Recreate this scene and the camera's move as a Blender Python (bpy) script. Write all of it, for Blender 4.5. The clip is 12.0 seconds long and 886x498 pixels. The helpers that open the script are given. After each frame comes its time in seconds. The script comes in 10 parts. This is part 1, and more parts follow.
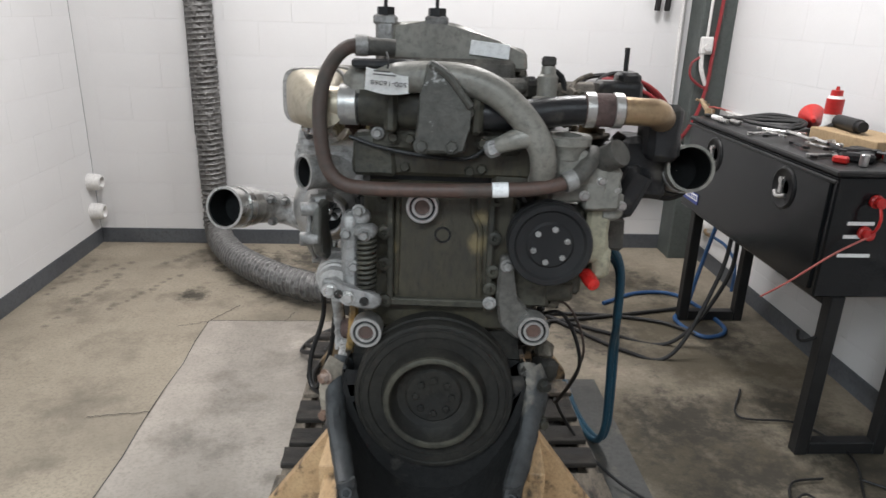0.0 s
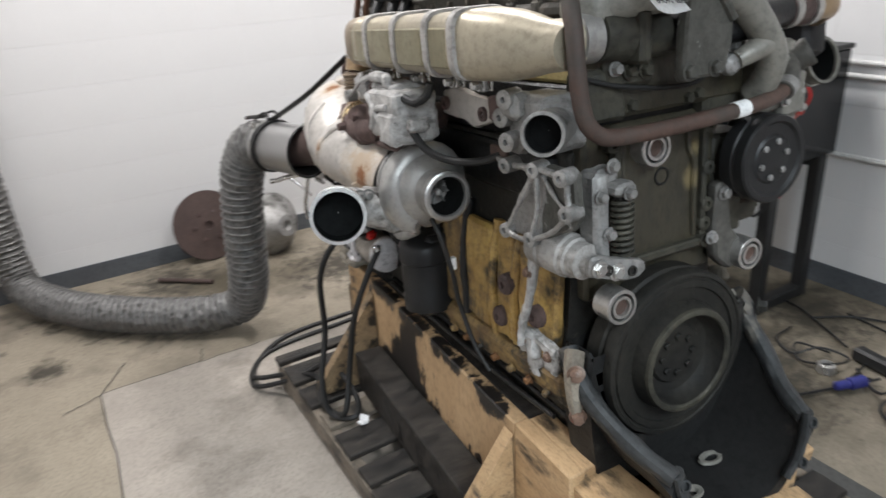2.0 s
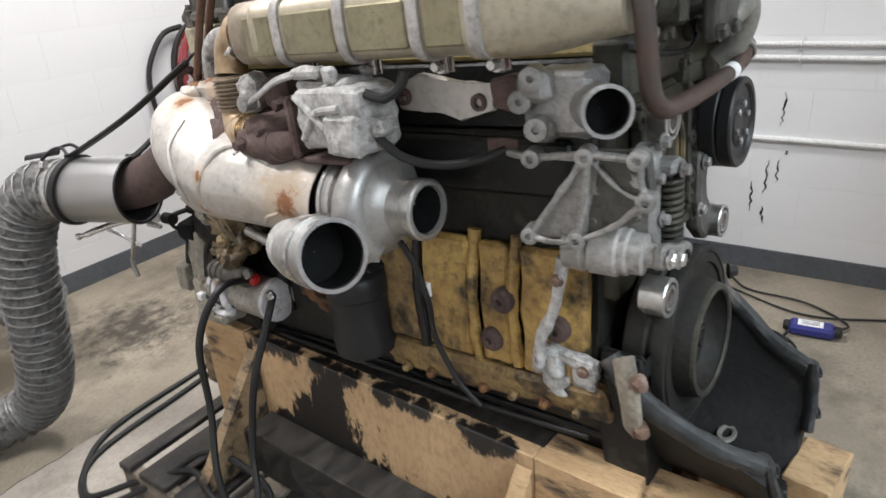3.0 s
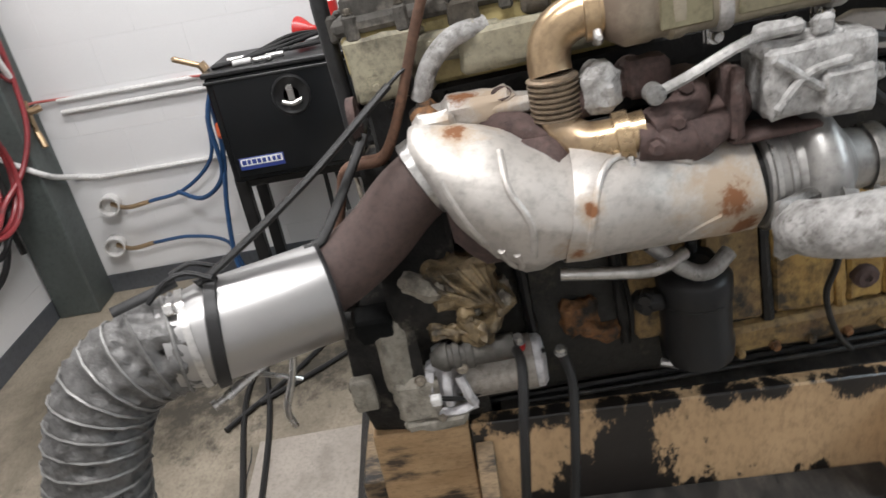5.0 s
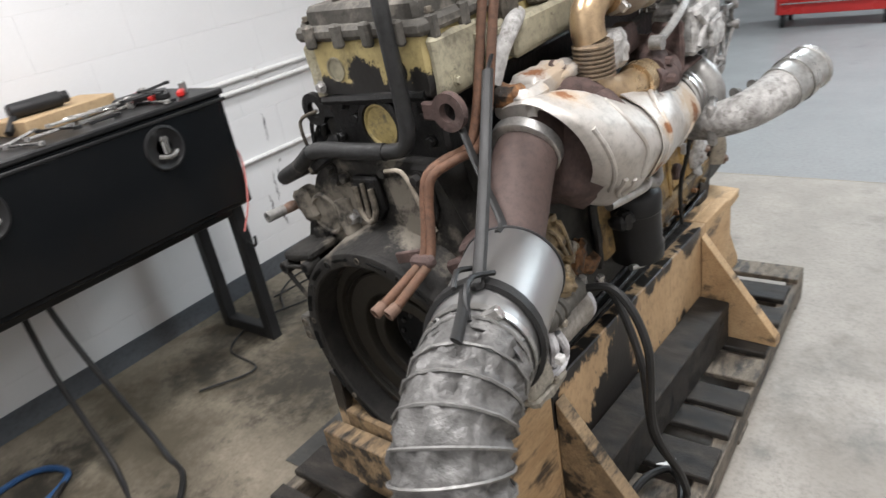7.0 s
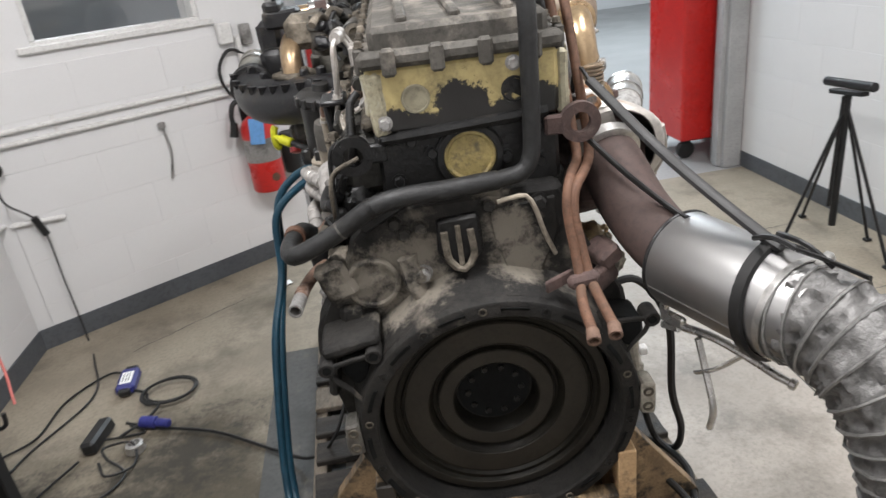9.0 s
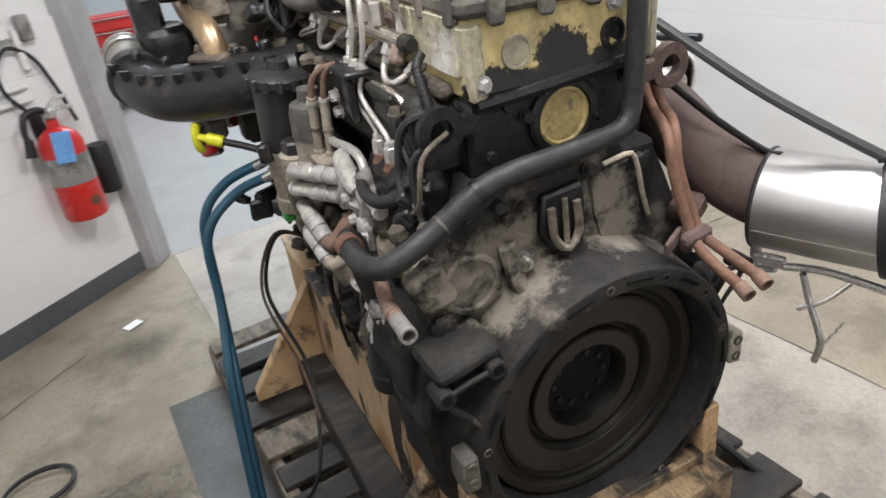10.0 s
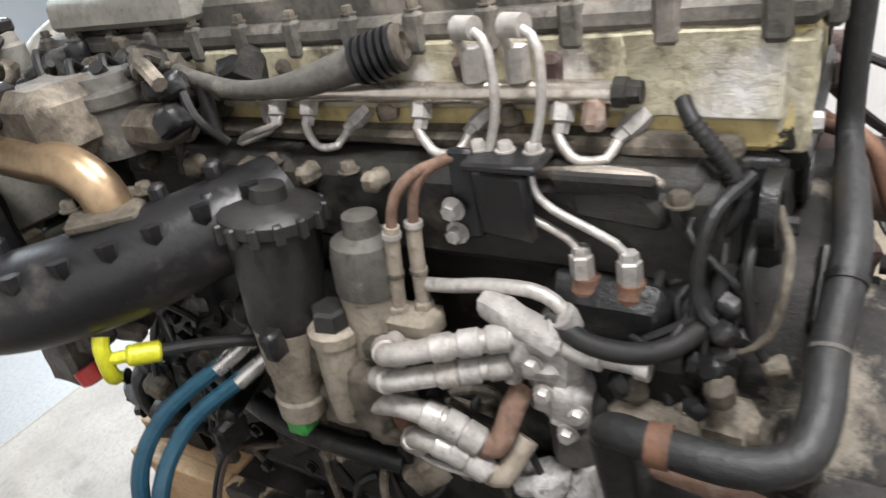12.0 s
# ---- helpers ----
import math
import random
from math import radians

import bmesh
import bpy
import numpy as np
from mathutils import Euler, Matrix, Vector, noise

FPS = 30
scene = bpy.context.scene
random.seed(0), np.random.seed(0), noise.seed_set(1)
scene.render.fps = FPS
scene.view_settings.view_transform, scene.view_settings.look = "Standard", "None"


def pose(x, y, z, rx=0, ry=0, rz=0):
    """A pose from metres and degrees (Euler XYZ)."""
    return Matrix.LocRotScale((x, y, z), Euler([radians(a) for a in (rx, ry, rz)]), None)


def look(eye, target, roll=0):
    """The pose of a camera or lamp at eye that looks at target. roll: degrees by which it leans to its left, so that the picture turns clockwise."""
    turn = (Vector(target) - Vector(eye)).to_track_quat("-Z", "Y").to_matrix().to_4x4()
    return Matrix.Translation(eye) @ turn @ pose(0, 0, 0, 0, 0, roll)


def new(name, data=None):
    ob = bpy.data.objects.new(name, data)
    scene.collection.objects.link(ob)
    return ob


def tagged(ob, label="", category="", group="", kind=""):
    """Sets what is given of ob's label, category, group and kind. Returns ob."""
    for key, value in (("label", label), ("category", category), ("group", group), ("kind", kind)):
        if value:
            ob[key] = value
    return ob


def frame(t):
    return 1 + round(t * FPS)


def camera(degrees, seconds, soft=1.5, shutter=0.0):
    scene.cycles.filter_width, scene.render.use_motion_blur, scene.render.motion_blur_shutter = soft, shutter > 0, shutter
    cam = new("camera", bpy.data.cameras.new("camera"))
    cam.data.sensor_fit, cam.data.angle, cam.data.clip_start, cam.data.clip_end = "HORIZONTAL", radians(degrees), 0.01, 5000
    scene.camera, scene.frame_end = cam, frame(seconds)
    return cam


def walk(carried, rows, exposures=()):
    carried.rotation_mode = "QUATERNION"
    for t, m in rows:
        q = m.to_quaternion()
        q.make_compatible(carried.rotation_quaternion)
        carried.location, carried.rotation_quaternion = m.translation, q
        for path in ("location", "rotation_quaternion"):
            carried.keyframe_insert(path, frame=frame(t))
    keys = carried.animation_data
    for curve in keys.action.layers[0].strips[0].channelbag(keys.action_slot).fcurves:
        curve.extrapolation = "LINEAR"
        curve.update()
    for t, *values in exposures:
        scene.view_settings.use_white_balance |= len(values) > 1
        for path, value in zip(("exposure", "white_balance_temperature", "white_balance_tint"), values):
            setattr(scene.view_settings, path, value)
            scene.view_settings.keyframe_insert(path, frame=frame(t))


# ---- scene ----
cam = camera(67.0, 12.0, shutter=0.3)
PATH = [
    (0, (-0.134, -1.246, 1.511), (-0.029, 0.635, 0.841), 1.7),
    (0.5, (-0.316, -1.243, 1.506), (-0.183, 0.634, 0.83), 0.8),
    (0.9, (-0.506, -1.138, 1.464), (-0.319, 0.722, 0.752), -0.3),
    (1, (-0.553, -1.095, 1.468), (-0.35, 0.754, 0.734), -1.6),
    (1.5, (-0.784, -0.914, 1.487), (-0.367, 0.887, 0.724), -4.7),
    (2, (-1.036, -0.723, 1.457), (-0.127, 0.875, 0.671), -4.0),
    (2.5, (-1.161, -0.494, 1.45), (0.183, 0.746, 0.641), -3.9),
    (2.7, (-1.186, -0.38, 1.43), (0.209, 0.788, 0.599), -4.8),
    (4.3, (-1.398, 0.667, 1.366), (0.497, 0.983, 0.811), -3.7),
    (4.5, (-1.364, 0.833, 1.425), (0.458, 1.04, 0.628), -5.0),
    (5, (-1.341, 1.17, 1.448), (0.456, 1.165, 0.57), -9.9),
    (5.5, (-1.289, 1.485, 1.451), (0.446, 0.939, 0.617), -8.3),
    (6, (-1.22, 1.755, 1.437), (0.384, 0.889, 0.613), -5.9),
    (6.5, (-1.074, 2.013, 1.461), (0.383, 0.982, 0.559), -10.4),
    (6.7, (-1.008, 2.103, 1.453), (0.347, 0.931, 0.565), -10.4),
    (8.3, (-0.185, 2.378, 1.449), (0.074, 0.595, 0.579), -10.3),
    (8.5, (-0.078, 2.386, 1.422), (0.082, 0.584, 0.569), -8.9),
    (8.9, (0.154, 2.404, 1.452), (0.041, 0.58, 0.64), -7.2),
    (9, (0.199, 2.389, 1.453), (0.015, 0.566, 0.651), -7.2),
    (9.5, (0.451, 2.225, 1.422), (-0.05, 0.488, 0.565), -7.6),
    (10, (0.66, 2.032, 1.429), (-0.166, 0.453, 0.521), -7.9),
    (10.5, (0.857, 1.856, 1.436), (-0.401, 0.589, 0.536), -6.5),
    (11, (0.928, 1.722, 1.44), (-0.525, 0.656, 0.572), -7.0),
    (11.5, (0.832, 1.477, 1.428), (-0.61, 0.43, 0.519), -11.1),
    (12, (0.797, 1.26, 1.436), (-0.712, 0.297, 0.544), -13.7),
]
EXPOSURES = [(0.0, -0.14), (1.0, -0.22), (1.5, -0.28), (2.0, -0.1), (2.5, 0.16), (4.5, -0.2), (5.5, -0.15), (6.5, 0.12), (8.5, 0.08), (9.5, 0.18), (10.0, 0.24), (11.0, 0.38), (12.0, 0.5)]
walk(cam, [(t, look(eye, target, roll)) for t, eye, target, roll in PATH], exposures=EXPOSURES)

# ---- world and lights ----
world = bpy.data.worlds.new("world")
scene.world = world
world.use_nodes = True
world.node_tree.nodes["Background"].inputs[0].default_value = (0.85, 0.92, 1.0, 1)
world.node_tree.nodes["Background"].inputs[1].default_value = 0.07
scene.view_settings.exposure = 0.0


def area(name, m, sx, sy, watts, colour=(0.985, 0.97, 0.985)):
    lamp = bpy.data.lights.new(name, "AREA")
    lamp.shape, lamp.size, lamp.size_y, lamp.energy, lamp.color = "RECTANGLE", sx, sy, watts, colour
    ob = new(name, lamp)
    ob.matrix_world = m
    return ob


LAMPS = [(-0.95, 1.55), (0.75, 1.75)]
for lx, ly in LAMPS:
    area("ceiling_lamp", pose(lx, ly, 3.07), 0.28, 1.15, 56)
area("shop_lamp", pose(-0.8, -3.3, 4.0, 32, 0, 0), 3.0, 1.2, 265, (0.82, 0.92, 1.0))
area("shop_lamp", pose(-3.6, -6.5, 4.1), 2.5, 1.6, 360, (0.80, 0.91, 1.0))

# ---- materials ----
MATS = {}


def mat(name, base, other=None, scale=8.0, rough=0.6, metal=0.0, bump=0.15, fine=60.0, stain=None, stain_scale=3.0, stain_at=(0.5, 0.62),
        stain_rough=None, stretch=(1, 1, 1), coat=0.0, spots=(), speck=1.0, grit=0.0):
    """A surface: two colours mixed by noise at a coarse and a fine scale, stains with an outline of their own, and fine relief.
    spots: groups (colour, roughness, raggedness, [(place, radius), ...], softness, strength) of stains at places of their own."""
    if name in MATS:
        return MATS[name]
    m = bpy.data.materials.new(name)
    m.use_nodes = True
    nt, b = m.node_tree, m.node_tree.nodes["Principled BSDF"]
    link = nt.links.new
    tc, mp = nt.nodes.new("ShaderNodeTexCoord"), nt.nodes.new("ShaderNodeMapping")
    mp.inputs["Scale"].default_value = stretch
    link(tc.outputs["Object"], mp.inputs[0])

    def noisy(s, detail=6.0, roughness=0.6):
        n = nt.nodes.new("ShaderNodeTexNoise")
        n.inputs["Scale"].default_value, n.inputs["Detail"].default_value, n.inputs["Roughness"].default_value = s, detail, roughness
        link(mp.outputs[0], n.inputs["Vector"])
        return n.outputs["Fac"]

    def ramp(src, a, z):
        r = nt.nodes.new("ShaderNodeMapRange")
        r.inputs["From Min"].default_value, r.inputs["From Max"].default_value = a, z
        link(src, r.inputs["Value"])
        return r.outputs["Result"]

    def mix(fac, a, z):
        x = nt.nodes.new("ShaderNodeMix")
        x.data_type = "RGBA"
        for socket, value in ((x.inputs[0], fac), (x.inputs[6], a), (x.inputs[7], z)):
            if isinstance(value, tuple):
                socket.default_value = (*value, 1)
            else:
                link(value, socket)
        return x.outputs[2]

    other = other or tuple(c * 0.7 for c in base)
    coarse, small = noisy(scale), noisy(fine, 4.0, 0.7)
    colour = mix(ramp(coarse, 0.35, 0.68), base, other)
    dark = mix(ramp(small, 0.45, 0.75), colour, mix(ramp(small, 0.0, 1.0), other, tuple(c * (1 - 0.4 * speck) for c in other)))
    colour = dark
    if grit:
        colour = mix(ramp(noisy(fine * 0.45, 9.0, 0.85), 0.66 - 0.12 * grit, 0.78 - 0.12 * grit), colour, tuple(c * 0.22 for c in other))
    rnode = ramp(coarse, 0.2, 0.8)
    rr = nt.nodes.new("ShaderNodeMapRange")
    rr.inputs["To Min"].default_value, rr.inputs["To Max"].default_value = max(rough - 0.12, 0.03), min(rough + 0.12, 1.0)
    link(rnode, rr.inputs["Value"])
    rough_out = rr.outputs["Result"]
    metal_out = None
    if stain:
        mask = ramp(noisy(stain_scale, 8.0, 0.65), *stain_at)
        colour = mix(mask, colour, stain)
        q = nt.nodes.new("ShaderNodeMix")
        link(mask, q.inputs[0])
        link(rough_out, q.inputs[2])
        q.inputs[3].default_value = stain_rough if stain_rough is not None else min(rough + 0.2, 0.95)
        rough_out = q.outputs[0]
        if metal:
            w = nt.nodes.new("ShaderNodeMix")
            link(mask, w.inputs[0])
            w.inputs[2].default_value, w.inputs[3].default_value = metal, 0.0
            metal_out = w.outputs[0]
    for tint, dull, ragged, places, soft, most in spots:
        near = None
        for place, radius in places:
            dist = nt.nodes.new("ShaderNodeVectorMath")
            dist.operation = "DISTANCE"
            link(tc.outputs["Object"], dist.inputs[0])
            dist.inputs[1].default_value = place
            div = nt.nodes.new("ShaderNodeMath")
            div.operation = "DIVIDE"
            link(dist.outputs["Value"], div.inputs[0])
            div.inputs[1].default_value = radius
            if near is None:
                near = div.outputs[0]
            else:
                low = nt.nodes.new("ShaderNodeMath")
                low.operation = "MINIMUM"
                link(near, low.inputs[0])
                link(div.outputs[0], low.inputs[1])
                near = low.outputs[0]
        edge = nt.nodes.new("ShaderNodeMath")
        edge.operation = "MULTIPLY_ADD"
        link(noisy(1.3 / places[0][1], 8.0, 0.75), edge.inputs[0])
        edge.inputs[1].default_value = ragged
        link(near, edge.inputs[2])
        mask = ramp(edge.outputs[0], 1.0 + ragged * 0.5, 1.0 - soft + ragged * 0.5)
        thin = nt.nodes.new("ShaderNodeMath")
        thin.operation = "MULTIPLY"
        link(mask, thin.inputs[0])
        thin.inputs[1].default_value = most
        mask = thin.outputs[0]
        colour = mix(mask, colour, tint)
        q = nt.nodes.new("ShaderNodeMix")
        link(mask, q.inputs[0])
        link(rough_out, q.inputs[2])
        q.inputs[3].default_value = dull
        rough_out = q.outputs[0]
        if metal:
            w = nt.nodes.new("ShaderNodeMix")
            link(mask, w.inputs[0])
            if metal_out is None:
                w.inputs[2].default_value = metal
            else:
                link(metal_out, w.inputs[2])
            w.inputs[3].default_value = 0.0
            metal_out = w.outputs[0]
    link(colour, b.inputs["Base Color"])
    link(rough_out, b.inputs["Roughness"])
    if metal_out is not None:
        link(metal_out, b.inputs["Metallic"])
    else:
        b.inputs["Metallic"].default_value = metal
    b.inputs["Coat Weight"].default_value = coat
    if bump:
        bn = nt.nodes.new("ShaderNodeBump")
        bn.inputs["Strength"].default_value, bn.inputs["Distance"].default_value = bump, 0.004
        link(small, bn.inputs["Height"])
        link(bn.outputs[0], b.inputs["Normal"])
    MATS[name] = m
    return m


def glow(name, colour, strength):
    m = bpy.data.materials.new(name)
    m.use_nodes = True
    b = m.node_tree.nodes["Principled BSDF"]
    b.inputs["Base Color"].default_value = (*colour, 1)
    b.inputs["Emission Color"].default_value = (*colour, 1)
    b.inputs["Emission Strength"].default_value = strength
    return m


rnd = random.Random(17)
FLOOR_STAINS = [((-1.3, 2.2, 0), 0.10), ((-0.9, 2.5, 0), 0.30)] + [((rnd.uniform(-1.7, 0.2), rnd.uniform(2.1, 2.95), 0), rnd.uniform(0.08, 0.3)) for k in range(6)] + [((rnd.uniform(0.65, 1.5), rnd.uniform(0.35, 2.6), 0), rnd.uniform(0.12, 0.34)) for k in range(18)]
# oily grime, darkened further to paint in the shade between engine and toolbox
FLOOR_GRIME_SHADE = [((1.05, 0.9, 0), 0.75), ((1.1, 1.8, 0), 0.8), ((0.9, 2.4, 0), 0.7), ((0.9, 0.35, 0), 0.4), ((-0.4, 2.6, 0), 0.5), ((0.9, 0.7, 0), 0.7), ((1.2, 0.8, 0), 0.6), ((1.2, 1.5, 0), 0.6), ((1.35, 1.1, 0), 0.5), ((1.55, 0.7, 0), 0.5), ((1.6, 1.4, 0), 0.5), ((0.75, -0.6, 0), 0.22)]
FLOOR_STREAKS = [((x0 + (x1 - x0) * k / n + rnd.uniform(-0.015, 0.015), y0 + (y1 - y0) * k / n, 0), r * rnd.uniform(0.6, 1.2)) for x0, y0, x1, y1, n, r in ((-1.69, 2.01, -1.48, 2.48, 9, 0.032), (-1.91, 2.12, -1.82, 2.44, 6, 0.034), (-2.09, 2.19, -2.07, 2.7, 6, 0.03), (-1.90, 1.80, -1.83, 2.68, 9, 0.036), (-1.37, 2.13, -1.31, 2.3, 4, 0.03), (-1.61, 2.68, -1.46, 2.9, 4, 0.05), (-2.02, 2.48, -1.92, 2.63, 3, 0.035)) for k in range(n + 1)]
SLAB_STAINS = [((-0.62, 1.45, 0), 0.20), ((-0.79, 0.82, 0), 0.13)] + [((rnd.uniform(-0.95, -0.5), rnd.uniform(-0.2, 1.8), 0), rnd.uniform(0.05, 0.2)) for k in range(9)] + [((rnd.uniform(-0.3, 0.35), rnd.uniform(-1.0, -0.4), 0), rnd.uniform(0.05, 0.14)) for k in range(3)]
RUST_HALO = [((-0.318, 1.01, 0.492), 0.055), ((-0.40, 0.62, 0.335), 0.095), ((-0.385, 0.60, 0.27), 0.08), ((-0.44, 0.832, 0.382), 0.03), ((-0.437, 0.862, 0.295), 0.045), ((-0.30, 0.82, 0.47), 0.03), ((-0.27, 0.94, 0.52), 0.06)]
RUST_CORE = [((-0.318, 1.01, 0.495), 0.026), ((-0.392, 0.612, 0.332), 0.032), ((-0.385, 0.588, 0.27), 0.03), ((-0.437, 0.86, 0.295), 0.022), ((-0.44, 0.832, 0.38), 0.014), ((-0.25, 0.99, 0.53), 0.03)]
WALL = mat("white_wall_paint", (0.72, 0.717, 0.715), (0.68, 0.677, 0.675), 1.3, 0.55, bump=0.06, fine=220, stain=(0.62, 0.612, 0.60), stain_scale=2.2, stain_at=(0.68, 0.85), speck=0.05)
BASE = mat("grey_vinyl_base", (0.10, 0.11, 0.12), (0.075, 0.08, 0.09), 3, 0.5, bump=0.05)
CONC = mat("tan_concrete", (0.332, 0.287, 0.221), (0.222, 0.191, 0.147), 1.9, 0.6, bump=0.12, fine=70, stain=(0.13, 0.112, 0.088), stain_scale=3.0, stain_at=(0.50, 0.74), spots=[((0.052, 0.043, 0.027), 0.75, 2.4, FLOOR_GRIME_SHADE, 0.9, 0.88), ((0.05, 0.042, 0.03), 0.45, 3.0, FLOOR_STREAKS, 0.9, 0.7), ((0.035, 0.031, 0.024), 0.65, 5.0, FLOOR_STAINS, 0.9, 0.88)], speck=0.6)
CONC2 = mat("pale_concrete", (0.375, 0.335, 0.291), (0.272, 0.242, 0.208), 2.8, 0.55, bump=0.10, fine=80, stain=(0.16, 0.145, 0.125), stain_scale=3.4, stain_at=(0.55, 0.78), spots=[((0.09, 0.08, 0.065), 0.45, 5.0, SLAB_STAINS, 1.6, 0.65)], speck=0.5)
SHOPF = mat("shop_concrete", (0.31, 0.307, 0.30), (0.26, 0.257, 0.25), 1.2, 0.4, bump=0.05, stain=(0.17, 0.17, 0.17), stain_scale=1.5, stain_at=(0.62, 0.8))
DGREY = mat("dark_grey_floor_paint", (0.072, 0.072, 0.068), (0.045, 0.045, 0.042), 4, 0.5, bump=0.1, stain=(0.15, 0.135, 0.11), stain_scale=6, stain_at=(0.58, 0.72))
POSTM = mat("grey_steel_post_paint", (0.42, 0.42, 0.42), (0.34, 0.34, 0.34), 6, 0.5, 0.1, 0.05, 120)
COLUMN = mat("grey_green_column_paint", (0.085, 0.10, 0.095), (0.065, 0.075, 0.07), 4, 0.5, bump=0.05)
IRON = mat("grimy_cast_iron", (0.034, 0.032, 0.027), (0.016, 0.0155, 0.014), 9, 0.6, 0.1, 0.6, 75, (0.12, 0.105, 0.08), 9, (0.58, 0.76), 0.85, grit=0.5)
FRONTI = mat("olive_grime_iron", (0.072, 0.067, 0.050), (0.034, 0.033, 0.027), 7, 0.55, 0.1, 0.5, 70, (0.018, 0.018, 0.016), 6, (0.52, 0.68), 0.5, grit=0.6)
DAMPM = mat("dark_brown_grey_damper", (0.027, 0.025, 0.0205), (0.014, 0.0135, 0.012), 6, 0.6, 0.0, 0.45, 70, (0.011, 0.011, 0.0105), 5, (0.50, 0.70), 0.5, grit=0.7)
COVERF = mat("olive_brown_cover_paint", (0.056, 0.049, 0.031), (0.030, 0.027, 0.020), 5, 0.45, 0.05, 0.3, 70, (0.024, 0.023, 0.019), 5, (0.53, 0.72), 0.5, (1.6, 1, 0.6), grit=0.6, spots=[((0.20, 0.155, 0.075), 0.6, 1.6, [((0.085, 0.05, 0.34), 0.028), ((0.09, 0.05, 0.40), 0.022), ((-0.10, 0.05, 0.33), 0.02)], 0.7, 0.7)])
MOTTLE = mat("mottled_grey_casting", (0.105, 0.103, 0.09), (0.06, 0.058, 0.05), 9, 0.5, 0.15, 0.5, 80, (0.40, 0.40, 0.385), 26, (0.60, 0.66), 0.6, grit=0.6)
RAILM = mat("crusted_yellow_brown", (0.36, 0.245, 0.095), (0.16, 0.10, 0.05), 14, 0.7, 0.0, 0.9, 60, (0.022, 0.018, 0.013), 11, (0.48, 0.60), 0.5, grit=0.7)
BLACK = mat("oily_black_iron", (0.013, 0.013, 0.013), (0.007, 0.007, 0.007), 12, 0.34, 0.1, 0.6, 80, (0.085, 0.074, 0.060), 10, (0.58, 0.74), 0.85)
YELLOW = mat("oily_yellow_primer", (0.50, 0.335, 0.105), (0.27, 0.15, 0.045), 9, 0.45, 0.0, 0.6, 60, (0.03, 0.023, 0.014), 8, (0.50, 0.62), 0.4, grit=0.7)
OIL_DRIPS = [((-0.15 + 0.025 * k, 1.175, 0.548 + 0.006 * (k * 5 % 4)), 0.030) for k in range(13)] + [((-0.005, 1.175, 0.585), 0.042), ((0.02, 1.175, 0.60), 0.03), ((-0.14, 1.175, 0.575), 0.035)]
CREAM = mat("cream_yellow_primer", (0.52, 0.43, 0.20), (0.40, 0.32, 0.14), 9, 0.55, 0.0, 0.25, 60, (0.10, 0.085, 0.05), 5.5, (0.62, 0.72), 0.6, grit=0.5, spots=[((0.012, 0.011, 0.010), 0.4, 2.2, OIL_DRIPS, 0.15, 1.0)])
OCHRE = mat("greyed_yellow_casting", (0.36, 0.33, 0.23), (0.24, 0.22, 0.16), 12, 0.65, 0.05, 0.4, 70, (0.07, 0.06, 0.045), 8, (0.54, 0.7), 0.7, grit=0.7)
ALU = mat("weathered_cast_aluminium", (0.40, 0.392, 0.38), (0.25, 0.243, 0.23), 8, 0.45, 0.45, 0.6, 90, (0.045, 0.041, 0.036), 7, (0.52, 0.68), 0.7, grit=0.8)
STARTM = mat("grey_brown_motor_paint", (0.40, 0.37, 0.33), (0.27, 0.245, 0.215), 14, 0.65, 0.1, 0.5, 80, (0.12, 0.10, 0.08), 12, (0.58, 0.74), 0.85, grit=0.5)
NOSEM = mat("pale_lavender_oxide", (0.64, 0.63, 0.64), (0.44, 0.43, 0.435), 18, 0.75, 0.1, 0.8, 60, (0.15, 0.135, 0.12), 15, (0.58, 0.70), 0.9, grit=0.7)
COMPM = mat("satin_cast_aluminium", (0.44, 0.43, 0.41), (0.36, 0.35, 0.335), 6, 0.38, 0.6, 0.15, 60, (0.22, 0.20, 0.175), 6, (0.60, 0.82), 0.6, grit=0.2)
CRUST = mat("corroded_aluminium", (0.55, 0.54, 0.525), (0.30, 0.29, 0.275), 40, 0.75, 0.1, 1.0, 55, (0.12, 0.11, 0.097), 30, (0.54, 0.70), 0.9, grit=0.9)
DUSTY = mat("dusty_grey_casting", (0.13, 0.112, 0.087), (0.045, 0.039, 0.031), 10, 0.75, 0.05, 0.7, 70, (0.30, 0.262, 0.21), 8, (0.52, 0.66), 0.9, grit=0.7)
SHIELD = mat("rusting_aluminium_heat_shield", (0.53, 0.50, 0.465), (0.475, 0.447, 0.412), 4, 0.5, 0.5, 0.16, 50, (0.30, 0.22, 0.155), 9, (0.64, 0.80), 0.85, spots=[((0.40, 0.31, 0.22), 0.85, 2.4, RUST_HALO, 0.6, 0.9), ((0.20, 0.085, 0.035), 0.9, 2.4, RUST_CORE, 0.4, 1.0)], grit=0.05)
RUSTP = mat("orange_rust", (0.27, 0.125, 0.045), (0.12, 0.06, 0.028), 20, 0.85, 0.0, 0.9, 90, (0.02, 0.016, 0.012), 22, (0.48, 0.60), 0.6)
BROWN = mat("rust_brown_exhaust_pipe", (0.088, 0.057, 0.049), (0.062, 0.042, 0.037), 7, 0.75, 0.1, 0.2, 80)
MANIF = mat("rust_brown_manifold", (0.115, 0.073, 0.064), (0.06, 0.04, 0.036), 14, 0.85, 0.05, 0.8, 70, (0.20, 0.165, 0.15), 13, (0.58, 0.74), grit=0.7)
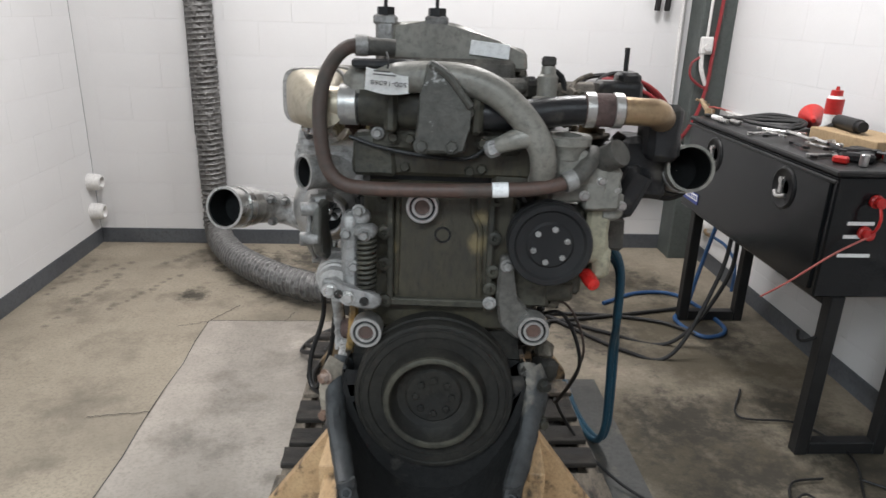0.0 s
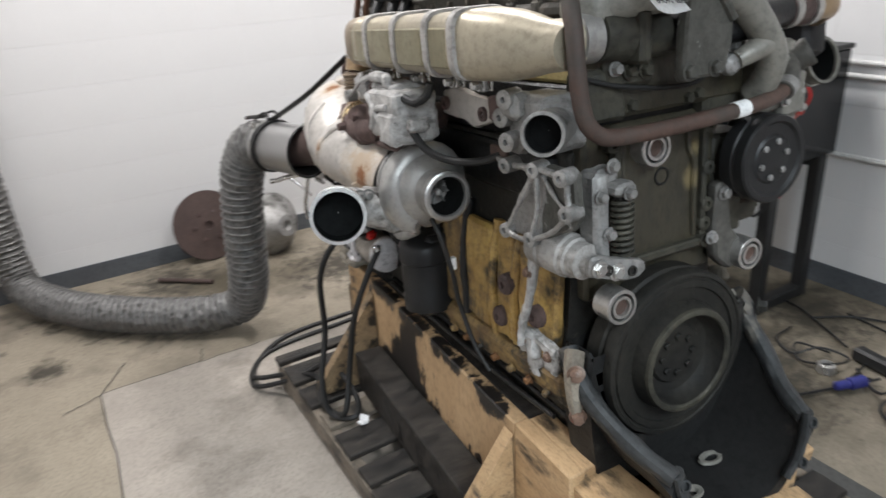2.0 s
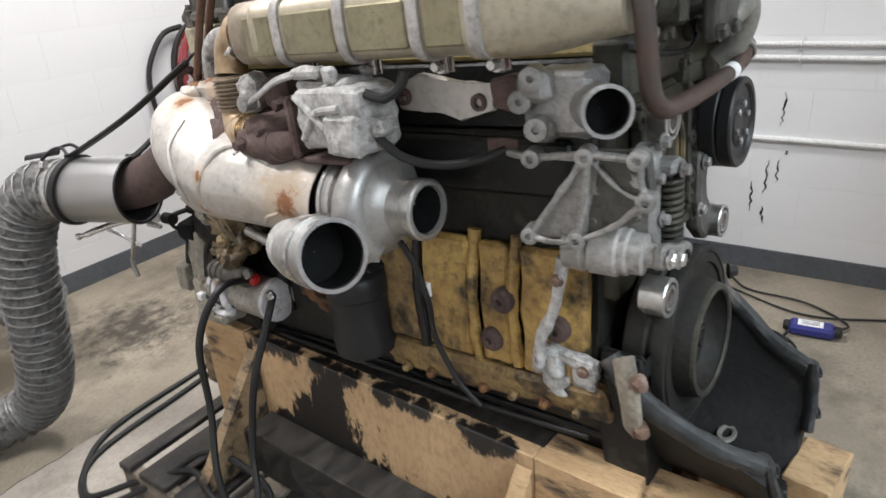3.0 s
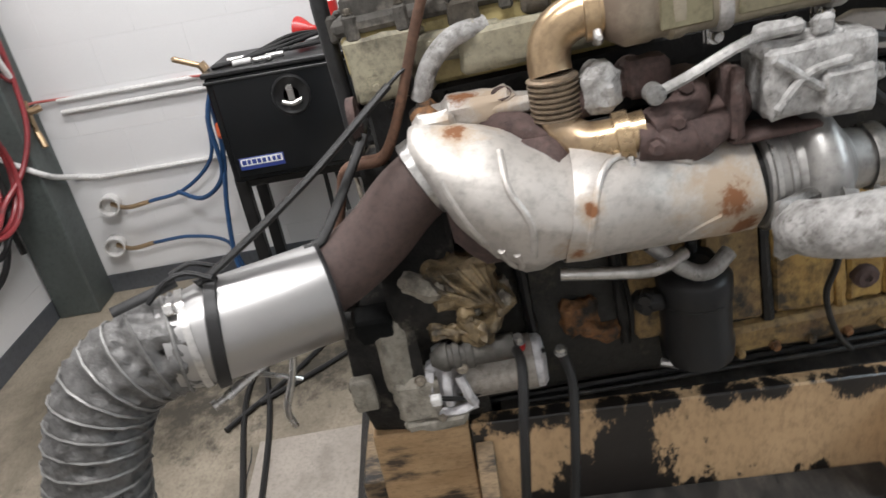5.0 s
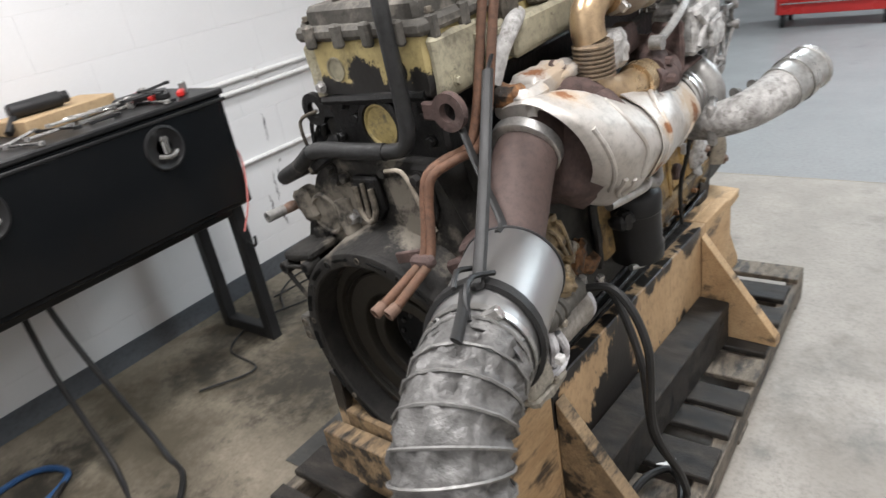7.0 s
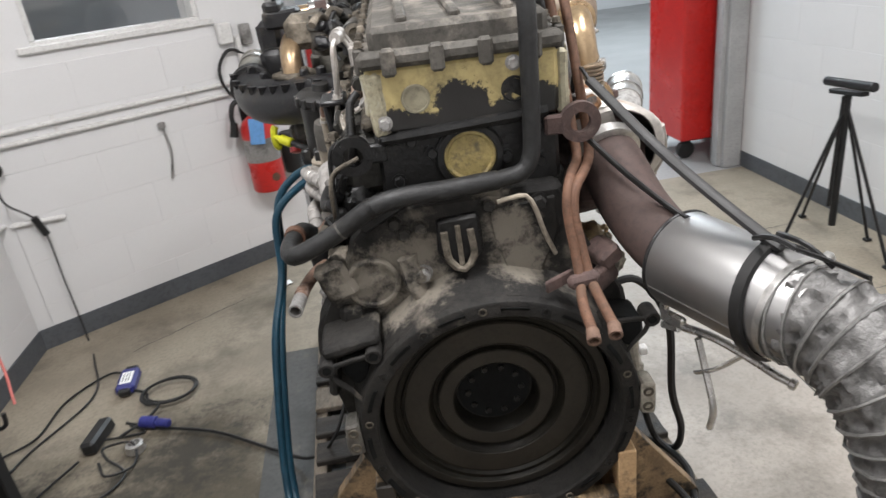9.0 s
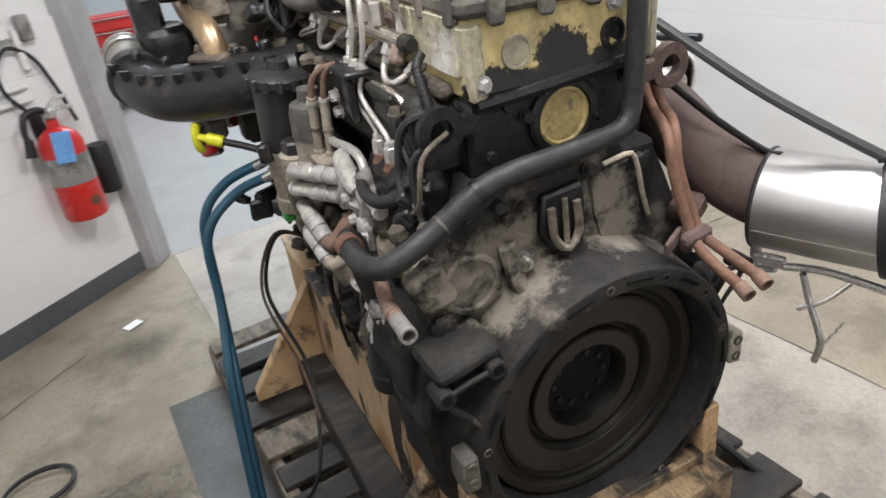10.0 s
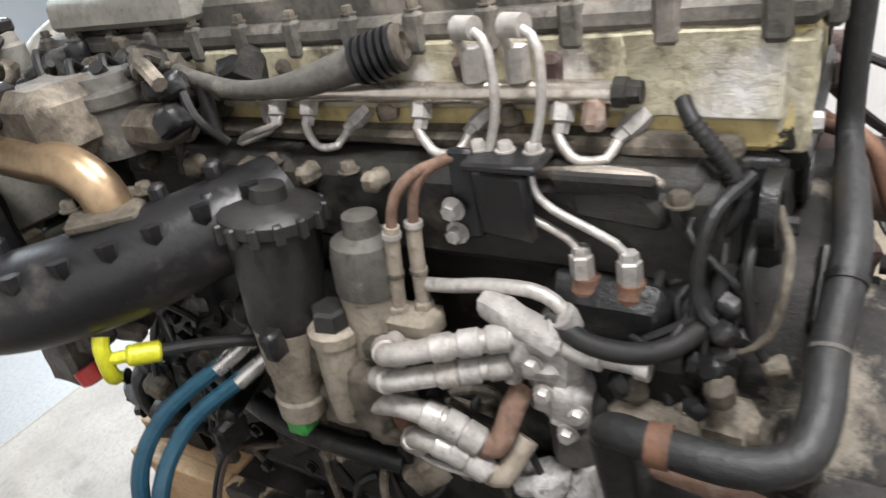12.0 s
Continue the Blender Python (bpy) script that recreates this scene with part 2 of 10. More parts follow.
REDP = mat("red_brown_primer_pipe", (0.105, 0.060, 0.045), (0.065, 0.040, 0.032), 8, 0.55, 0.0, 0.25, 70, (0.055, 0.050, 0.043), 6, (0.50, 0.68), grit=0.5)
COPPER = mat("rusted_copper_tube", (0.17, 0.085, 0.05), (0.085, 0.046, 0.03), 12, 0.75, 0.15, 0.4, 80, (0.12, 0.075, 0.05), 9, (0.56, 0.74), grit=0.6)
GOLD = mat("heat_tinted_stainless", (0.50, 0.37, 0.22), (0.38, 0.27, 0.17), 6, 0.32, 0.8, 0.1, 60, (0.23, 0.18, 0.14), 5, (0.58, 0.78), 0.6)
COOLER = mat("tinted_stainless_cooler", (0.43, 0.38, 0.29), (0.38, 0.335, 0.25), 4, 0.46, 0.5, 0.08, 60, (0.24, 0.20, 0.15), 5, (0.60, 0.86), 0.5, grit=0.3, spots=[((0.15, 0.105, 0.075), 0.6, 0.8, [((-0.298, 0.725, 0.634), 0.085)], 0.35, 0.85)])
OLIVEM = mat("olive_heat_tinted_steel", (0.33, 0.30, 0.195), (0.25, 0.225, 0.145), 6, 0.34, 0.75, 0.12, 60, (0.15, 0.125, 0.09), 8, (0.54, 0.74), 0.6, grit=0.4)
STEEL = mat("worn_bright_steel", (0.62, 0.61, 0.59), (0.45, 0.44, 0.42), 15, 0.32, 0.85, 0.1, 90, (0.25, 0.23, 0.2), 11, (0.6, 0.8), grit=0.4)
SLEEVE = mat("brushed_stainless_sleeve", (0.43, 0.425, 0.418), (0.395, 0.39, 0.384), 0.6, 0.34, 0.95, 0.0, 50, speck=0.1)
CHROME = mat("plated_steel", (0.56, 0.55, 0.53), (0.42, 0.41, 0.395), 10, 0.26, 0.8, 0.05, 60)
LINE = mat("dusty_zinc_fuel_line", (0.58, 0.56, 0.53), (0.38, 0.355, 0.325), 15, 0.42, 0.45, 0.3, 90, (0.20, 0.15, 0.11), 12, (0.56, 0.74), grit=0.5)
EARM = mat("dark_grey_worn_casting", (0.115, 0.108, 0.095), (0.060, 0.056, 0.049), 10, 0.6, 0.1, 0.5, 70, (0.24, 0.22, 0.185), 14, (0.60, 0.74), 0.85, grit=0.7)
GREYD = mat("grey_painted_duct", (0.27, 0.258, 0.225), (0.18, 0.172, 0.15), 8, 0.45, 0.15, 0.3, 70, (0.075, 0.07, 0.06), 7, (0.56, 0.76), grit=0.6)
PLAST = mat("black_moulded_plastic", (0.016, 0.016, 0.017), (0.010, 0.010, 0.011), 7, 0.36, 0.0, 0.2, 120, (0.10, 0.087, 0.07), 12, (0.54, 0.76), 0.85, grit=0.3)
COVER = mat("dusty_grey_valve_cover", (0.115, 0.107, 0.094), (0.058, 0.054, 0.047), 9, 0.7, 0.0, 0.4, 90, (0.30, 0.27, 0.23), 8, (0.52, 0.70), 0.9, grit=0.7)
RUBBER = mat("black_rubber", (0.012, 0.012, 0.012), (0.02, 0.0195, 0.019), 9, 0.5, 0.0, 0.2, 90)
HOSEG = mat("grey_rubber_hose", (0.026, 0.0265, 0.0265), (0.013, 0.013, 0.013), 11, 0.5, 0.0, 0.5, 70, (0.07, 0.064, 0.055), 11, (0.60, 0.78), 0.85, grit=0.6)
OIL_EDGE = [(0.20 + 0.055 * k, rnd.uniform(0.495, 0.52), rnd.uniform(0.02, 0.055)) for k in range(16) if k % 4]
WOOD = mat("fresh_plywood", (0.54, 0.365, 0.205), (0.44, 0.29, 0.155), 5, 0.65, 0.0, 0.2, 60, (0.017, 0.014, 0.012), 3.4, (0.548, 0.568), 0.4, (1, 1.0, 0.6), grit=0.3, spots=[((0.013, 0.011, 0.010), 0.35, 2.4, [((-0.264, y, z), r) for y, z, r in OIL_EDGE], 0.3, 1.0)])
WOODI = mat("oil_streaked_plywood", (0.60, 0.44, 0.28), (0.48, 0.34, 0.20), 5, 0.55, 0.0, 0.2, 60, (0.020, 0.016, 0.013), 3.0, (0.565, 0.585), 0.4, (1, 2.0, 0.55), grit=0.4, spots=[((0.34, 0.17, 0.055), 0.5, 1.5, [((0.264, 1.02, 0.36), 0.13), ((0.264, 0.75, 0.24), 0.09)], 0.6, 0.8), ((0.02, 0.017, 0.014), 0.35, 1.8, [((0.264, 0.62, 0.50), 0.08), ((0.264, 0.34, 0.51), 0.06), ((0.264, 0.48, 0.49), 0.05), ((0.264, 0.78, 0.515), 0.06), ((0.264, 0.93, 0.50), 0.055), ((0.264, 1.12, 0.51), 0.065), ((0.245, 1.305, 0.45), 0.075)], 0.3, 1.0)])
TIMBER = mat("oily_yellow_timber", (0.34, 0.24, 0.135), (0.19, 0.13, 0.075), 7, 0.6, 0.0, 0.4, 60, (0.022, 0.018, 0.014), 6, (0.46, 0.58), 0.5, (3, 1, 3), grit=0.6)
WOODC = mat("fresh_pine", (0.56, 0.38, 0.21), (0.45, 0.29, 0.15), 6, 0.7, 0.0, 0.25, 60, (0.07, 0.05, 0.034), 5, (0.54, 0.66), 0.6, (3, 1, 3), grit=0.4)
OLDW = mat("oil_blackened_pallet_wood", (0.060, 0.052, 0.044), (0.028, 0.025, 0.022), 7, 0.7, 0.0, 0.5, 70, (0.013, 0.012, 0.011), 4, (0.42, 0.60), 0.45, (2, 6, 6))
GREYW = mat("weathered_pallet_wood", (0.24, 0.20, 0.155), (0.13, 0.108, 0.083), 7, 0.8, 0.0, 0.5, 70, (0.025, 0.022, 0.018), 4, (0.47, 0.62), 0.6, (6, 2, 6), grit=0.7)
TBLACK = mat("gloss_black_powder_coat", (0.008, 0.009, 0.010), (0.010, 0.011, 0.012), 4, 0.13, 0.0, 0.02, 200)
TBLACK.node_tree.nodes["Principled BSDF"].inputs["Specular IOR Level"].default_value = 0.28
SBLACK = mat("black_painted_steel", (0.014, 0.014, 0.015), (0.022, 0.022, 0.022), 8, 0.4, 0.1, 0.1, 80)
RED = mat("red_paint", (0.55, 0.025, 0.02), (0.48, 0.02, 0.018), 5, 0.3, 0.0, 0.03, 90)
CRIMSON = mat("dark_red_rubber_hose", (0.30, 0.035, 0.04), (0.22, 0.028, 0.032), 6, 0.4, 0.0, 0.08, 90, (0.10, 0.03, 0.03), 6, (0.55, 0.7))
WIREM = mat("dull_galvanised_wire", (0.27, 0.265, 0.255), (0.18, 0.177, 0.17), 20, 0.5, 0.5, 0.1, 90)
BELLOW = mat("dull_brown_steel_bellows", (0.30, 0.235, 0.165), (0.20, 0.15, 0.105), 9, 0.45, 0.6, 0.2, 80, (0.11, 0.085, 0.065), 12, (0.52, 0.7), 0.7)
PLUGM = mat("patchy_yellow_core_plug", (0.42, 0.33, 0.13), (0.28, 0.22, 0.09), 30, 0.6, 0.1, 0.6, 90, (0.12, 0.10, 0.06), 36, (0.50, 0.66), 0.7, grit=0.8)
SUPM = mat("worn_grey_black_casting", (0.018, 0.018, 0.0175), (0.010, 0.010, 0.010), 8, 0.55, 0.0, 0.5, 70, (0.075, 0.068, 0.058), 9, (0.58, 0.78), 0.85, grit=0.6)
ARMM = mat("worn_blue_grey_forging", (0.048, 0.051, 0.052), (0.026, 0.028, 0.029), 9, 0.55, 0.15, 0.5, 70, (0.20, 0.18, 0.15), 8, (0.56, 0.74), 0.85, grit=0.6)
FILT = mat("dusty_dark_filter_can", (0.032, 0.031, 0.029), (0.016, 0.0155, 0.015), 9, 0.45, 0.0, 0.3, 80, (0.15, 0.13, 0.105), 7, (0.58, 0.78), 0.85, grit=0.3)
PEEL = mat("peeling_cream_primer", (0.46, 0.425, 0.31), (0.33, 0.30, 0.20), 14, 0.7, 0.0, 0.7, 70, (0.075, 0.065, 0.05), 13, (0.53, 0.66), 0.8, grit=0.9, spots=[((0.62, 0.61, 0.60), 0.85, 3.0, [((0.170, 1.125, 0.605), 0.045), ((0.170, 1.105, 0.58), 0.035), ((0.170, 1.145, 0.63), 0.025), ((0.170, 0.97, 0.63), 0.03), ((0.170, 0.80, 0.625), 0.03), ((0.170, 0.70, 0.635), 0.025)], 0.9, 0.8)])
RAILS = mat("bright_bronzed_steel_rail", (0.74, 0.68, 0.60), (0.60, 0.54, 0.46), 9, 0.24, 0.85, 0.05, 80, (0.22, 0.17, 0.13), 7, (0.64, 0.80), 0.8, grit=0.15)
SALMON = mat("pale_red_hose", (0.47, 0.13, 0.11), (0.40, 0.10, 0.085), 6, 0.5, 0.0, 0.05, 90)
BLUE = mat("blue_rubber_hose", (0.02, 0.075, 0.19), (0.015, 0.055, 0.14), 6, 0.45, 0.0, 0.05, 90)
TEAL = mat("teal_blue_hose", (0.016, 0.070, 0.11), (0.010, 0.046, 0.075), 6, 0.4, 0.0, 0.05, 90)
PURPLE = mat("blue_violet_plastic", (0.03, 0.035, 0.20), (0.025, 0.028, 0.16), 6, 0.4, 0.0, 0.05, 90)
WHITE = mat("white_plastic", (0.75, 0.74, 0.72), (0.66, 0.65, 0.63), 9, 0.45, 0.0, 0.05, 90)
PAPER = mat("white_paper", (0.88, 0.88, 0.87), (0.84, 0.84, 0.83), 20, 0.8, 0.0, 0.05, 90)
INK = mat("black_ink", (0.02, 0.02, 0.02), (0.025, 0.025, 0.025), 20, 0.7, 0.0, 0.0, 90)
NEON = mat("yellow_plastic", (0.62, 0.62, 0.03), (0.55, 0.54, 0.02), 9, 0.4, 0.0, 0.05, 90)
CARD = mat("brown_cardboard", (0.42, 0.30, 0.17), (0.36, 0.25, 0.14), 7, 0.85, 0.0, 0.1, 90)
FABRIC = mat("silver_grey_duct_fabric", (0.175, 0.171, 0.165), (0.115, 0.112, 0.108), 70, 0.5, 0.3, 1.2, 34, (0.06, 0.058, 0.054), 50, (0.52, 0.70), 0.6)
FLYM = mat("brown_black_worn_steel", (0.017, 0.0152, 0.0108), (0.008, 0.0073, 0.006), 6, 0.5, 0.2, 0.2, 90)
WEAR = mat("worn_clutch_face", (0.026, 0.022, 0.016), (0.016, 0.014, 0.0105), 6, 0.5, 0.2, 0.15, 90)
PALEB = mat("pale_beige_corroded_casting", (0.40, 0.37, 0.31), (0.22, 0.20, 0.165), 18, 0.8, 0.05, 0.8, 60, (0.07, 0.06, 0.05), 13, (0.52, 0.68), 0.9, grit=0.8)
OILG = mat("oily_golden_brown", (0.36, 0.27, 0.15), (0.18, 0.13, 0.07), 14, 0.4, 0.15, 0.8, 60, (0.03, 0.024, 0.016), 11, (0.46, 0.62), 0.35, grit=0.8)
HOUSM = mat("black_and_dusty_casting", (0.026, 0.024, 0.021), (0.011, 0.0105, 0.01), 9, 0.72, 0.05, 0.8, 70, (0.16, 0.14, 0.115), 7, (0.60, 0.74), 0.9, grit=0.6, spots=[((0.23, 0.205, 0.168), 0.9, 2.3, [((0.30, 1.21, 0.33), 0.028), ((-0.07, 1.21, 0.29), 0.065), ((-0.055, 1.21, 0.36), 0.055), ((0.11, 1.205, 0.335), 0.05), ((0.065, 1.21, 0.21), 0.06), ((0.10, 1.215, 0.26), 0.06), ((0.165, 1.205, 0.32), 0.05), ((0.236, 1.21, 0.295), 0.065), ((0.17, 1.23, 0.24), 0.05), ((-0.03, 1.2, 0.43), 0.03), ((-0.25, 1.21, 0.12), 0.05)], 0.55, 0.72)])
PALEA = mat("pale_dusty_aluminium", (0.46, 0.44, 0.42), (0.30, 0.285, 0.265), 16, 0.6, 0.25, 0.6, 80, (0.10, 0.085, 0.07), 14, (0.56, 0.72), 0.85, grit=0.6)
DRAIN = mat("dusty_rust_brown_tube", (0.22, 0.135, 0.095), (0.13, 0.08, 0.058), 14, 0.8, 0.05, 0.5, 80, (0.34, 0.28, 0.24), 12, (0.55, 0.7), 0.9)
BEIGED = mat("beige_dust_caked_metal", (0.36, 0.315, 0.25), (0.22, 0.19, 0.15), 12, 0.8, 0.1, 0.6, 80, (0.10, 0.085, 0.068), 11, (0.56, 0.72), 0.9, grit=0.6)
# near-black for openings: the shade inside them is put into the colour
HOLE_SHADE = mat("painted_hole_shade", (0.012, 0.013, 0.013), (0.008, 0.008, 0.008), 9, 0.85, 0.0, 0.2, 60)
for m, level in ((CONC, 0.3), (CONC2, 0.35), (BLACK, 0.4), (IRON, 0.35), (RUBBER, 0.35), (HOSEG, 0.38), (PLAST, 0.4), (FLYM, 0.2), (DUSTY, 0.3), (DAMPM, 0.25), (SUPM, 0.25), (HOUSM, 0.3), (SBLACK, 0.3), (OLDW, 0.3), (FRONTI, 0.3), (COVER, 0.3)):
    m.node_tree.nodes["Principled BSDF"].inputs["Specular IOR Level"].default_value = level
HOLE_SHADE.node_tree.nodes["Principled BSDF"].inputs["Specular IOR Level"].default_value = 0.1
BLUELAB = mat("blue_label_print", (0.03, 0.06, 0.28), (0.03, 0.05, 0.24), 9, 0.4, 0.0, 0.0, 90)
DIFF = glow("lamp_diffuser", (1.0, 0.97, 0.93), 6.0)

# ---- shape helpers ----


def finish(bm, angle=35):
    mesh = bpy.data.meshes.new("mesh")
    bmesh.ops.recalc_face_normals(bm, faces=bm.faces)
    bm.to_mesh(mesh)
    bm.free()
    mesh.shade_smooth()
    mesh.set_sharp_from_angle(angle=radians(angle))
    return mesh


def part(name, bm, material, parent=None, label="", angle=35):
    ob = new(name, finish(bm, angle))
    ob.data.name = name
    ob.data.materials.append(material)
    ob.parent = parent
    if label:
        ob["label"] = label
    return ob


def thing(name, label, category, m=None, group="", kind=""):
    ob = tagged(new(name), label, category, group, kind)
    ob.matrix_world = m or Matrix()
    return ob


def solo(name, bm, material, label, category, group="", kind="", m=None, angle=35):
    ob = tagged(part(name, bm, material, None, "", angle), label, category, group, kind)
    if m:
        ob.matrix_world = m
    return ob


def B():
    return bmesh.new()


def box(bm, c, s, rot=(0, 0, 0), bevel=0.004):
    m = pose(*c, *rot) @ Matrix.Diagonal((*s, 1))
    got = bmesh.ops.create_cube(bm, size=1.0, matrix=m)
    if bevel:
        edges = list({e for v in got["verts"] for e in v.link_edges})
        bmesh.ops.bevel(bm, geom=edges, offset=min(bevel, min(s) * 0.3), segments=1, affect="EDGES", profile=0.5)
    return bm


def axes(d):
    d = Vector(d).normalized()
    u = d.orthogonal().normalized()
    return d, u, d.cross(u)


def rings(bm, rows, closed=False, cap=True):
    """Skins rows of points, each a closed ring, into a surface."""
    made = [[bm.verts.new(p) for p in row] for row in rows]
    n = len(made[0])
    count = len(made) if closed else len(made) - 1
    for i in range(count):
        a, b = made[i], made[(i + 1) % len(made)]
        for k in range(n):
            bm.faces.new((a[k], a[(k + 1) % n], b[(k + 1) % n], b[k]))
    if cap and not closed:
        bm.faces.new(made[0][::-1])
        bm.faces.new(made[-1])
    return bm


def lathe(bm, origin, direction, profile, seg=24, cap=True):
    """Turns a profile of (distance along, radius) about a line."""
    d, u, v = axes(direction)
    o = Vector(origin)
    rows = [[o + d * t + (u * math.cos(a) + v * math.sin(a)) * max(r, 0.0004) for a in [2 * math.pi * k / seg for k in range(seg)]] for t, r in profile]
    return rings(bm, rows, cap=cap)


def cyl(bm, a, b, r, r2=None, seg=16, bevel=0.0):
    a, b = Vector(a), Vector(b)
    n = (b - a).length
    r2 = r if r2 is None else r2
    if bevel:
        return lathe(bm, a, b - a, [(0, r - bevel), (bevel, r), (n - bevel, r2), (n, r2 - bevel)], seg)
    return lathe(bm, a, b - a, [(0, r), (n, r2)], seg)


def pipe_end(bm, a, b, r, wall=0.005, depth=0.06, seg=24):
    """An open tube from a to b whose mouth at b is hollow."""
    a, b = Vector(a), Vector(b)
    n = (b - a).length
    return lathe(bm, a, b - a, [(0, r), (n - 0.012, r), (n - 0.01, r * 1.05), (n, r * 1.05), (n, r - wall), (n - depth, r - wall), (n - depth - 0.001, 0.001)], seg)


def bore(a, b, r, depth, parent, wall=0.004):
    """A near-black lining inside an open tube's mouth; its colour paints in the shade there."""
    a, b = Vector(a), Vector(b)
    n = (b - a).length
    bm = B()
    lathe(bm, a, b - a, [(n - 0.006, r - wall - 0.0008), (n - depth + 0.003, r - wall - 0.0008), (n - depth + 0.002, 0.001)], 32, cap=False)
    return part("bore", bm, HOLE_SHADE, parent, "inside painted dark as deep shade")


def curve_points(points, step=0.012):
    """A smooth line through the points."""
    p = [Vector(q) for q in points]
    if len(p) == 2:
        return p
    q = [p[0] * 2 - p[1]] + p + [p[-1] * 2 - p[-2]]
    out = []
    for i in range(1, len(q) - 2):
        a, b, c, d = q[i - 1], q[i], q[i + 1], q[i + 2]
        n = max(2, int((c - b).length / step))
        for k in range(n):
            t = k / n
            out.append(0.5 * ((2 * b) + (c - a) * t + (2 * a - 5 * b + 4 * c - d) * t * t + (3 * b - a - 3 * c + d) * t ** 3))
    out.append(p[-1])
    return out


def sweep(bm, points, r, seg=10, step=0.012, smooth=True, flat=1.0):
    """A tube along a line; r is a number or a function of the part of the way gone."""
    p = curve_points(points, step) if smooth else [Vector(q) for q in points]
    d = (p[1] - p[0]).normalized()
    u = d.orthogonal().normalized()
    rows = []
    for i, q in enumerate(p):
        t = (p[min(i + 1, len(p) - 1)] - p[max(i - 1, 0)]).normalized()
        u = (u - t * u.dot(t)).normalized()
        v = t.cross(u)
        rr = r(i / (len(p) - 1)) if callable(r) else r
        rows.append([q + (u * math.cos(a) + v * flat * math.sin(a)) * rr for a in [2 * math.pi * k / seg for k in range(seg)]])
    return rings(bm, rows)


def bolt(bm, at, direction, r=0.009, h=0.008, washer=True):
    d = Vector(direction).normalized()
    a = Vector(at)
    if washer:
        cyl(bm, a, a + d * 0.002, r * 1.35, seg=14)
    lathe(bm, a, d, [(0.001, r), (h * 0.8, r), (h, r * 0.82)], 6)
    return bm


def torus(bm, at, direction, R, r, seg=28, small=8):
    d, u, v = axes(direction)
    o = Vector(at)
    rows = []
    for k in range(seg):
        a = 2 * math.pi * k / seg
        e = u * math.cos(a) + v * math.sin(a)
        rows.append([o + e * (R + r * math.cos(b)) + d * r * math.sin(b) for b in [2 * math.pi * j / small for j in range(small)]])
    return rings(bm, rows, closed=True)


def rough_up(bm, amp, scale, cuts=2, seed=0.0):
    """Subdivides and pushes the surface about, for castings, crust and dents."""
    if cuts:
        bmesh.ops.subdivide_edges(bm, edges=bm.edges[:], cuts=cuts, use_grid_fill=True)
    bm.normal_update()
    shift = Vector((seed, seed * 1.7, seed * 0.3))
    moves = [(v, v.normal * amp * (noise.fractal(v.co * scale + shift, 1.0, 2.0, 3))) for v in bm.verts]
    for v, d in moves:
        v.co += d
    return bm


def plate(bm, outline, a, b, axis="y", bevel=0.003):
    """A flat plate: an outline of two coordinates, from a to b along an axis."""
    def at(p, t):
        return {"y": (p[0], t, p[1]), "x": (t, p[0], p[1]), "z": (p[0], p[1], t)}[axis]
    rows = [[Vector(at(p, t)) for p in outline] for t in (a, b)]
    n0 = len(bm.edges)
    rings(bm, rows)
    if bevel:
        bm.edges.ensure_lookup_table()
        bmesh.ops.bevel(bm, geom=bm.edges[n0:], offset=bevel, segments=1, affect="EDGES", profile=0.5)
    return bm


def words(text, size, m, material, parent, name="lettering"):
    cu = bpy.data.curves.new(name, "FONT")
    cu.body, cu.size, cu.align_x, cu.align_y, cu.extrude = text, size, "CENTER", "CENTER", 0.0004
    tmp = bpy.data.objects.new(name, cu)
    scene.collection.objects.link(tmp)
    mesh = bpy.data.meshes.new_from_object(tmp)
    bpy.data.objects.remove(tmp)
    ob = new(name, mesh)
    mesh.materials.clear()
    mesh.materials.append(material)
    ob.parent = parent
    ob.matrix_local = m
    return ob

# ---- room ----
XL, XR, YB, YF, H = -2.16, 1.79, 3.07, -1.45, 3.2
CORNER, JAMB = Vector((1.79, -0.525, 0)), Vector((0.56, -1.36, 0))
DIAG = (JAMB - CORNER).normalized()
DIAG_IN = Vector((DIAG.y, -DIAG.x, 0))


def slab(name, x0, x1, y0, y1, top, material, thick=0.05):
    bm = B()
    box(bm, ((x0 + x1) / 2, (y0 + y1) / 2, top - thick / 2), (x1 - x0, y1 - y0, thick), bevel=0)
    return tagged(part(name, bm, material), kind="structure")


tagged(slab("floor", XL - 0.3, XR + 0.3, -1.42, YB + 0.3, 0.0, CONC), "tan concrete workshop floor with oil stains", "floor")
tagged(slab("floor_shop", -9, 7, -12, -1.42, 0.0, SHOPF), "pale sealed concrete floor of the larger shop", "floor")
tagged(slab("floor_patch_pale", -1.13, 0.42, -1.40, 1.87, 0.004, CONC2, 0.03), "paler newer concrete slab in the floor", "floor")
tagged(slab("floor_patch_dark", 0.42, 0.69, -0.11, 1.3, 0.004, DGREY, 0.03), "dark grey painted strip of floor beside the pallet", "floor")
tagged(slab("ceiling", XL - 0.3, XR + 0.3, -1.5, YB + 0.3, H + 0.1, WALL, 0.1), "white ceiling", "ceiling")
tagged(slab("ceiling_shop", -9, 7, -12, -1.5, 4.3, WALL, 0.1), "high white shop ceiling", "ceiling")


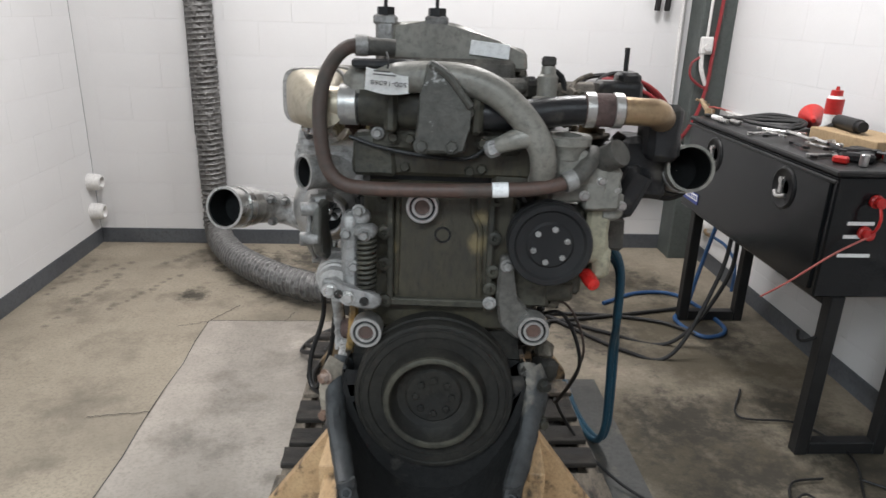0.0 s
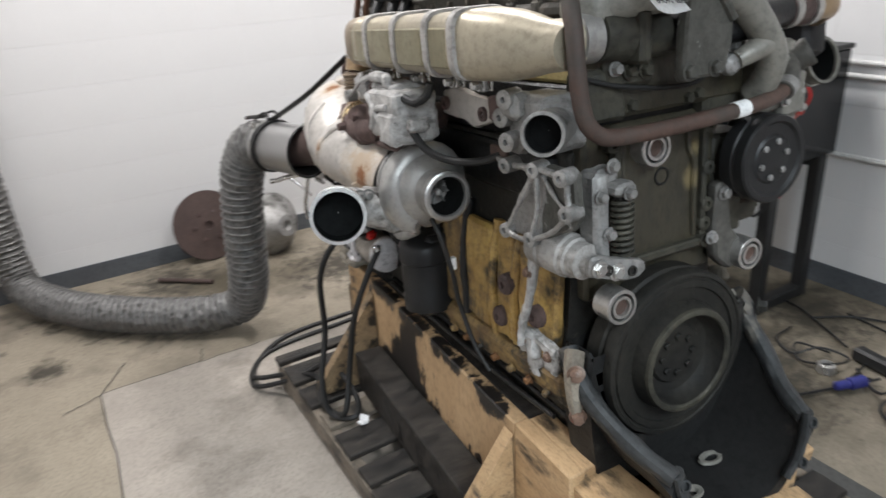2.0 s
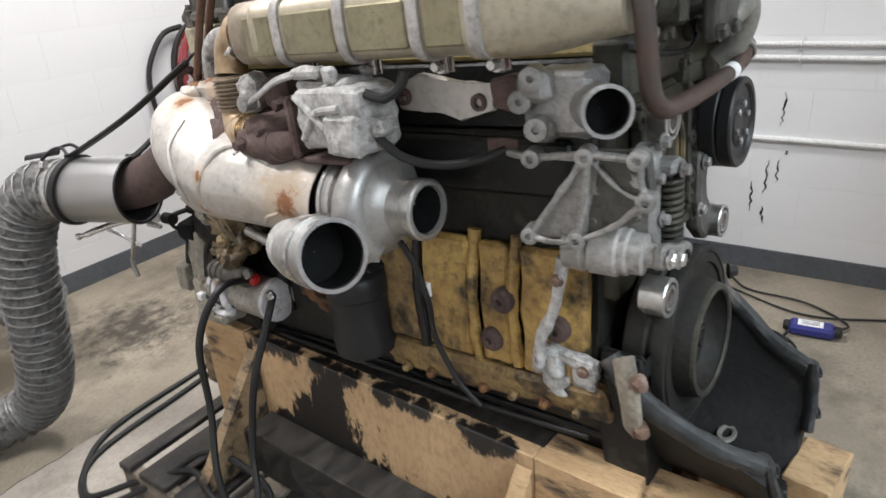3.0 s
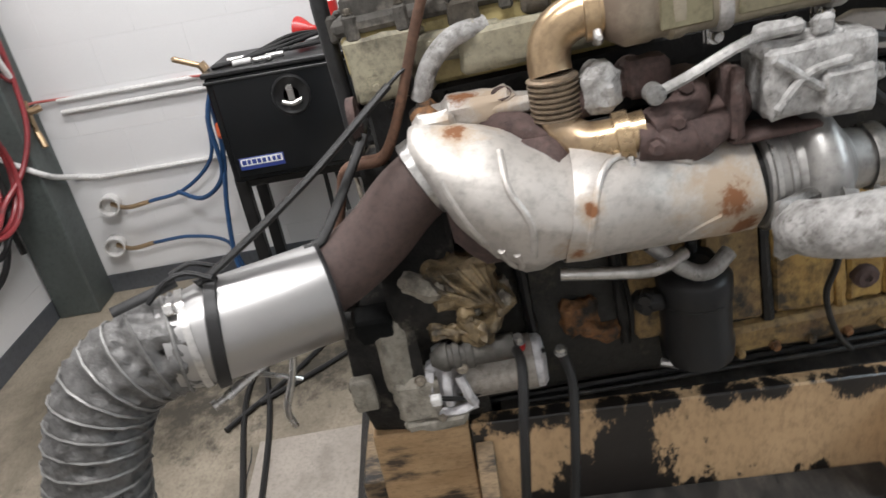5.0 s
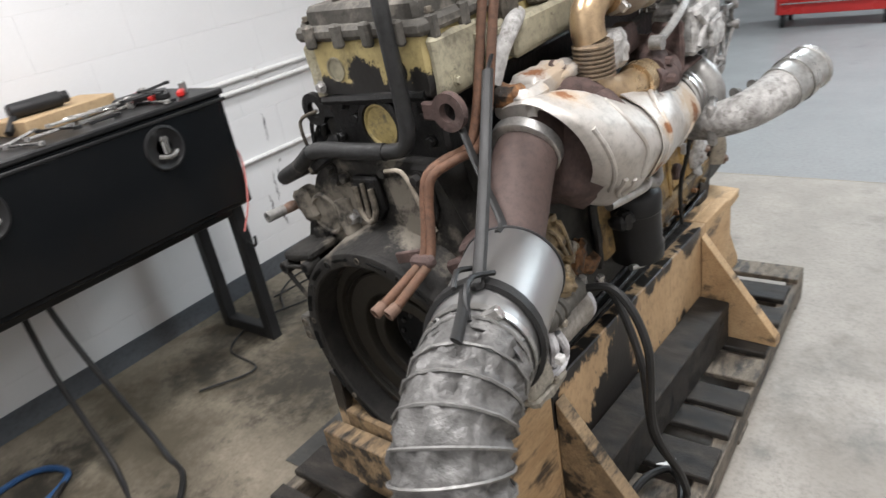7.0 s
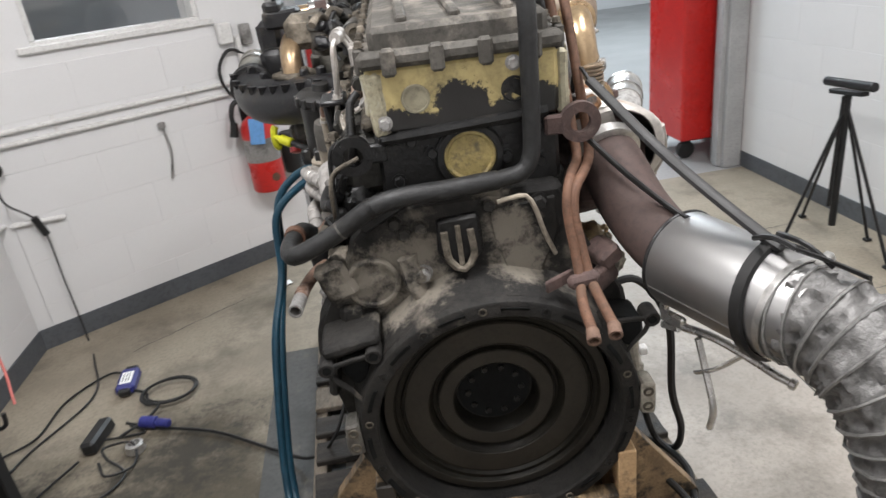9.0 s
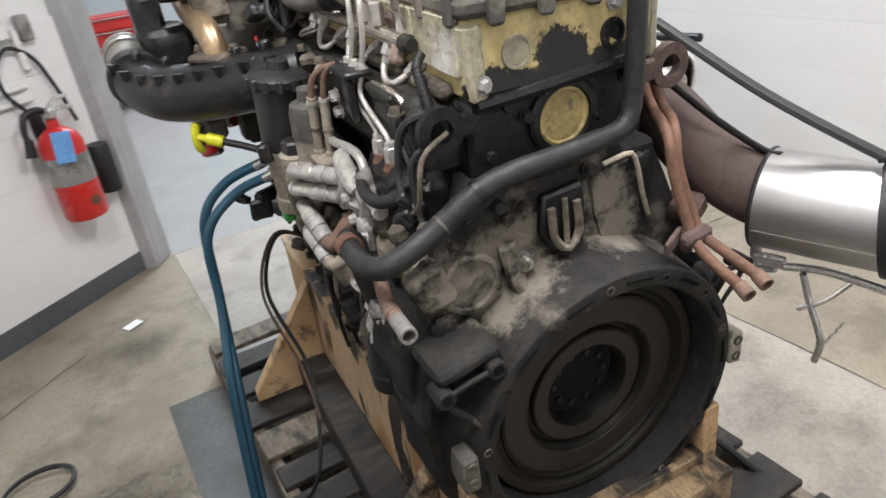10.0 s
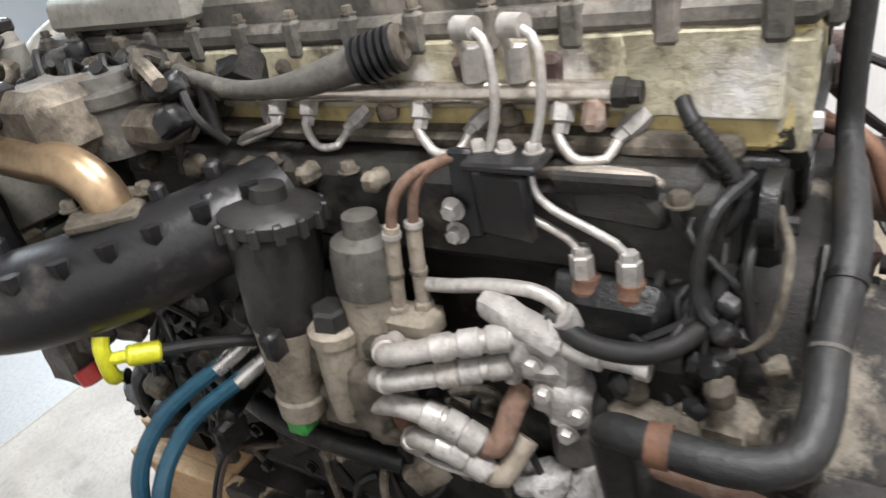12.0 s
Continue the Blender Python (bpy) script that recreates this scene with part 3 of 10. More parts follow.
def joint(x0, y0, x1, y1, w=0.004):
    d = Vector((x1 - x0, y1 - y0, 0))
    bm = B()
    n = 14
    rnd = random.Random(int(x0 * 100 + y0 * 37))
    left, right = [], []
    side = Vector((-d.y, d.x, 0)).normalized()
    for k in range(n + 1):
        p = Vector((x0, y0, 0.0046)) + d * k / n + side * rnd.uniform(-0.006, 0.006)
        left.append(bm.verts.new(p + side * w * rnd.uniform(0.3, 0.7)))
        right.append(bm.verts.new(p - side * w * rnd.uniform(0.3, 0.7)))
    for k in range(n):
        bm.faces.new((left[k], left[k + 1], right[k + 1], right[k]))
    return tagged(part("floor_joint", bm, INK), "dark saw-cut joint in the concrete floor", "floor joint", kind="structure")


for j in ((-1.13, -1.2, -1.13, 1.87), (-1.13, 1.87, -1.02, 2.06), (-1.13, 1.87, -0.5, 1.87), (-1.36, 1.02, -1.13, 1.05), (-1.27, 1.80, -1.13, 1.86),
          (-0.75, 1.87, -0.72, 1.97), (-2.1, 0.2, -1.2, 0.23), (-0.42, 1.87, 0.4, 1.89), (0.9, -0.7, 1.35, -0.35), (-1.9, -0.5, -1.0, -0.46)):
    joint(*j)

WALLS = []


def wall(name, a, b, z1, label, thick=0.2, blocks=True):
    """A block wall from a to b, seen from the side on its left hand; its face lies on the line a to b."""
    a, b = Vector((*a, 0)), Vector((*b, 0))
    d = (b - a).normalized()
    inward = Vector((-d.y, d.x, 0))
    length = (b - a).length
    m = Matrix.Translation(a) @ Matrix.Rotation(math.atan2(d.y, d.x), 4, "Z")
    bm = B()
    box(bm, (length / 2, -thick / 2 - (0.003 if blocks else 0), z1 / 2), (length, thick, z1), bevel=0)
    ob = tagged(part(name, bm, WALL), label, "wall", kind="structure")
    ob.matrix_world = m
    if blocks:
        WALLS.append((ob, length))
    bm = B()
    box(bm, (length / 2, 0.003, 0.05), (length - 0.002, 0.006, 0.10), bevel=0.002)
    bb = tagged(part("baseboard", bm, BASE), "dark grey vinyl base along the wall", "baseboard", kind="structure")
    bb.matrix_world = m
    return ob


wall("wall_back", (XR, YB), (XL, YB), H, "white painted concrete block wall")
wall("wall_left", (XL, YB), (XL, YF), H, "white painted concrete block wall")
wall("wall_right", (XR, CORNER.y), (XR, YB), H, "white painted concrete block wall")


# the slanted wall has a window, so its body is built in pieces round the opening
def diag_m():
    return Matrix.Translation(JAMB) @ Matrix.Rotation(math.atan2(-DIAG.y, -DIAG.x), 4, "Z")


DL = (CORNER - JAMB).length
W0, W1, WZ = 0.37, 1.12, 1.29
bm = B()
for c, s in (((DL / 2, -0.112, WZ / 2), (DL, 0.2, WZ)), ((W0 / 2, -0.112, (WZ + 2.2) / 2), (W0, 0.2, 2.2 - WZ)),
             (((W1 + DL) / 2, -0.112, (WZ + 2.2) / 2), (DL - W1, 0.2, 2.2 - WZ)), ((DL / 2, -0.112, (H + 2.2) / 2), (DL, 0.2, H - 2.2))):
    box(bm, c, s, bevel=0)
wd = tagged(part("wall_slanted", bm, WALL), "white painted block wall set at a slant, with a window", "wall", kind="structure")
wd.matrix_world = diag_m()
WALLS.append((wd, DL))
bm = B()
box(bm, (DL / 2, 0.003, 0.05), (DL - 0.002, 0.006, 0.10), bevel=0.002)
bb = tagged(part("baseboard", bm, BASE), "dark grey vinyl base along the wall", "baseboard", kind="structure")
bb.matrix_world = diag_m()
win = thing("window_1", "interior window with a white frame in the slanted wall", "window", diag_m(), kind="structure")
bm = B()
for c, s in ((((W0 + W1) / 2, -0.1, WZ + 0.012), (W1 - W0, 0.16, 0.024)), (((W0 + W1) / 2, -0.1, 2.188), (W1 - W0, 0.16, 0.024)),
             ((W0 + 0.012, -0.1, 1.745), (0.024, 0.16, 0.86)), ((W1 - 0.012, -0.1, 1.745), (0.024, 0.16, 0.86))):
    box(bm, c, s, bevel=0.003)
part("window_frame", bm, WHITE, win)
glass = bpy.data.materials.new("window_glass")
glass.use_nodes = True
gb = glass.node_tree.nodes["Principled BSDF"]
gb.inputs["Transmission Weight"].default_value, gb.inputs["Roughness"].default_value = 1.0, 0.02
bm = B()
box(bm, ((W0 + W1) / 2, -0.10, 1.745), (W1 - W0 - 0.05, 0.006, 0.86), bevel=0)
pane = part("pane", bm, glass, win)
pane.visible_shadow = False
bm = B()
box(bm, ((W0 + W1) / 2, -0.03, WZ - 0.006), (W1 - W0 + 0.12, 0.08, 0.03), bevel=0.005)
part("window_sill", bm, WHITE, win)

# door posts of the wide opening
for name, c, s in (("door_frame_1", (0.50, -1.40, 1.3), (0.07, 0.16, 2.6)), ("door_frame_2", (XL + 0.06, -1.53, 1.3), (0.12, 0.16, 2.6))):
    bm = B()
    box(bm, (0, 0, 0), s, bevel=0.004)
    box(bm, (0.012, 0.02, 0), (s[0] + 0.03, s[1] * 0.35, s[2] - 0.01), bevel=0.003)
    ob = tagged(part(name, bm, POSTM), "grey steel post at the side of the wide opening", "door frame", kind="structure")
    ob.matrix_world = pose(*c, 0, 0, -34 if c[0] > 0 else 0)
bm = B()
box(bm, (-0.8, -1.48, 2.9), (2.9, 0.12, 0.62), bevel=0.004)
tagged(part("wall_over_opening", bm, WALL), "white wall over the wide opening", "wall", kind="structure")
# the larger shop beyond
for name, c, s in (("wall_shop_far", (-1, -12, 2.1), (16, 0.2, 4.4)), ("wall_shop_left", (-9, -6.5, 2.1), (0.2, 11, 4.4)), ("wall_shop_right", (7, -6.5, 2.1), (0.2, 11, 4.4)),
                   ("wall_shop_near_left", (-5.7, -1.6, 2.1), (6.9, 0.2, 4.4)), ("wall_shop_near_right", (4.6, -1.6, 2.1), (5.4, 0.2, 4.4)), ("wall_shop_gap", (1.95, -1.6, 2.1), (0.1, 0.2, 4.4))):
    bm = B()
    box(bm, c, s, bevel=0)
    tagged(part(name, bm, WALL), "plain white wall of the larger shop", "wall", kind="structure")
# steel column in the corner
bm = B()
box(bm, (XR - 0.10, YB - 0.11, H / 2), (0.20, 0.20, H), bevel=0.006)
tagged(part("column", bm, COLUMN), "dark grey-green painted column in the room's corner", "column", kind="structure")
# ceiling lights
for lx, ly in LAMPS:
    t = thing("ceiling_light", "long white ceiling light fixture, lit", "light", pose(lx, ly, 3.15), "ceiling lights")
    bm = B()
    box(bm, (0, 0, 0.02), (0.34, 1.24, 0.12), bevel=0.01)
    part("housing", bm, WHITE, t)
    bm = B()
    box(bm, (0, 0, -0.05), (0.28, 1.16, 0.02), bevel=0.004)
    part("diffuser", bm, DIFF, t)


# conduits, raceway and wall fittings
def conduit(z, r=0.011):
    bm = B()
    off = r + 0.003
    p = [Vector((XR - off, 2.75, z)), Vector((XR - off, CORNER.y + 0.06, z)), CORNER + Vector((-off, 0.02, z)), CORNER + DIAG * 0.06 + DIAG_IN * off + Vector((0, 0, z)),
         JAMB - DIAG * 0.25 + DIAG_IN * off + Vector((0, 0, z))]
    sweep(bm, p, r, 10, 0.05)
    t = solo("conduit", bm, WHITE, "white painted metal conduit along the wall", "conduit", "conduits")
    for k, y in enumerate((0.15, 0.95, 1.9)):
        bm = B()
        box(bm, (XR - 0.004, y, z), (0.006, 0.016, 0.06), bevel=0.001)
        torus(bm, (XR - off, y, z), (0, 1, 0), r + 0.001, 0.0035, 14, 6)
        part("conduit_clip", bm, WHITE, t)
    for k in (0.35, 0.95):
        q = CORNER + DIAG * k
        bm = B()
        box(bm, (0, 0.004, z), (0.016, 0.006, 0.06), bevel=0.001)
        ob = part("conduit_clip", bm, WHITE, t)
        ob.matrix_local = Matrix.Translation(q) @ Matrix.Rotation(math.atan2(DIAG.y, DIAG.x), 4, "Z") @ Matrix.Rotation(math.pi, 4, "Z")
    return t


conduit(0.985)
conduit(0.932)
bm = B()
p = [Vector((XR - 0.012, 2.7, 0.61)), Vector((XR - 0.012, CORNER.y + 0.03, 0.60)), CORNER + DIAG * 0.06 + DIAG_IN * 0.012 + Vector((0, 0, 0.60)), CORNER + DIAG * 0.26 + DIAG_IN * 0.012 + Vector((0, 0, 0.575))]
sweep(bm, p, 0.012, 8, 0.04)
solo("cable_raceway", bm, WHITE, "white plastic cable channel low on the wall", "raceway")


def wall_hook(q, z0, z1):
    bm = B()
    a = q + DIAG_IN * 0.012
    sweep(bm, [a + Vector((0, 0, z0)), a + DIAG * 0.01 + Vector((0, 0, (z0 + z1) / 2)), a + Vector((0, 0, z1)) - DIAG * 0.02], 0.006, 8)
    box(bm, a + Vector((0, 0, z0)), (0.03, 0.03, 0.03), bevel=0.004)
    solo("wall_switch_rod", bm, ALU, "thin grey metal rod fixed to the wall", "wall rod")


wall_hook(CORNER + DIAG * 0.79, 0.86, 0.60)
# power socket with a plug and its cord
bm = B()
q = CORNER + DIAG * 0.065 + DIAG_IN * 0.02
lathe(bm, q + Vector((0, 0, 0.848)), DIAG_IN, [(-0.02, 0.032), (0.012, 0.034), (0.02, 0.03), (0.02, 0.012), (0.03, 0.01)], 20)
plug = solo("power_plug", bm, RUBBER, "round black plug in the wall with its cord hanging", "plug")
bm = B()
sweep(bm, [q + Vector((0, 0, 0.84)), q + DIAG_IN * 0.03 + Vector((0, 0.02, 0.72)), q + DIAG_IN * 0.025 + DIAG * 0.09 + Vector((0, 0, 0.58)), q + DIAG_IN * 0.02 + DIAG * 0.10 + Vector((0, 0, 0.3)),
           q + DIAG_IN * 0.05 + DIAG * 0.10 + Vector((0, 0, 0.01)), Vector((1.5, -0.3, 0.008)), Vector((1.42, -0.02, 0.008)), Vector((1.55, 0.3, 0.008)), Vector((1.6, 0.55, 0.008))], 0.0045, 6, 0.02)
part("cord", bm, HOSEG, plug)
bm = B()
cyl(bm, q + DIAG_IN * 0.025 + DIAG * 0.075 + Vector((0, 0, 0.62)), q + DIAG_IN * 0.025 + DIAG * 0.10 + Vector((0, 0, 0.53)), 0.016, seg=10, bevel=0.003)
part("connector", bm, RUBBER, plug)
# round white fittings low on the left wall
for z, y in ((0.425, 3.0), (0.235, 2.985)):
    bm = B()
    lathe(bm, (XL, y, z), (1, 0, 0), [(0, 0.055), (0.05, 0.052), (0.075, 0.045), (0.08, 0.035), (0.05, 0.03)], 20)
    solo("wall_vent_cap", bm, WHITE, "round white plastic pipe cap on the wall", "pipe cap", "wall pipe caps")
# pipe stubs with air fittings on the right wall
for z, y in ((0.475, 2.70), (0.265, 2.75)):
    bm = B()
    pipe_end(bm, (XR, y - 0.0, z), (XR - 0.07, y - 0.01, z), 0.047, 0.005, 0.05, 22)
    t = solo("pipe_stub", bm, WHITE, "white plastic pipe stub in the wall with hose fittings", "pipe stub", "wall pipe stubs")
    bm = B()
    sweep(bm, [(XR - 0.03, y - 0.01, z), (XR - 0.06, y - 0.09, z - 0.02), (XR - 0.06, y - 0.20, z - 0.01)], 0.011, 8)
    part("brass_fitting", bm, GOLD, t)
    bm = B()
    sweep(bm, [(XR - 0.06, y - 0.20, z - 0.01), (XR - 0.06, y - 0.38, z + 0.0 + (0.02 if z > 0.4 else -0.01)), (XR - 0.08, y - 0.55, z + (0.15 if z > 0.4 else -0.06)), (XR - 0.10, y - 0.60, z + (0.35 if z > 0.4 else -0.2))], 0.009, 8)
    part("air_line", bm, BLUE, t)

# black scuffs on the right-hand wall
rnd = random.Random(8)
for y0, z0, y1, z1 in ((0.181, 0.795, 0.186, 0.656), (0.273, 0.409, 0.266, 0.27), (0.218, 0.507, 0.22, 0.355), (0.182, 0.513, 0.179, 0.414), (0.225, 0.30, 0.213, 0.219), (0.155, 0.556, 0.153, 0.535)):
    bm = B()
    rows = []
    for k in range(13):
        t = k / 12
        w = 0.0045 * math.sin(math.pi * (0.08 + 0.84 * t)) * rnd.uniform(0.5, 1.3)
        y, z = y0 + (y1 - y0) * t + rnd.uniform(-0.006, 0.006), z0 + (z1 - z0) * t
        rows.append([bm.verts.new((XR - 0.0012, y - w, z)), bm.verts.new((XR - 0.0012, y + w, z))])
    for a, b in zip(rows, rows[1:]):
        bm.faces.new((a[0], a[1], b[1], b[0]))
    tagged(part("scuff_mark", bm, RUBBER), "black rubber scuff mark on the white wall", "scuff mark", "scuffs", "structure")

# black cord beside the hose and two dark hooks high on the back wall
bm = B()
sweep(bm, [(-1.47, YB - 0.03, 3.1), (-1.468, YB - 0.03, 2.0), (-1.47, YB - 0.03, 1.2), (-1.475, YB - 0.03, 0.73)], 0.008, 8, 0.05)
solo("hanging_cord", bm, RUBBER, "black cord hanging on the wall beside the exhaust hose", "cord")
for x in (1.37, 1.43):
    bm = B()
    sweep(bm, [(x, YB, 1.74), (x, YB - 0.04, 1.73), (x, YB - 0.05, 1.63), (x, YB - 0.04, 1.55)], 0.018, 8, 0.03)
    solo("wall_hook", bm, RUBBER, "black rubber-covered hook high on the wall", "hook", "wall hooks")

# ---- red and black air hoses beside the column ----
def coil(label, centre, rx, rz, n, r, material, seed, tail):
    """Loose loops hung on the wall, each a little off the others, and a hanging end."""
    rnd = random.Random(seed)
    p, steps = [], 18
    for k in range(int(n * steps) + 1):
        a = math.pi / 2 + 2 * math.pi * k / steps
        loop = k / steps
        wob = 1 + 0.06 * math.sin(loop * 2.7 + seed) + rnd.uniform(-0.012, 0.012)
        lean = 0.18 * math.sin(a)
        p.append(Vector(centre) + Vector((rx * wob * (math.cos(a) - lean), -0.018 - 0.035 * loop, rz * wob * math.sin(a) - 0.02 * loop)))
    for q in tail:
        p.append(Vector(q))
    bm = B()
    sweep(bm, p, r, 8, 0.03)
    return solo("air_hose", bm, material, label, "hose")


coil("coiled dark red air hose hung on the white wall", (1.25, YB - 0.05, 0.89), 0.27, 0.28, 3, 0.0115, CRIMSON, 3, [(1.05, YB - 0.15, 1.14), (0.98, YB - 0.14, 0.9)])
coil("coiled black air hose hung on the white wall", (1.22, YB - 0.03, 0.85), 0.25, 0.33, 2, 0.012, RUBBER, 5, [(1.30, YB - 0.11, 1.1), (1.45, YB - 0.10, 0.8), (1.52, YB - 0.09, 0.55)])
coil("large loop of black hose hung low on the white wall", (1.15, YB - 0.02, 0.76), 0.31, 0.38, 1, 0.014, RUBBER, 8, [(1.30, YB - 0.06, 1.08), (1.47, YB - 0.05, 0.7), (1.50, YB - 0.05, 0.40)])
bm = B()
cyl(bm, (1.20, YB, 1.15), (1.20, YB - 0.17, 1.155), 0.012, seg=10)
sweep(bm, [(1.20, YB - 0.165, 1.155), (1.20, YB - 0.18, 1.165), (1.20, YB - 0.185, 1.20)], 0.010, 8)
cyl(bm, (1.20, YB, 1.15), (1.20, YB - 0.006, 1.15), 0.035, seg=16)
solo("hose_hook", bm, SBLACK, "black steel wall hook holding the hoses", "hook")
bm = B()
sweep(bm, [(1.69, 2.835, 2.9), (1.69, 2.835, 1.7), (1.675, 2.835, 1.35), (1.665, 2.835, 1.12), (1.62, 2.84, 0.92), (1.54, 2.89, 0.76), (1.42, 2.95, 0.66), (1.25, 2.93, 0.60), (1.05, 2.93, 0.68)], 0.0115, 8, 0.03)
solo("air_hose", bm, CRIMSON, "dark red air hose running down the column", "hose")
bm = B()
sweep(bm, [(1.60, 2.84, 1.29), (1.555, 2.835, 1.26), (1.55, 2.83, 1.19), (1.60, 2.835, 1.14), (1.68, 2.845, 1.10)], 0.008, 8, 0.02)
solo("air_hose", bm, CRIMSON, "short red air line looped from the regulator", "hose")
bm = B()
cyl(bm, (1.70, 2.85, 1.02), (1.70, 2.85, 0.86), 0.011, seg=10)
cyl(bm, (1.70, 2.85, 0.97), (1.72, 2.80, 0.98), 0.016, seg=10, bevel=0.003)
cyl(bm, (1.70, 2.85, 0.88), (1.68, 2.83, 0.81), 0.014, seg=10, bevel=0.003)
solo("air_valve", bm, GOLD, "small brass air valve on the column", "valve")
bm = B()
sweep(bm, [(1.70, YB - 0.23, 1.0), (XR - 0.02, 2.83, 0.995), (XR - 0.015, 2.45, 0.985), (XR - 0.015, 2.15, 0.99), (XR - 0.07, 2.03, 0.97), (XR - 0.12, 1.99, 0.86), (XR - 0.09, 2.05, 0.80), (XR - 0.1, 2.0, 0.95)], 0.006, 8, 0.03)
solo("air_hose", bm, SALMON, "thin red air line along the wall", "hose")
bm = B()
sweep(bm, [(1.53, YB - 0.02, 3.0), (1.545, YB - 0.02, 1.0), (1.565, YB - 0.05, 0.86), (1.575, 2.90, 0.76), (1.60, 2.842, 0.71), (1.68, 2.842, 0.67), (XR - 0.012, 2.80, 0.63), (XR - 0.012, 2.7, 0.61)], 0.013, 8, 0.04)
solo("conduit", bm, WHITE, "white painted metal conduit along the wall", "conduit", "conduits")
bm = B()
box(bm, (1.63, 2.842, 1.36), (0.075, 0.036, 0.10), bevel=0.008)
cyl(bm, (1.63, 2.83, 1.35), (1.63, 2.81, 1.35), 0.022, seg=14)
sweep(bm, [(1.61, 2.845, 1.31), (1.62, 2.84, 1.22), (1.66, 2.842, 1.13)], 0.014, 8)
sweep(bm, [(1.63, 2.845, 1.40), (1.63, 2.845, 1.8), (1.63, 2.845, 2.9)], 0.009, 8)
solo("air_regulator", bm, WHITE, "small pale junction box and pipe on the column", "regulator")
# blue air hose hanging at the end of the toolbox
bm = B()
sweep(bm, [(1.56, 1.96, 1.03), (1.55, 2.02, 0.92), (1.53, 2.03, 0.7), (1.50, 2.08, 0.45), (1.46, 2.10, 0.2), (1.40, 2.05, 0.02), (1.28, 1.9, 0.012), (1.35, 1.7, 0.012), (1.5, 1.8, 0.012), (1.42, 2.2, 0.012), (1.2, 2.25, 0.012), (0.95, 2.1, 0.012)], 0.011, 8, 0.02)
solo("air_hose", bm, BLUE, "blue air hose hanging from the toolbox to the floor", "hose")
bm = B()
sweep(bm, [(1.52, 1.97, 1.02), (1.50, 2.04, 0.85), (1.52, 2.06, 0.6), (1.60, 2.2, 0.48), (1.72, 2.35, 0.49)], 0.011, 8, 0.02)
solo("air_hose", bm, BLUE, "blue air hose looped from the toolbox to the wall", "hose")

# ---- extraction duct, sleeve and strap ----
duct = thing("exhaust_extraction_hose", "grey fabric and wire exhaust hose on a brushed steel sleeve", "exhaust hose")
SA, SB = Vector((-0.325, 1.37, 0.912)), Vector((-0.408, 1.625, 0.905))
PATHD = [SB - (SB - SA) * 0.12, SB + (SB - SA) * 0.12, (-0.44, 1.735, 0.855), (-0.47, 1.79, 0.72), (-0.485, 1.83, 0.5), (-0.49, 1.90, 0.28), (-0.52, 2.02, 0.13), (-0.68, 2.11, 0.098), (-0.9, 2.27, 0.098), (-1.12, 2.5, 0.098), (-1.27, 2.74, 0.10), (-1.34, 2.88, 0.13),
         (-1.365, 2.945, 0.25), (-1.37, 2.96, 0.5), (-1.37, 2.96, 1.0), (-1.37, 2.96, 1.6), (-1.37, 2.96, 2.4), (-1.37, 2.96, 3.15)]
RD, PITCH = 0.079, 0.031
line = curve_points(PATHD, 0.006)
far = [0.0]
for a, b in zip(line, line[1:]):
    far.append(far[-1] + (b - a).length)
bm = B()
seg = 56
u = (line[1] - line[0]).orthogonal().normalized()
rows, frames = [], []
for i, q in enumerate(line):
    t = (line[min(i + 1, len(line) - 1)] - line[max(i - 1, 0)]).normalized()
    u = (u - t * u.dot(t)).normalized()
    v = t.cross(u)
    frames.append((q, u.copy(), v.copy()))
    row = []
    for k in range(seg):
        a = 2 * math.pi * k / seg
        e = u * math.cos(a) + v * math.sin(a)
        fold = noise.noise(Vector((k * 0.30, far[i] * 30 + k * 0.1, 1.3))) * 0.014 - abs(noise.noise(Vector((k * 0.35, far[i] * 55 + k * 0.5, 7.7)))) * 0.022 + noise.noise(Vector((k * 0.8, far[i] * 90 - k * 0.3, 4.3))) * 0.009 + 0.005
        sag = abs(math.sin(math.pi * (far[i] / PITCH - k / seg)))
        row.append(q + e * (RD - 0.006 * sag + fold * sag))
    rows.append(row)
rings(bm, rows)
part("fabric_hose", bm, FABRIC, duct, "grey silvery fabric, creased between wire turns", 60)
bm = B()
p, turn = [], 0.0
for i, (q, u, v) in enumerate(frames):
    for sub in range(3):
        if i + 1 >= len(frames):
            break
        f = sub / 3
        q2, u2, v2 = frames[i + 1]
        s = far[i] * (1 - f) + far[i + 1] * f
        a = 2 * math.pi * s / PITCH
        p.append(q.lerp(q2, f) + (u.lerp(u2, f) * math.cos(a) + v.lerp(v2, f) * math.sin(a)) * (RD + 0.0018))
sweep(bm, p, 0.0028, 5, smooth=False)
part("wire_helix", bm, WIREM, duct, "dull steel wire wound round the fabric")
D = (SB - SA).normalized()
LS = (SB - SA).length
bm = B()
lathe(bm, SA, D, [(0.004, 0.080), (0, 0.083), (0, 0.086), (0.006, 0.087), (LS * 0.75, 0.084), (LS * 0.86, 0.079), (LS, 0.076), (LS, 0.074), (0.03, 0.08)], 44, cap=False)
part("steel_sleeve", bm, SLEEVE, duct, "brushed stainless steel sleeve")
bm = B()
e = D.cross(Vector((0, 0, 1))).normalized() * 0.95 + Vector((0, 0, -0.3))
e.normalize()
sweep(bm, [SA + D * 0.008 + e * 0.0862, SA + D * (LS * 0.74) + e * 0.0833], 0.0018, 6, smooth=False)
part("sleeve_seam", bm, SLEEVE, duct)
bm = B()
torus(bm, SA + D * 0.002, D, 0.086, 0.004, 40, 8)
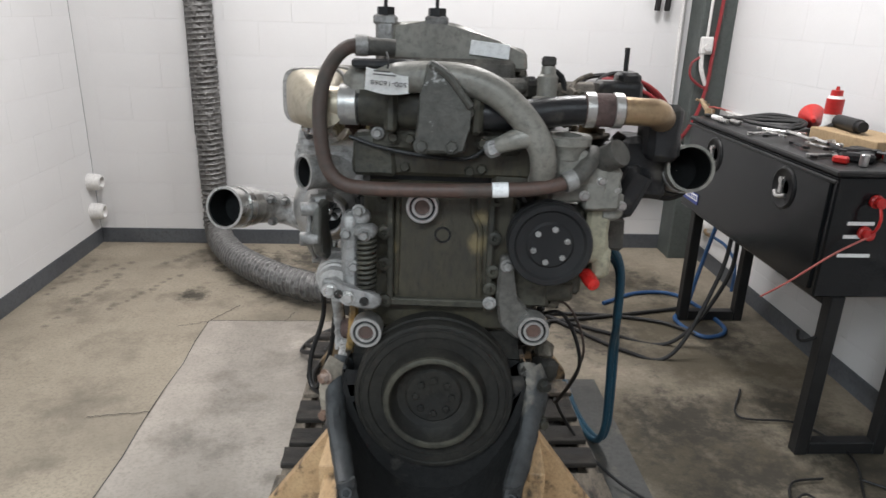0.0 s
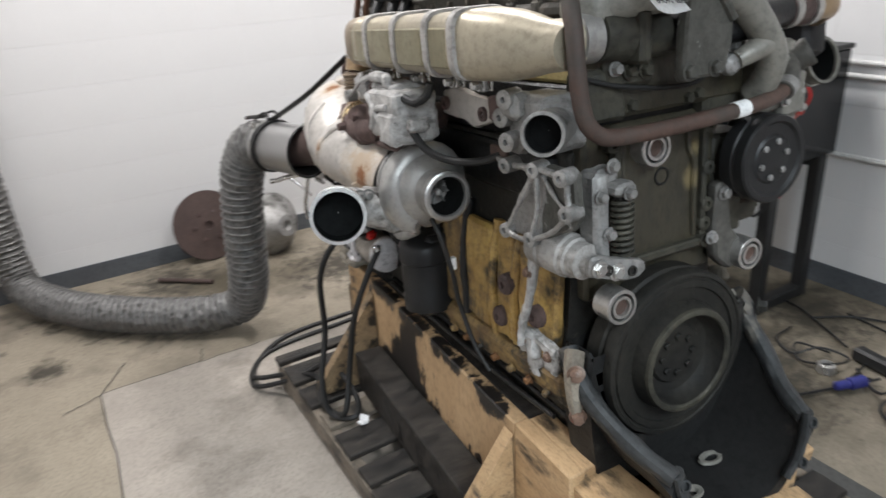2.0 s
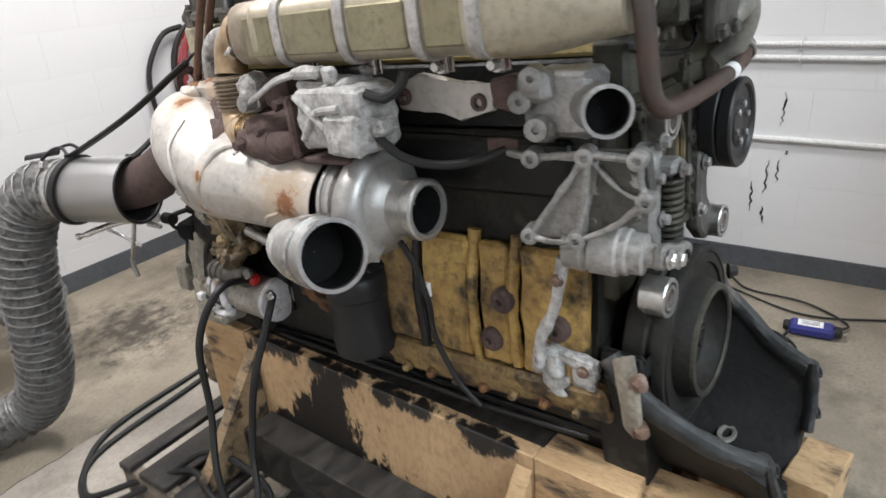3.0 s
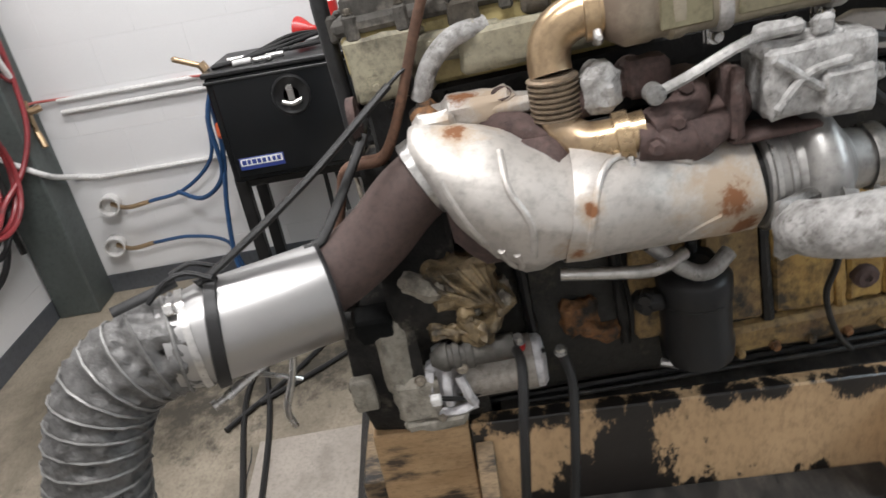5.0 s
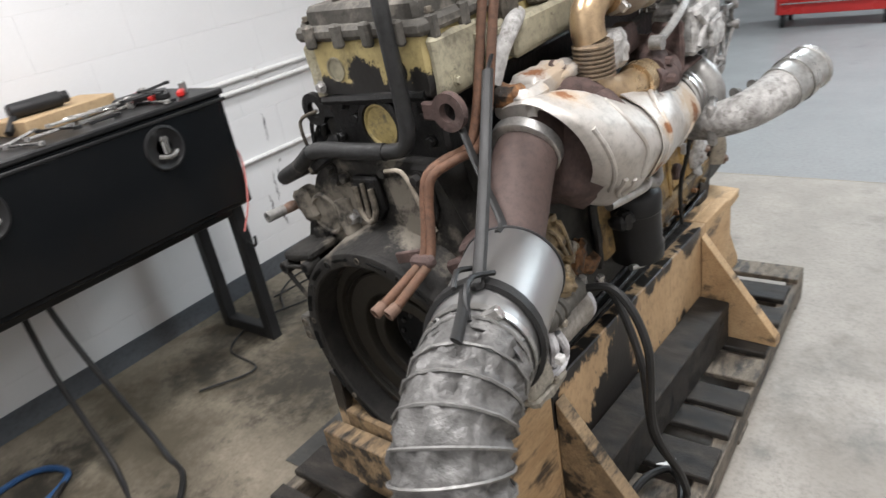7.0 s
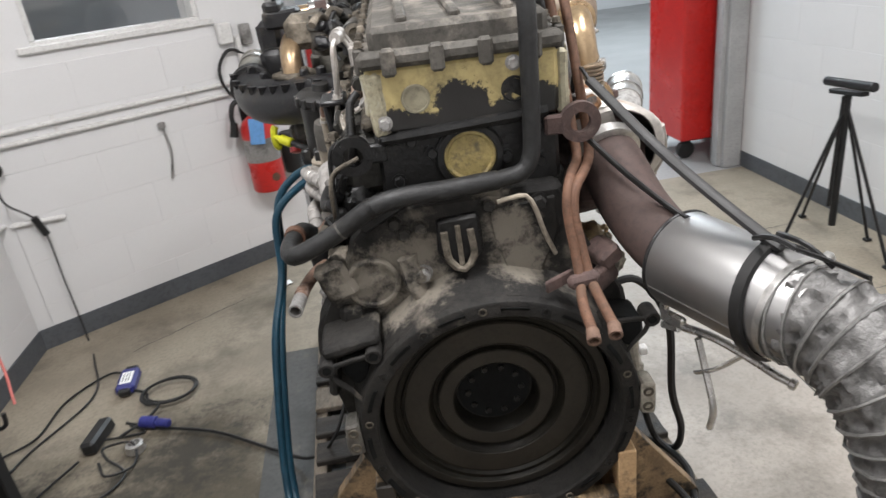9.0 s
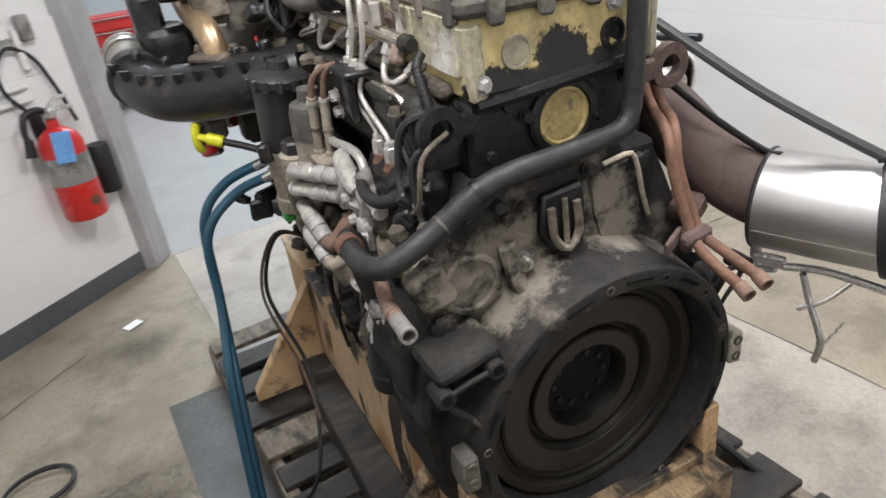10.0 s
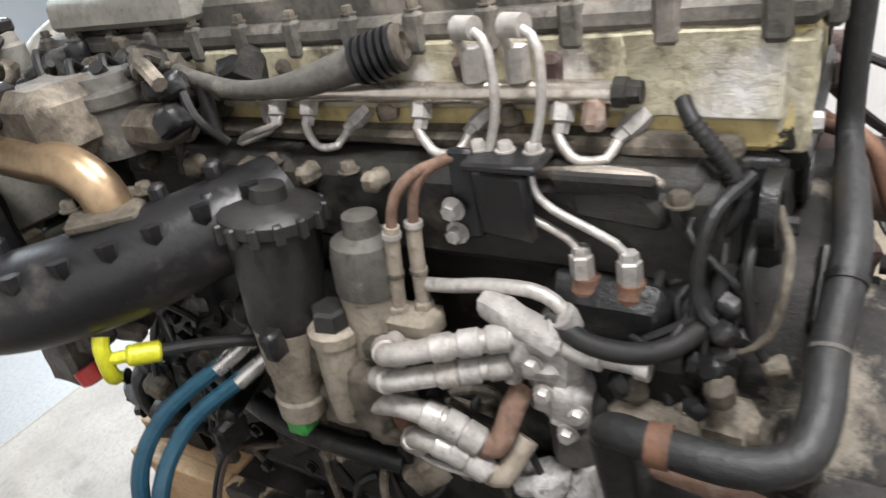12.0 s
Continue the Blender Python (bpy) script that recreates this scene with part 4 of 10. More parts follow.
part("sleeve_rim", bm, SBLACK, duct, "black edge trim")
bm = B()
lathe(bm, SB - D * 0.045, D, [(0, 0.081), (0, 0.0835), (0.012, 0.0835), (0.012, 0.081)], 40, cap=False)
box(bm, SB - D * 0.034 + Vector((-0.035, 0.0, 0.076)), (0.03, 0.014, 0.018), (0, 30, 15), 0.002)
part("hose_clamp", bm, STEEL, duct, "bright worm-drive hose clamp")

strap = thing("rubber_strap", "black rubber tie-down straps round the steel sleeve, hooked to the engine", "strap")
K = SA + D * (LS * 0.66)
side = D.cross(Vector((0, 0, 1))).normalized()
bm = B()
rows = []
for k in range(0, 31):
    a = radians(84 + k * 12.2)
    e = side * math.cos(a) + Vector((0, 0, 1)) * math.sin(a)
    q = K + D * (0.03 * math.sin(k / 30 * math.pi))
    rows.append([q + e * r + D * w for r, w in ((0.0855, -0.011), (0.0855, 0.011), (0.093, 0.009), (0.093, -0.009))])
rings(bm, rows)
part("strap_loop", bm, RUBBER, strap)
top = K + Vector((0, 0, 0.096))
bm = B()
sweep(bm, [top + D * 0.02, top, top.lerp(Vector((-0.222, 1.21, 1.215)), 0.5) + Vector((0, 0, -0.012)), Vector((-0.222, 1.21, 1.215))], 0.0115, 8, 0.03, flat=0.6)
part("strap_tail", bm, RUBBER, strap)
rim = SA + Vector((0.01, -0.004, 0.088))
bm = B()
sweep(bm, [rim + D * 0.03 + Vector((0, 0, -0.004)), rim, rim.lerp(Vector((-0.189, 1.269, 1.132)), 0.5) + Vector((0, 0, -0.006)), Vector((-0.189, 1.269, 1.132))], 0.009, 8, 0.03, flat=0.6)
part("strap_tail", bm, RUBBER, strap)
bm = B()
sweep(bm, [top + Vector((-0.02, -0.01, 0.004)), top + Vector((-0.01, 0.03, 0.016)), top + Vector((-0.02, 0.06, 0.012)), top + Vector((-0.04, 0.09, -0.012))], 0.0045, 6)
sweep(bm, [top + Vector((0.02, -0.01, 0.004)), top + Vector((0.015, 0.03, 0.02)), top + Vector((0.0, 0.06, 0.012))], 0.0045, 6)
part("wire_hook", bm, SBLACK, strap)
bm = B()
sweep(bm, [top + Vector((-0.01, 0.05, 0.004)), top + Vector((-0.03, 0.085, 0.0)), top + Vector((-0.055, 0.14, -0.008))], 0.009, 8, 0.02, flat=0.4)
part("strap_end", bm, RUBBER, strap)
bm = B()
sweep(bm, [Vector((-0.222, 1.21, 1.215)), Vector((-0.215, 1.18, 1.235)), Vector((-0.205, 1.17, 1.215)), Vector((-0.2, 1.18, 1.19))], 0.004, 6)
part("wire_hook", bm, SBLACK, strap)
# locking pliers clamped to the sleeve's lower edge
pl = thing("locking_pliers", "plated steel locking pliers clamped under the sleeve", "pliers")
va, vb, vc = Vector((-0.300, 1.435, 0.810)), Vector((-0.392, 1.575, 0.778)), Vector((-0.322, 1.500, 0.636))
bm = B()
sweep(bm, [va, va.lerp(vb, 0.35) + Vector((0, 0, 0.010)), va.lerp(vb, 0.75) + Vector((0, 0, 0.006)), vb], 0.0095, 10, 0.01, flat=0.8)
cyl(bm, vb - (vb - va) * 0.05, vb + (vb - va) * 0.10, 0.0065, seg=12)
cyl(bm, vb + (vb - va) * 0.10, vb + (vb - va) * 0.16, 0.0095, seg=12, bevel=0.001)
part("fixed_handle", bm, CHROME, pl)
bm = B()
sweep(bm, [va + Vector((-0.012, 0.03, -0.008)), va.lerp(vc, 0.35) + Vector((-0.012, 0.02, 0.0)), va.lerp(vc, 0.75) + Vector((-0.008, 0.02, 0.0)), vc], 0.008, 10, 0.01, flat=0.75)
part("lever_handle", bm, CHROME, pl)
bm = B()
sweep(bm, [va.lerp(vc, 0.45), va.lerp(vc, 0.30) + Vector((-0.02, 0.045, 0.0)), va.lerp(vb, 0.62)], 0.005, 8, flat=0.7)
part("link", bm, CHROME, pl)
bm = B()
box(bm, va + Vector((0.008, -0.022, 0.006)), (0.014, 0.055, 0.024), (0, 0, 20), 0.005)
box(bm, va + Vector((0.014, -0.044, 0.018)), (0.012, 0.018, 0.026), (0, 0, 20), 0.004)
box(bm, va + Vector((0.008, -0.03, -0.014)), (0.012, 0.045, 0.014), (12, 0, 20), 0.004)
part("jaw", bm, CHROME, pl)

# ---- pallet and cradle ----
CR = pose(-0.072, 0.06, 0, 0, 0, -4.2)
pal = thing("wooden_pallet", "oil-soaked wooden pallet with dark worn slats on the concrete floor", "pallet")
rnd = random.Random(5)
PX0, PX1, PY0, PY1 = -0.53, 0.50, -0.22, 1.50
for x in (PX0 + 0.02, -0.015, PX1 - 0.02):
    bm = B()
    box(bm, (x, (PY0 + PY1) / 2, 0.066), (0.04, PY1 - PY0, 0.088), bevel=0.004)
    rough_up(bm, 0.004, 9, 2, x)
    part("stringer", bm, GREYW, pal)
y = PY0
k = 0
while y < PY1 - 0.02:
    w = rnd.choice((0.088, 0.12, 0.10))
    w = min(w, PY1 - y)
    bm = B()
    box(bm, ((PX0 + PX1) / 2 + rnd.uniform(-0.008, 0.008), y + w / 2, 0.120), (PX1 - PX0 + rnd.uniform(-0.02, 0.01), w, 0.019), (0, 0, rnd.uniform(-0.5, 0.5)), 0.003)
    rough_up(bm, 0.003, 14, 2, k)
    part("slat", bm, GREYW if k % 4 == 0 else OLDW, pal)
    y += w + rnd.uniform(0.03, 0.055)
    k += 1
for y in (PY0 + 0.05, 0.6, PY1 - 0.05):
    bm = B()
    box(bm, ((PX0 + PX1) / 2, y, 0.012), (PX1 - PX0, 0.1, 0.018), bevel=0.003)
    part("bottom_slat", bm, GREYW, pal)
PT = 0.131
cr = thing("wooden_engine_cradle", "engine cradle of oil-stained plywood boards on the pallet", "engine stand", CR)


def board(name, c, s, material, rot=(0, 0, 0), label="", wob=0.0015):
    bm = B()
    box(bm, c, s, rot, 0.003)
    rough_up(bm, wob, 11, 2, c[1])
    return part(name, bm, material, cr, label)


BT = 0.505
for sx, material, words_on in ((-1, WOOD, "plywood side board with big black oil stains"), (1, WOODI, "pale plywood side board streaked with black oil")):
    board("side_board", (sx * 0.245, 0.645, (PT + BT) / 2), (0.038, 0.91, BT - PT), material, label=words_on)
    board("side_board", (sx * 0.245, 1.2035, (PT + BT) / 2), (0.038, 0.203, BT - PT), WOODC if sx < 0 else material, label="paler end of the side board")
    board("side_board", (sx * 0.245, 0.0875, (PT + BT) / 2), (0.038, 0.204, BT - PT), WOODC, label="pale clean end of the side board")
    board("cap_rail", (sx * 0.197, 0.61, BT - 0.024), (0.056, 0.84, 0.04), OLDW, label="black oil-soaked top rail")
    board("cap_rail", (sx * 0.197, 0.09, BT - 0.022), (0.056, 0.195, 0.04), WOODC)
board("base_timber", (-0.312, 0.64, PT + 0.070), (0.092, 0.80, 0.138), OLDW, label="black oil-soaked timber")
board("base_timber", (0.31, 0.60, PT + 0.045), (0.09, 1.15, 0.09), OLDW, label="black oil-soaked timber")
board("end_board", (0, -0.04, (PT + 0.40) / 2), (0.452, 0.038, 0.40 - PT), WOODC)
board("end_board", (0, 1.29, (PT + 0.40) / 2), (0.452, 0.038, 0.40 - PT), TIMBER)
for sx in (-1, 1):
    board("end_block", (sx * 0.172, -0.112, (PT + 0.455) / 2), (0.105, 0.10, 0.455 - PT), WOODC, (0, 0, 2), "pale pine block under the support")
    board("top_block", (sx * 0.190, -0.078, 0.462), (0.12, 0.19, 0.034), WOODC, (1.5, sx * 2, -3 * sx), "pale splintered pine offcut", 0.004)
board("front_block", (0.065, -0.245, (PT + 0.452) / 2), (0.15, 0.085, 0.452 - PT), WOODC, (0, 2, -6), "pale split pine block", 0.006)
board("rear_cross_board", (0.0, 1.336, 0.31), (0.52, 0.05, 0.12), TIMBER, (0, 1, 2))


def gusset(sign, y, w, h, rot=0):
    bm = B()
    x0 = sign * 0.266
    plate(bm, [(x0, PT + 0.002), (x0 + sign * w, PT + 0.002), (x0 + sign * w, PT + 0.03), (x0, PT + h)], y - 0.019, y + 0.019, "y", 0.002)
    rough_up(bm, 0.002, 9, 1, y)
    return part("gusset", bm, TIMBER if y > 1 else WOODC, cr, "triangular pine gusset")


for sign in (-1, 1):
    gusset(sign, 0.21, 0.23, 0.345)
    gusset(sign, 1.075, 0.23, 0.33)
for sx in (-1, 1):
    bm = B()
    plate(bm, [(-0.06, PT + 0.002), (-0.26, PT + 0.002), (-0.26, PT + 0.03), (-0.06, PT + 0.34)], sx * 0.2 - 0.019, sx * 0.2 + 0.019, "x", 0.002)
    part("gusset", bm, WOODC, cr, "triangular pine gusset")
bm = B()
box(bm, (0, 0, 0), (0.035, 0.022, 0.006), (10, 25, 30), 0.002)
box(bm, (0.012, 0.014, 0.004), (0.022, 0.03, 0.004), (30, -20, 60), 0.001)
solo("paper_scrap", bm, PAPER, "crumpled white scrap of paper on the pallet slats", "paper scrap", m=pose(-0.43, 0.93, 0.14))

# ---- engine ----
ENG = pose(-0.072, 0.06, 0.70) @ Matrix.Rotation(radians(-4.2), 4, "Z") @ Matrix.Rotation(radians(-3.3), 4, "X")
eng = thing("diesel_engine", "grimy six-cylinder diesel truck engine standing on a wooden cradle", "engine", ENG)


def cast(name, boxes, material, label="", amp=0.0025, scale=22, cuts=2, bevel=0.008, parent=None):
    """A casting: a rounded block, with further blocks as bosses on it."""
    main = None
    for k, b in enumerate(boxes):
        bm = B()
        box(bm, b[0], b[1], b[2] if len(b) > 2 else (0, 0, 0), bevel)
        rough_up(bm, amp, scale, cuts, len(name) + k)
        if main is None:
            main = part(name, bm, material, parent or eng, label, 40)
        else:
            part("boss", bm, material, main if parent is None else parent, "", 40)
    return main


def tube(name, points, r, material, label="", seg=12, flat=1.0, parent=None):
    bm = B()
    sweep(bm, points, r, seg, flat=flat)
    return part(name, bm, material, parent or eng, label)


def turned(name, origin, direction, profile, material, label="", seg=32, parent=None, cap=True):
    bm = B()
    lathe(bm, origin, direction, profile, seg, cap)
    return part(name, bm, material, parent or eng, label)


def bolts(rows, direction, material=None, parent=None, r=0.008, h=0.008):
    for at in rows:
        bm = B()
        bolt(bm, at, direction, r, h)
        part("bolt", bm, material or ALU, parent or eng)


Y = (0, 1, 0)
N = (0, -1, 0)
# -- crankcase and oil pan
bm = B()
prof = [(-0.185, -0.135), (-0.205, -0.11), (-0.205, 0.02), (-0.185, 0.08), (-0.172, 0.30), (-0.178, 0.43), (0.178, 0.43), (0.172, 0.30), (0.185, 0.08), (0.205, 0.02), (0.205, -0.11), (0.185, -0.135)]
plate(bm, prof, 0.09, 1.13, "y", 0.006)
bmesh.ops.subdivide_edges(bm, edges=[e for e in bm.edges if abs((e.verts[0].co - e.verts[1].co).y) > 0.5], cuts=30)
rough_up(bm, 0.003, 18, 0)
block = part("block", bm, IRON, eng, "", 40)
cast("oil_pan", [((0, 0.60, -0.21), (0.33, 1.0, 0.15)), ((0, 0.60, -0.142), (0.39, 1.05, 0.016)), ((0, 0.95, -0.25), (0.27, 0.30, 0.12))], BLACK, "oily black oil pan", 0.004, 12)
# exhaust-side wall of the block: oily yellow panels between ribs
for y0, y1 in ((0.10, 0.235), (0.262, 0.33), (0.352, 0.47), (0.49, 0.60), (0.63, 0.74)):
    bm = B()
    box(bm, (-0.2, (y0 + y1) / 2, 0.10), (0.026, y1 - y0, 0.25), (0, 4, 0), 0.012)
    rough_up(bm, 0.006, 16, 3, y0)
    part("side_panel", bm, YELLOW if y0 < 0.45 else RAILM, block, "oily yellow primer panel")
for y, z0, z1 in ((0.248, -0.02, 0.24), (0.341, -0.03, 0.24), (0.48, -0.03, 0.26), (0.615, -0.03, 0.38), (0.76, -0.03, 0.36), (0.94, -0.05, 0.3)):
    bm = B()
    sweep(bm, [(-0.213, y, z0), (-0.21, y + 0.006, (z0 + z1) / 2), (-0.185, y, z1)], 0.012, 8)
    rough_up(bm, 0.004, 30, 0)
    part("rib", bm, YELLOW if y < 0.4 else BLACK, block)
bm = B()
box(bm, (-0.200, 0.33, -0.062), (0.05, 0.54, 0.075), (-3, -10, 0), 0.01)
rough_up(bm, 0.009, 26, 4, 2)
part("pan_rail", bm, RAILM, block, "crusted yellow-brown lower rail")
for y in (0.12, 0.19, 0.26, 0.33, 0.40, 0.47, 0.54):
    bm = B()
    bolt(bm, (-0.223, y, -0.085 - 0.05 * (y - 0.3)), (-1, 0, -0.2), 0.009, 0.014)
    part("bolt", bm, RUSTP if int(y * 100) % 2 else RAILM, block)
for at in ((-0.222, 0.268, 0.119), (-0.222, 0.155, 0.085), (-0.222, 0.30, 0.03)):
    bm = B()
    lathe(bm, at, (-1, 0, 0), [(-0.02, 0.026), (0.006, 0.024), (0.012, 0.018), (0.012, 0.008), (0.004, 0.006)], 14)
    part("core_plug", bm, MANIF, block, "rusty brown plug")
tube("gasket_seam", [(-0.225, 0.10, -0.125), (-0.228, 0.3, -0.13), (-0.226, 0.55, -0.128), (-0.225, 0.8, -0.13), (-0.22, 1.0, -0.13)], 0.006, BLACK)
# exhaust side upper black recess
cast("upper_side_casting", [((-0.165, 0.55, 0.37), (0.06, 0.85, 0.10)), ((-0.15, 0.60, 0.46), (0.05, 0.95, 0.06))], BLACK, "", 0.004, 20)
# -- head and cam frame
cast("head", [((0, 0.62, 0.485), (0.325, 1.09, 0.125))], BLACK, "black oily cylinder head", 0.003, 20, 3)
head = cast("cam_frame", [((0.0, 0.625, 0.605), (0.325, 1.10, 0.115))], CREAM, "yellow primer cam frame, patchy with black oil", 0.002, 18, 3)
cover = cast("valve_cover", [((0.0, 0.625, 0.675), (0.345, 1.12, 0.028)), ((0.0, 0.64, 0.70), (0.30, 1.05, 0.05))], COVER, "dusty grey plastic valve cover", 0.0015, 14, 2, 0.01)
for k in range(13):
    y = 0.1 + k * 0.0875
    for sx in (-1, 1):
        bm = B()
        box(bm, (sx * 0.168, y, 0.672), (0.018, 0.024, 0.046), bevel=0.005)
        part("cover_lug", bm, COVER, cover)
        bm = B()
        bolt(bm, (sx * 0.166, y, 0.695), (0, 0, 1), 0.007, 0.01)
        part("bolt", bm, DUSTY, cover)
for x in (-0.12, -0.04, 0.04, 0.12):
    bm = B()
    box(bm, (x, 1.188, 0.672), (0.024, 0.018, 0.046), bevel=0.005)
    part("cover_lug", bm, COVER, cover)
for x in (-0.09, 0.0, 0.09):
    bm = B()
    box(bm, (x, 0.64, 0.728), (0.02, 0.98, 0.014), bevel=0.004)
    part("cover_rib", bm, COVER, cover)
# raised front part of the cover with its two stands
bm = B()
plate(bm, [(-0.115, 0.70), (-0.115, 0.795), (-0.04, 0.80), (0.02, 0.798), (0.11, 0.765), (0.175, 0.745), (0.18, 0.70)], 0.14, 0.46, "y", 0.008)
rough_up(bm, 0.002, 20, 1)
breather = part("breather_cover", bm, GREYD, cover, "grey metal cover with a paper label")
bm = B()
box(bm, (0.095, 0.135, 0.745), (0.085, 0.004, 0.03), (0, 6, 0), 0.001)
part("paper_label", bm, PAPER, breather, "worn white paper label")
for x in (-0.13, -0.02):
    bm = B()
    box(bm, (x, 0.16, 0.76), (0.04, 0.035, 0.10), bevel=0.006)
    box(bm, (x, 0.16, 0.80), (0.05, 0.04, 0.02), bevel=0.004)
    part("stand", bm, ALU, cover)
    bm = B()
    cyl(bm, (x, 0.16, 0.808), (x, 0.16, 0.826), 0.02, seg=6)
    cyl(bm, (x, 0.16, 0.82), (x, 0.16, 0.85), 0.004, seg=8)
    part("stud_nut", bm, SBLACK, cover)
# exhaust-side cover rail, hoses and sensor rail
rail2 = cast("brown_rail", [((-0.17, 0.28, 0.745), (0.022, 0.36, 0.04))], REDP, "red-brown painted rail with holes", 0.001, 20, 1, 0.004)
for y in (0.16, 0.22, 0.27, 0.33, 0.39):
    turned("boss", (-0.18, y, 0.745), (-1, 0, 0), [(0, 0.011), (0.006, 0.011), (0.006, 0.006), (0.002, 0.005)], REDP, parent=rail2, seg=14)
tube("coolant_hose", [(-0.15, 1.10, 0.775), (-0.15, 0.95, 0.77), (-0.15, 0.75, 0.765), (-0.16, 0.62, 0.76)], 0.017, HOSEG, "dark grey rubber hose")
for y in (1.08, 0.83, 0.66):
    turned("hose_clamp", (-0.15, y, 0.769), Y, [(-0.02, 0.02), (0.02, 0.02)], ALU, seg=18)
tube("coolant_hose", [(-0.145, 1.12, 0.74), (-0.17, 0.85, 0.735), (-0.175, 0.62, 0.74), (-0.16, 0.45, 0.73)], 0.013, HOSEG)
for k, y in enumerate((0.86, 0.78, 0.98)):
    tube("injector_lead", [(-0.125, y, 0.745), (-0.15, y + 0.01, 0.73), (-0.175, y - 0.005, 0.70), (-0.19, y - 0.02, 0.665)], 0.013, HOSEG)
    cast("lead_boss", [((-0.185, y - 0.02, 0.66), (0.04, 0.05, 0.05))], DUSTY, "", 0.004, 40)
for c, d in (((-0.19, 0.86, 0.60), (0.05, 0.24, 0.07)), ((-0.185, 0.98, 0.615), (0.03, 0.16, 0.05)), ((-0.18, 0.70, 0.63), (0.04, 0.1, 0.05)), ((-0.17, 1.1, 0.6), (0.02, 0.14, 0.11))):
    cast("exhaust_side_casting", [(c, d)], OCHRE, "greyed yellow casting", 0.004, 30, 3)
for at in ((-0.205, 1.02, 0.625), (-0.205, 0.95, 0.64), (-0.182, 1.13, 0.57), (-0.205, 0.72, 0.64)):
    bolts([at], (-1, 0, 0), OCHRE)
tube("silver_sleeve_hose", [(-0.19, 0.93, 0.635), (-0.215, 0.985, 0.63), (-0.215, 1.03, 0.595), (-0.205, 1.06, 0.54)], 0.017, CRUST, "hose wrapped in crumpled silver heat foil")

# -- rear face: gear case and flywheel housing
bm = B()
prof = [(-0.155, 0.43), (-0.165, 0.36), (-0.225, 0.24), (-0.27, 0.20), (-0.275, 0.15), (-0.245, 0.06), (-0.245, -0.10), (-0.20, -0.20), (-0.13, -0.25), (0.16, -0.27), (0.25, -0.24),
        (0.30, -0.12), (0.30, 0.02), (0.335, 0.13), (0.325, 0.20), (0.27, 0.27), (0.235, 0.36), (0.17, 0.43)]
plate(bm, prof, 1.06, 1.205, "y", 0.01)
bmesh.ops.subdivide_edges(bm, edges=bm.edges[:], cuts=3, use_grid_fill=True)
rough_up(bm, 0.004, 14, 0)
hous = part("flywheel_housing", bm, HOUSM, eng, "black and dusty grey flywheel housing", 40)
bm = B()
lathe(bm, (0, 1.195, 0), Y, [(0.09, 0.272), (0.108, 0.271), (0.114, 0.268), (0.116, 0.264), (0.116, 0.240), (0.112, 0.236), (0.03, 0.234), (0.0, 0.230)], 84, cap=False)
part("housing_rim", bm, HOUSM, hous)
bm = B()
lathe(bm, (0, 1.195, 0), Y, [(-0.03, 0.292), (0.01, 0.286), (0.06, 0.277), (0.10, 0.2715), (0.10, 0.262)], 84, cap=False)
rough_up(bm, 0.003, 22, 0)
part("housing_cone", bm, HOUSM, hous, "dusty cone of the housing")
for k in range(14):
    a = 2 * math.pi * (k + 0.35) / 14
    c, d = math.cos(a), math.sin(a)
    turned("bolt_hole", (0.253 * c, 1.3105, 0.253 * d), Y, [(-0.001, 0.0085), (0.0022, 0.008), (0.0022, 0.005), (-0.004, 0.0045)], BLACK if k % 3 else DUSTY, seg=12, parent=hous)
    a += math.pi / 14
    # black bars on the rim paint the shade of its slots
    arc = [(0.2535 * math.cos(a + w), 1.3108, 0.2535 * math.sin(a + w)) for w in (-0.10, -0.05, 0.0, 0.05, 0.10)]
    bm = B()
    sweep(bm, arc, 0.0075, 8, flat=0.3)
    part("rim_slot_shade", bm, HOLE_SHADE, hous)
fly = turned("flywheel", (0, 1.19, 0), Y, [(0, 0.229), (0.058, 0.229), (0.064, 0.226), (0.066, 0.206), (0.060, 0.202), (0.060, 0.194), (0.064, 0.191), (0.057, 0.187), (0.056, 0.136), (0.050, 0.131), (0.040, 0.127), (0.040, 0.121), (0.048, 0.118), (0.048, 0.086), (0.04, 0.081), (-0.01, 0.076), (-0.016, 0.045), (-0.010, 0.042), (-0.010, 0.02), (-0.022, 0.016), (-0.024, 0.0)], FLYM, "brown-black flywheel with worn rings", 84)
# flat black disc stands in for the shade in the hub's hole
turned("hub_bore", (0, 1.2065, 0), Y, [(0, 0.074), (0.001, 0.05), (0.001, 0.0)], HOLE_SHADE, "black disc painted as the hub bore's shade", 40, fly)
turned("wear_ring", (0, 1.2465, 0), Y, [(0, 0.184), (0.0015, 0.183), (0.0015, 0.139), (0, 0.138)], WEAR, seg=72, parent=fly, cap=False)
turned("wear_ring", (0, 1.2555, 0), Y, [(0, 0.2255), (0.0015, 0.2245), (0.0015, 0.2085), (0, 0.2075)], WEAR, seg=84, parent=fly, cap=False)
turned("wear_ring", (0, 1.2385, 0), Y, [(0, 0.116), (0.0012, 0.115), (0.0012, 0.089), (0, 0.088)], WEAR, seg=72, parent=fly, cap=False)
for k in range(10):
    a = 2 * math.pi * k / 10
    bm = B()
    bolt(bm, (0.055 * math.cos(a), 1.208, 0.055 * math.sin(a)), Y, 0.007, 0.006, False)
    part("bolt", bm, BLACK, fly)
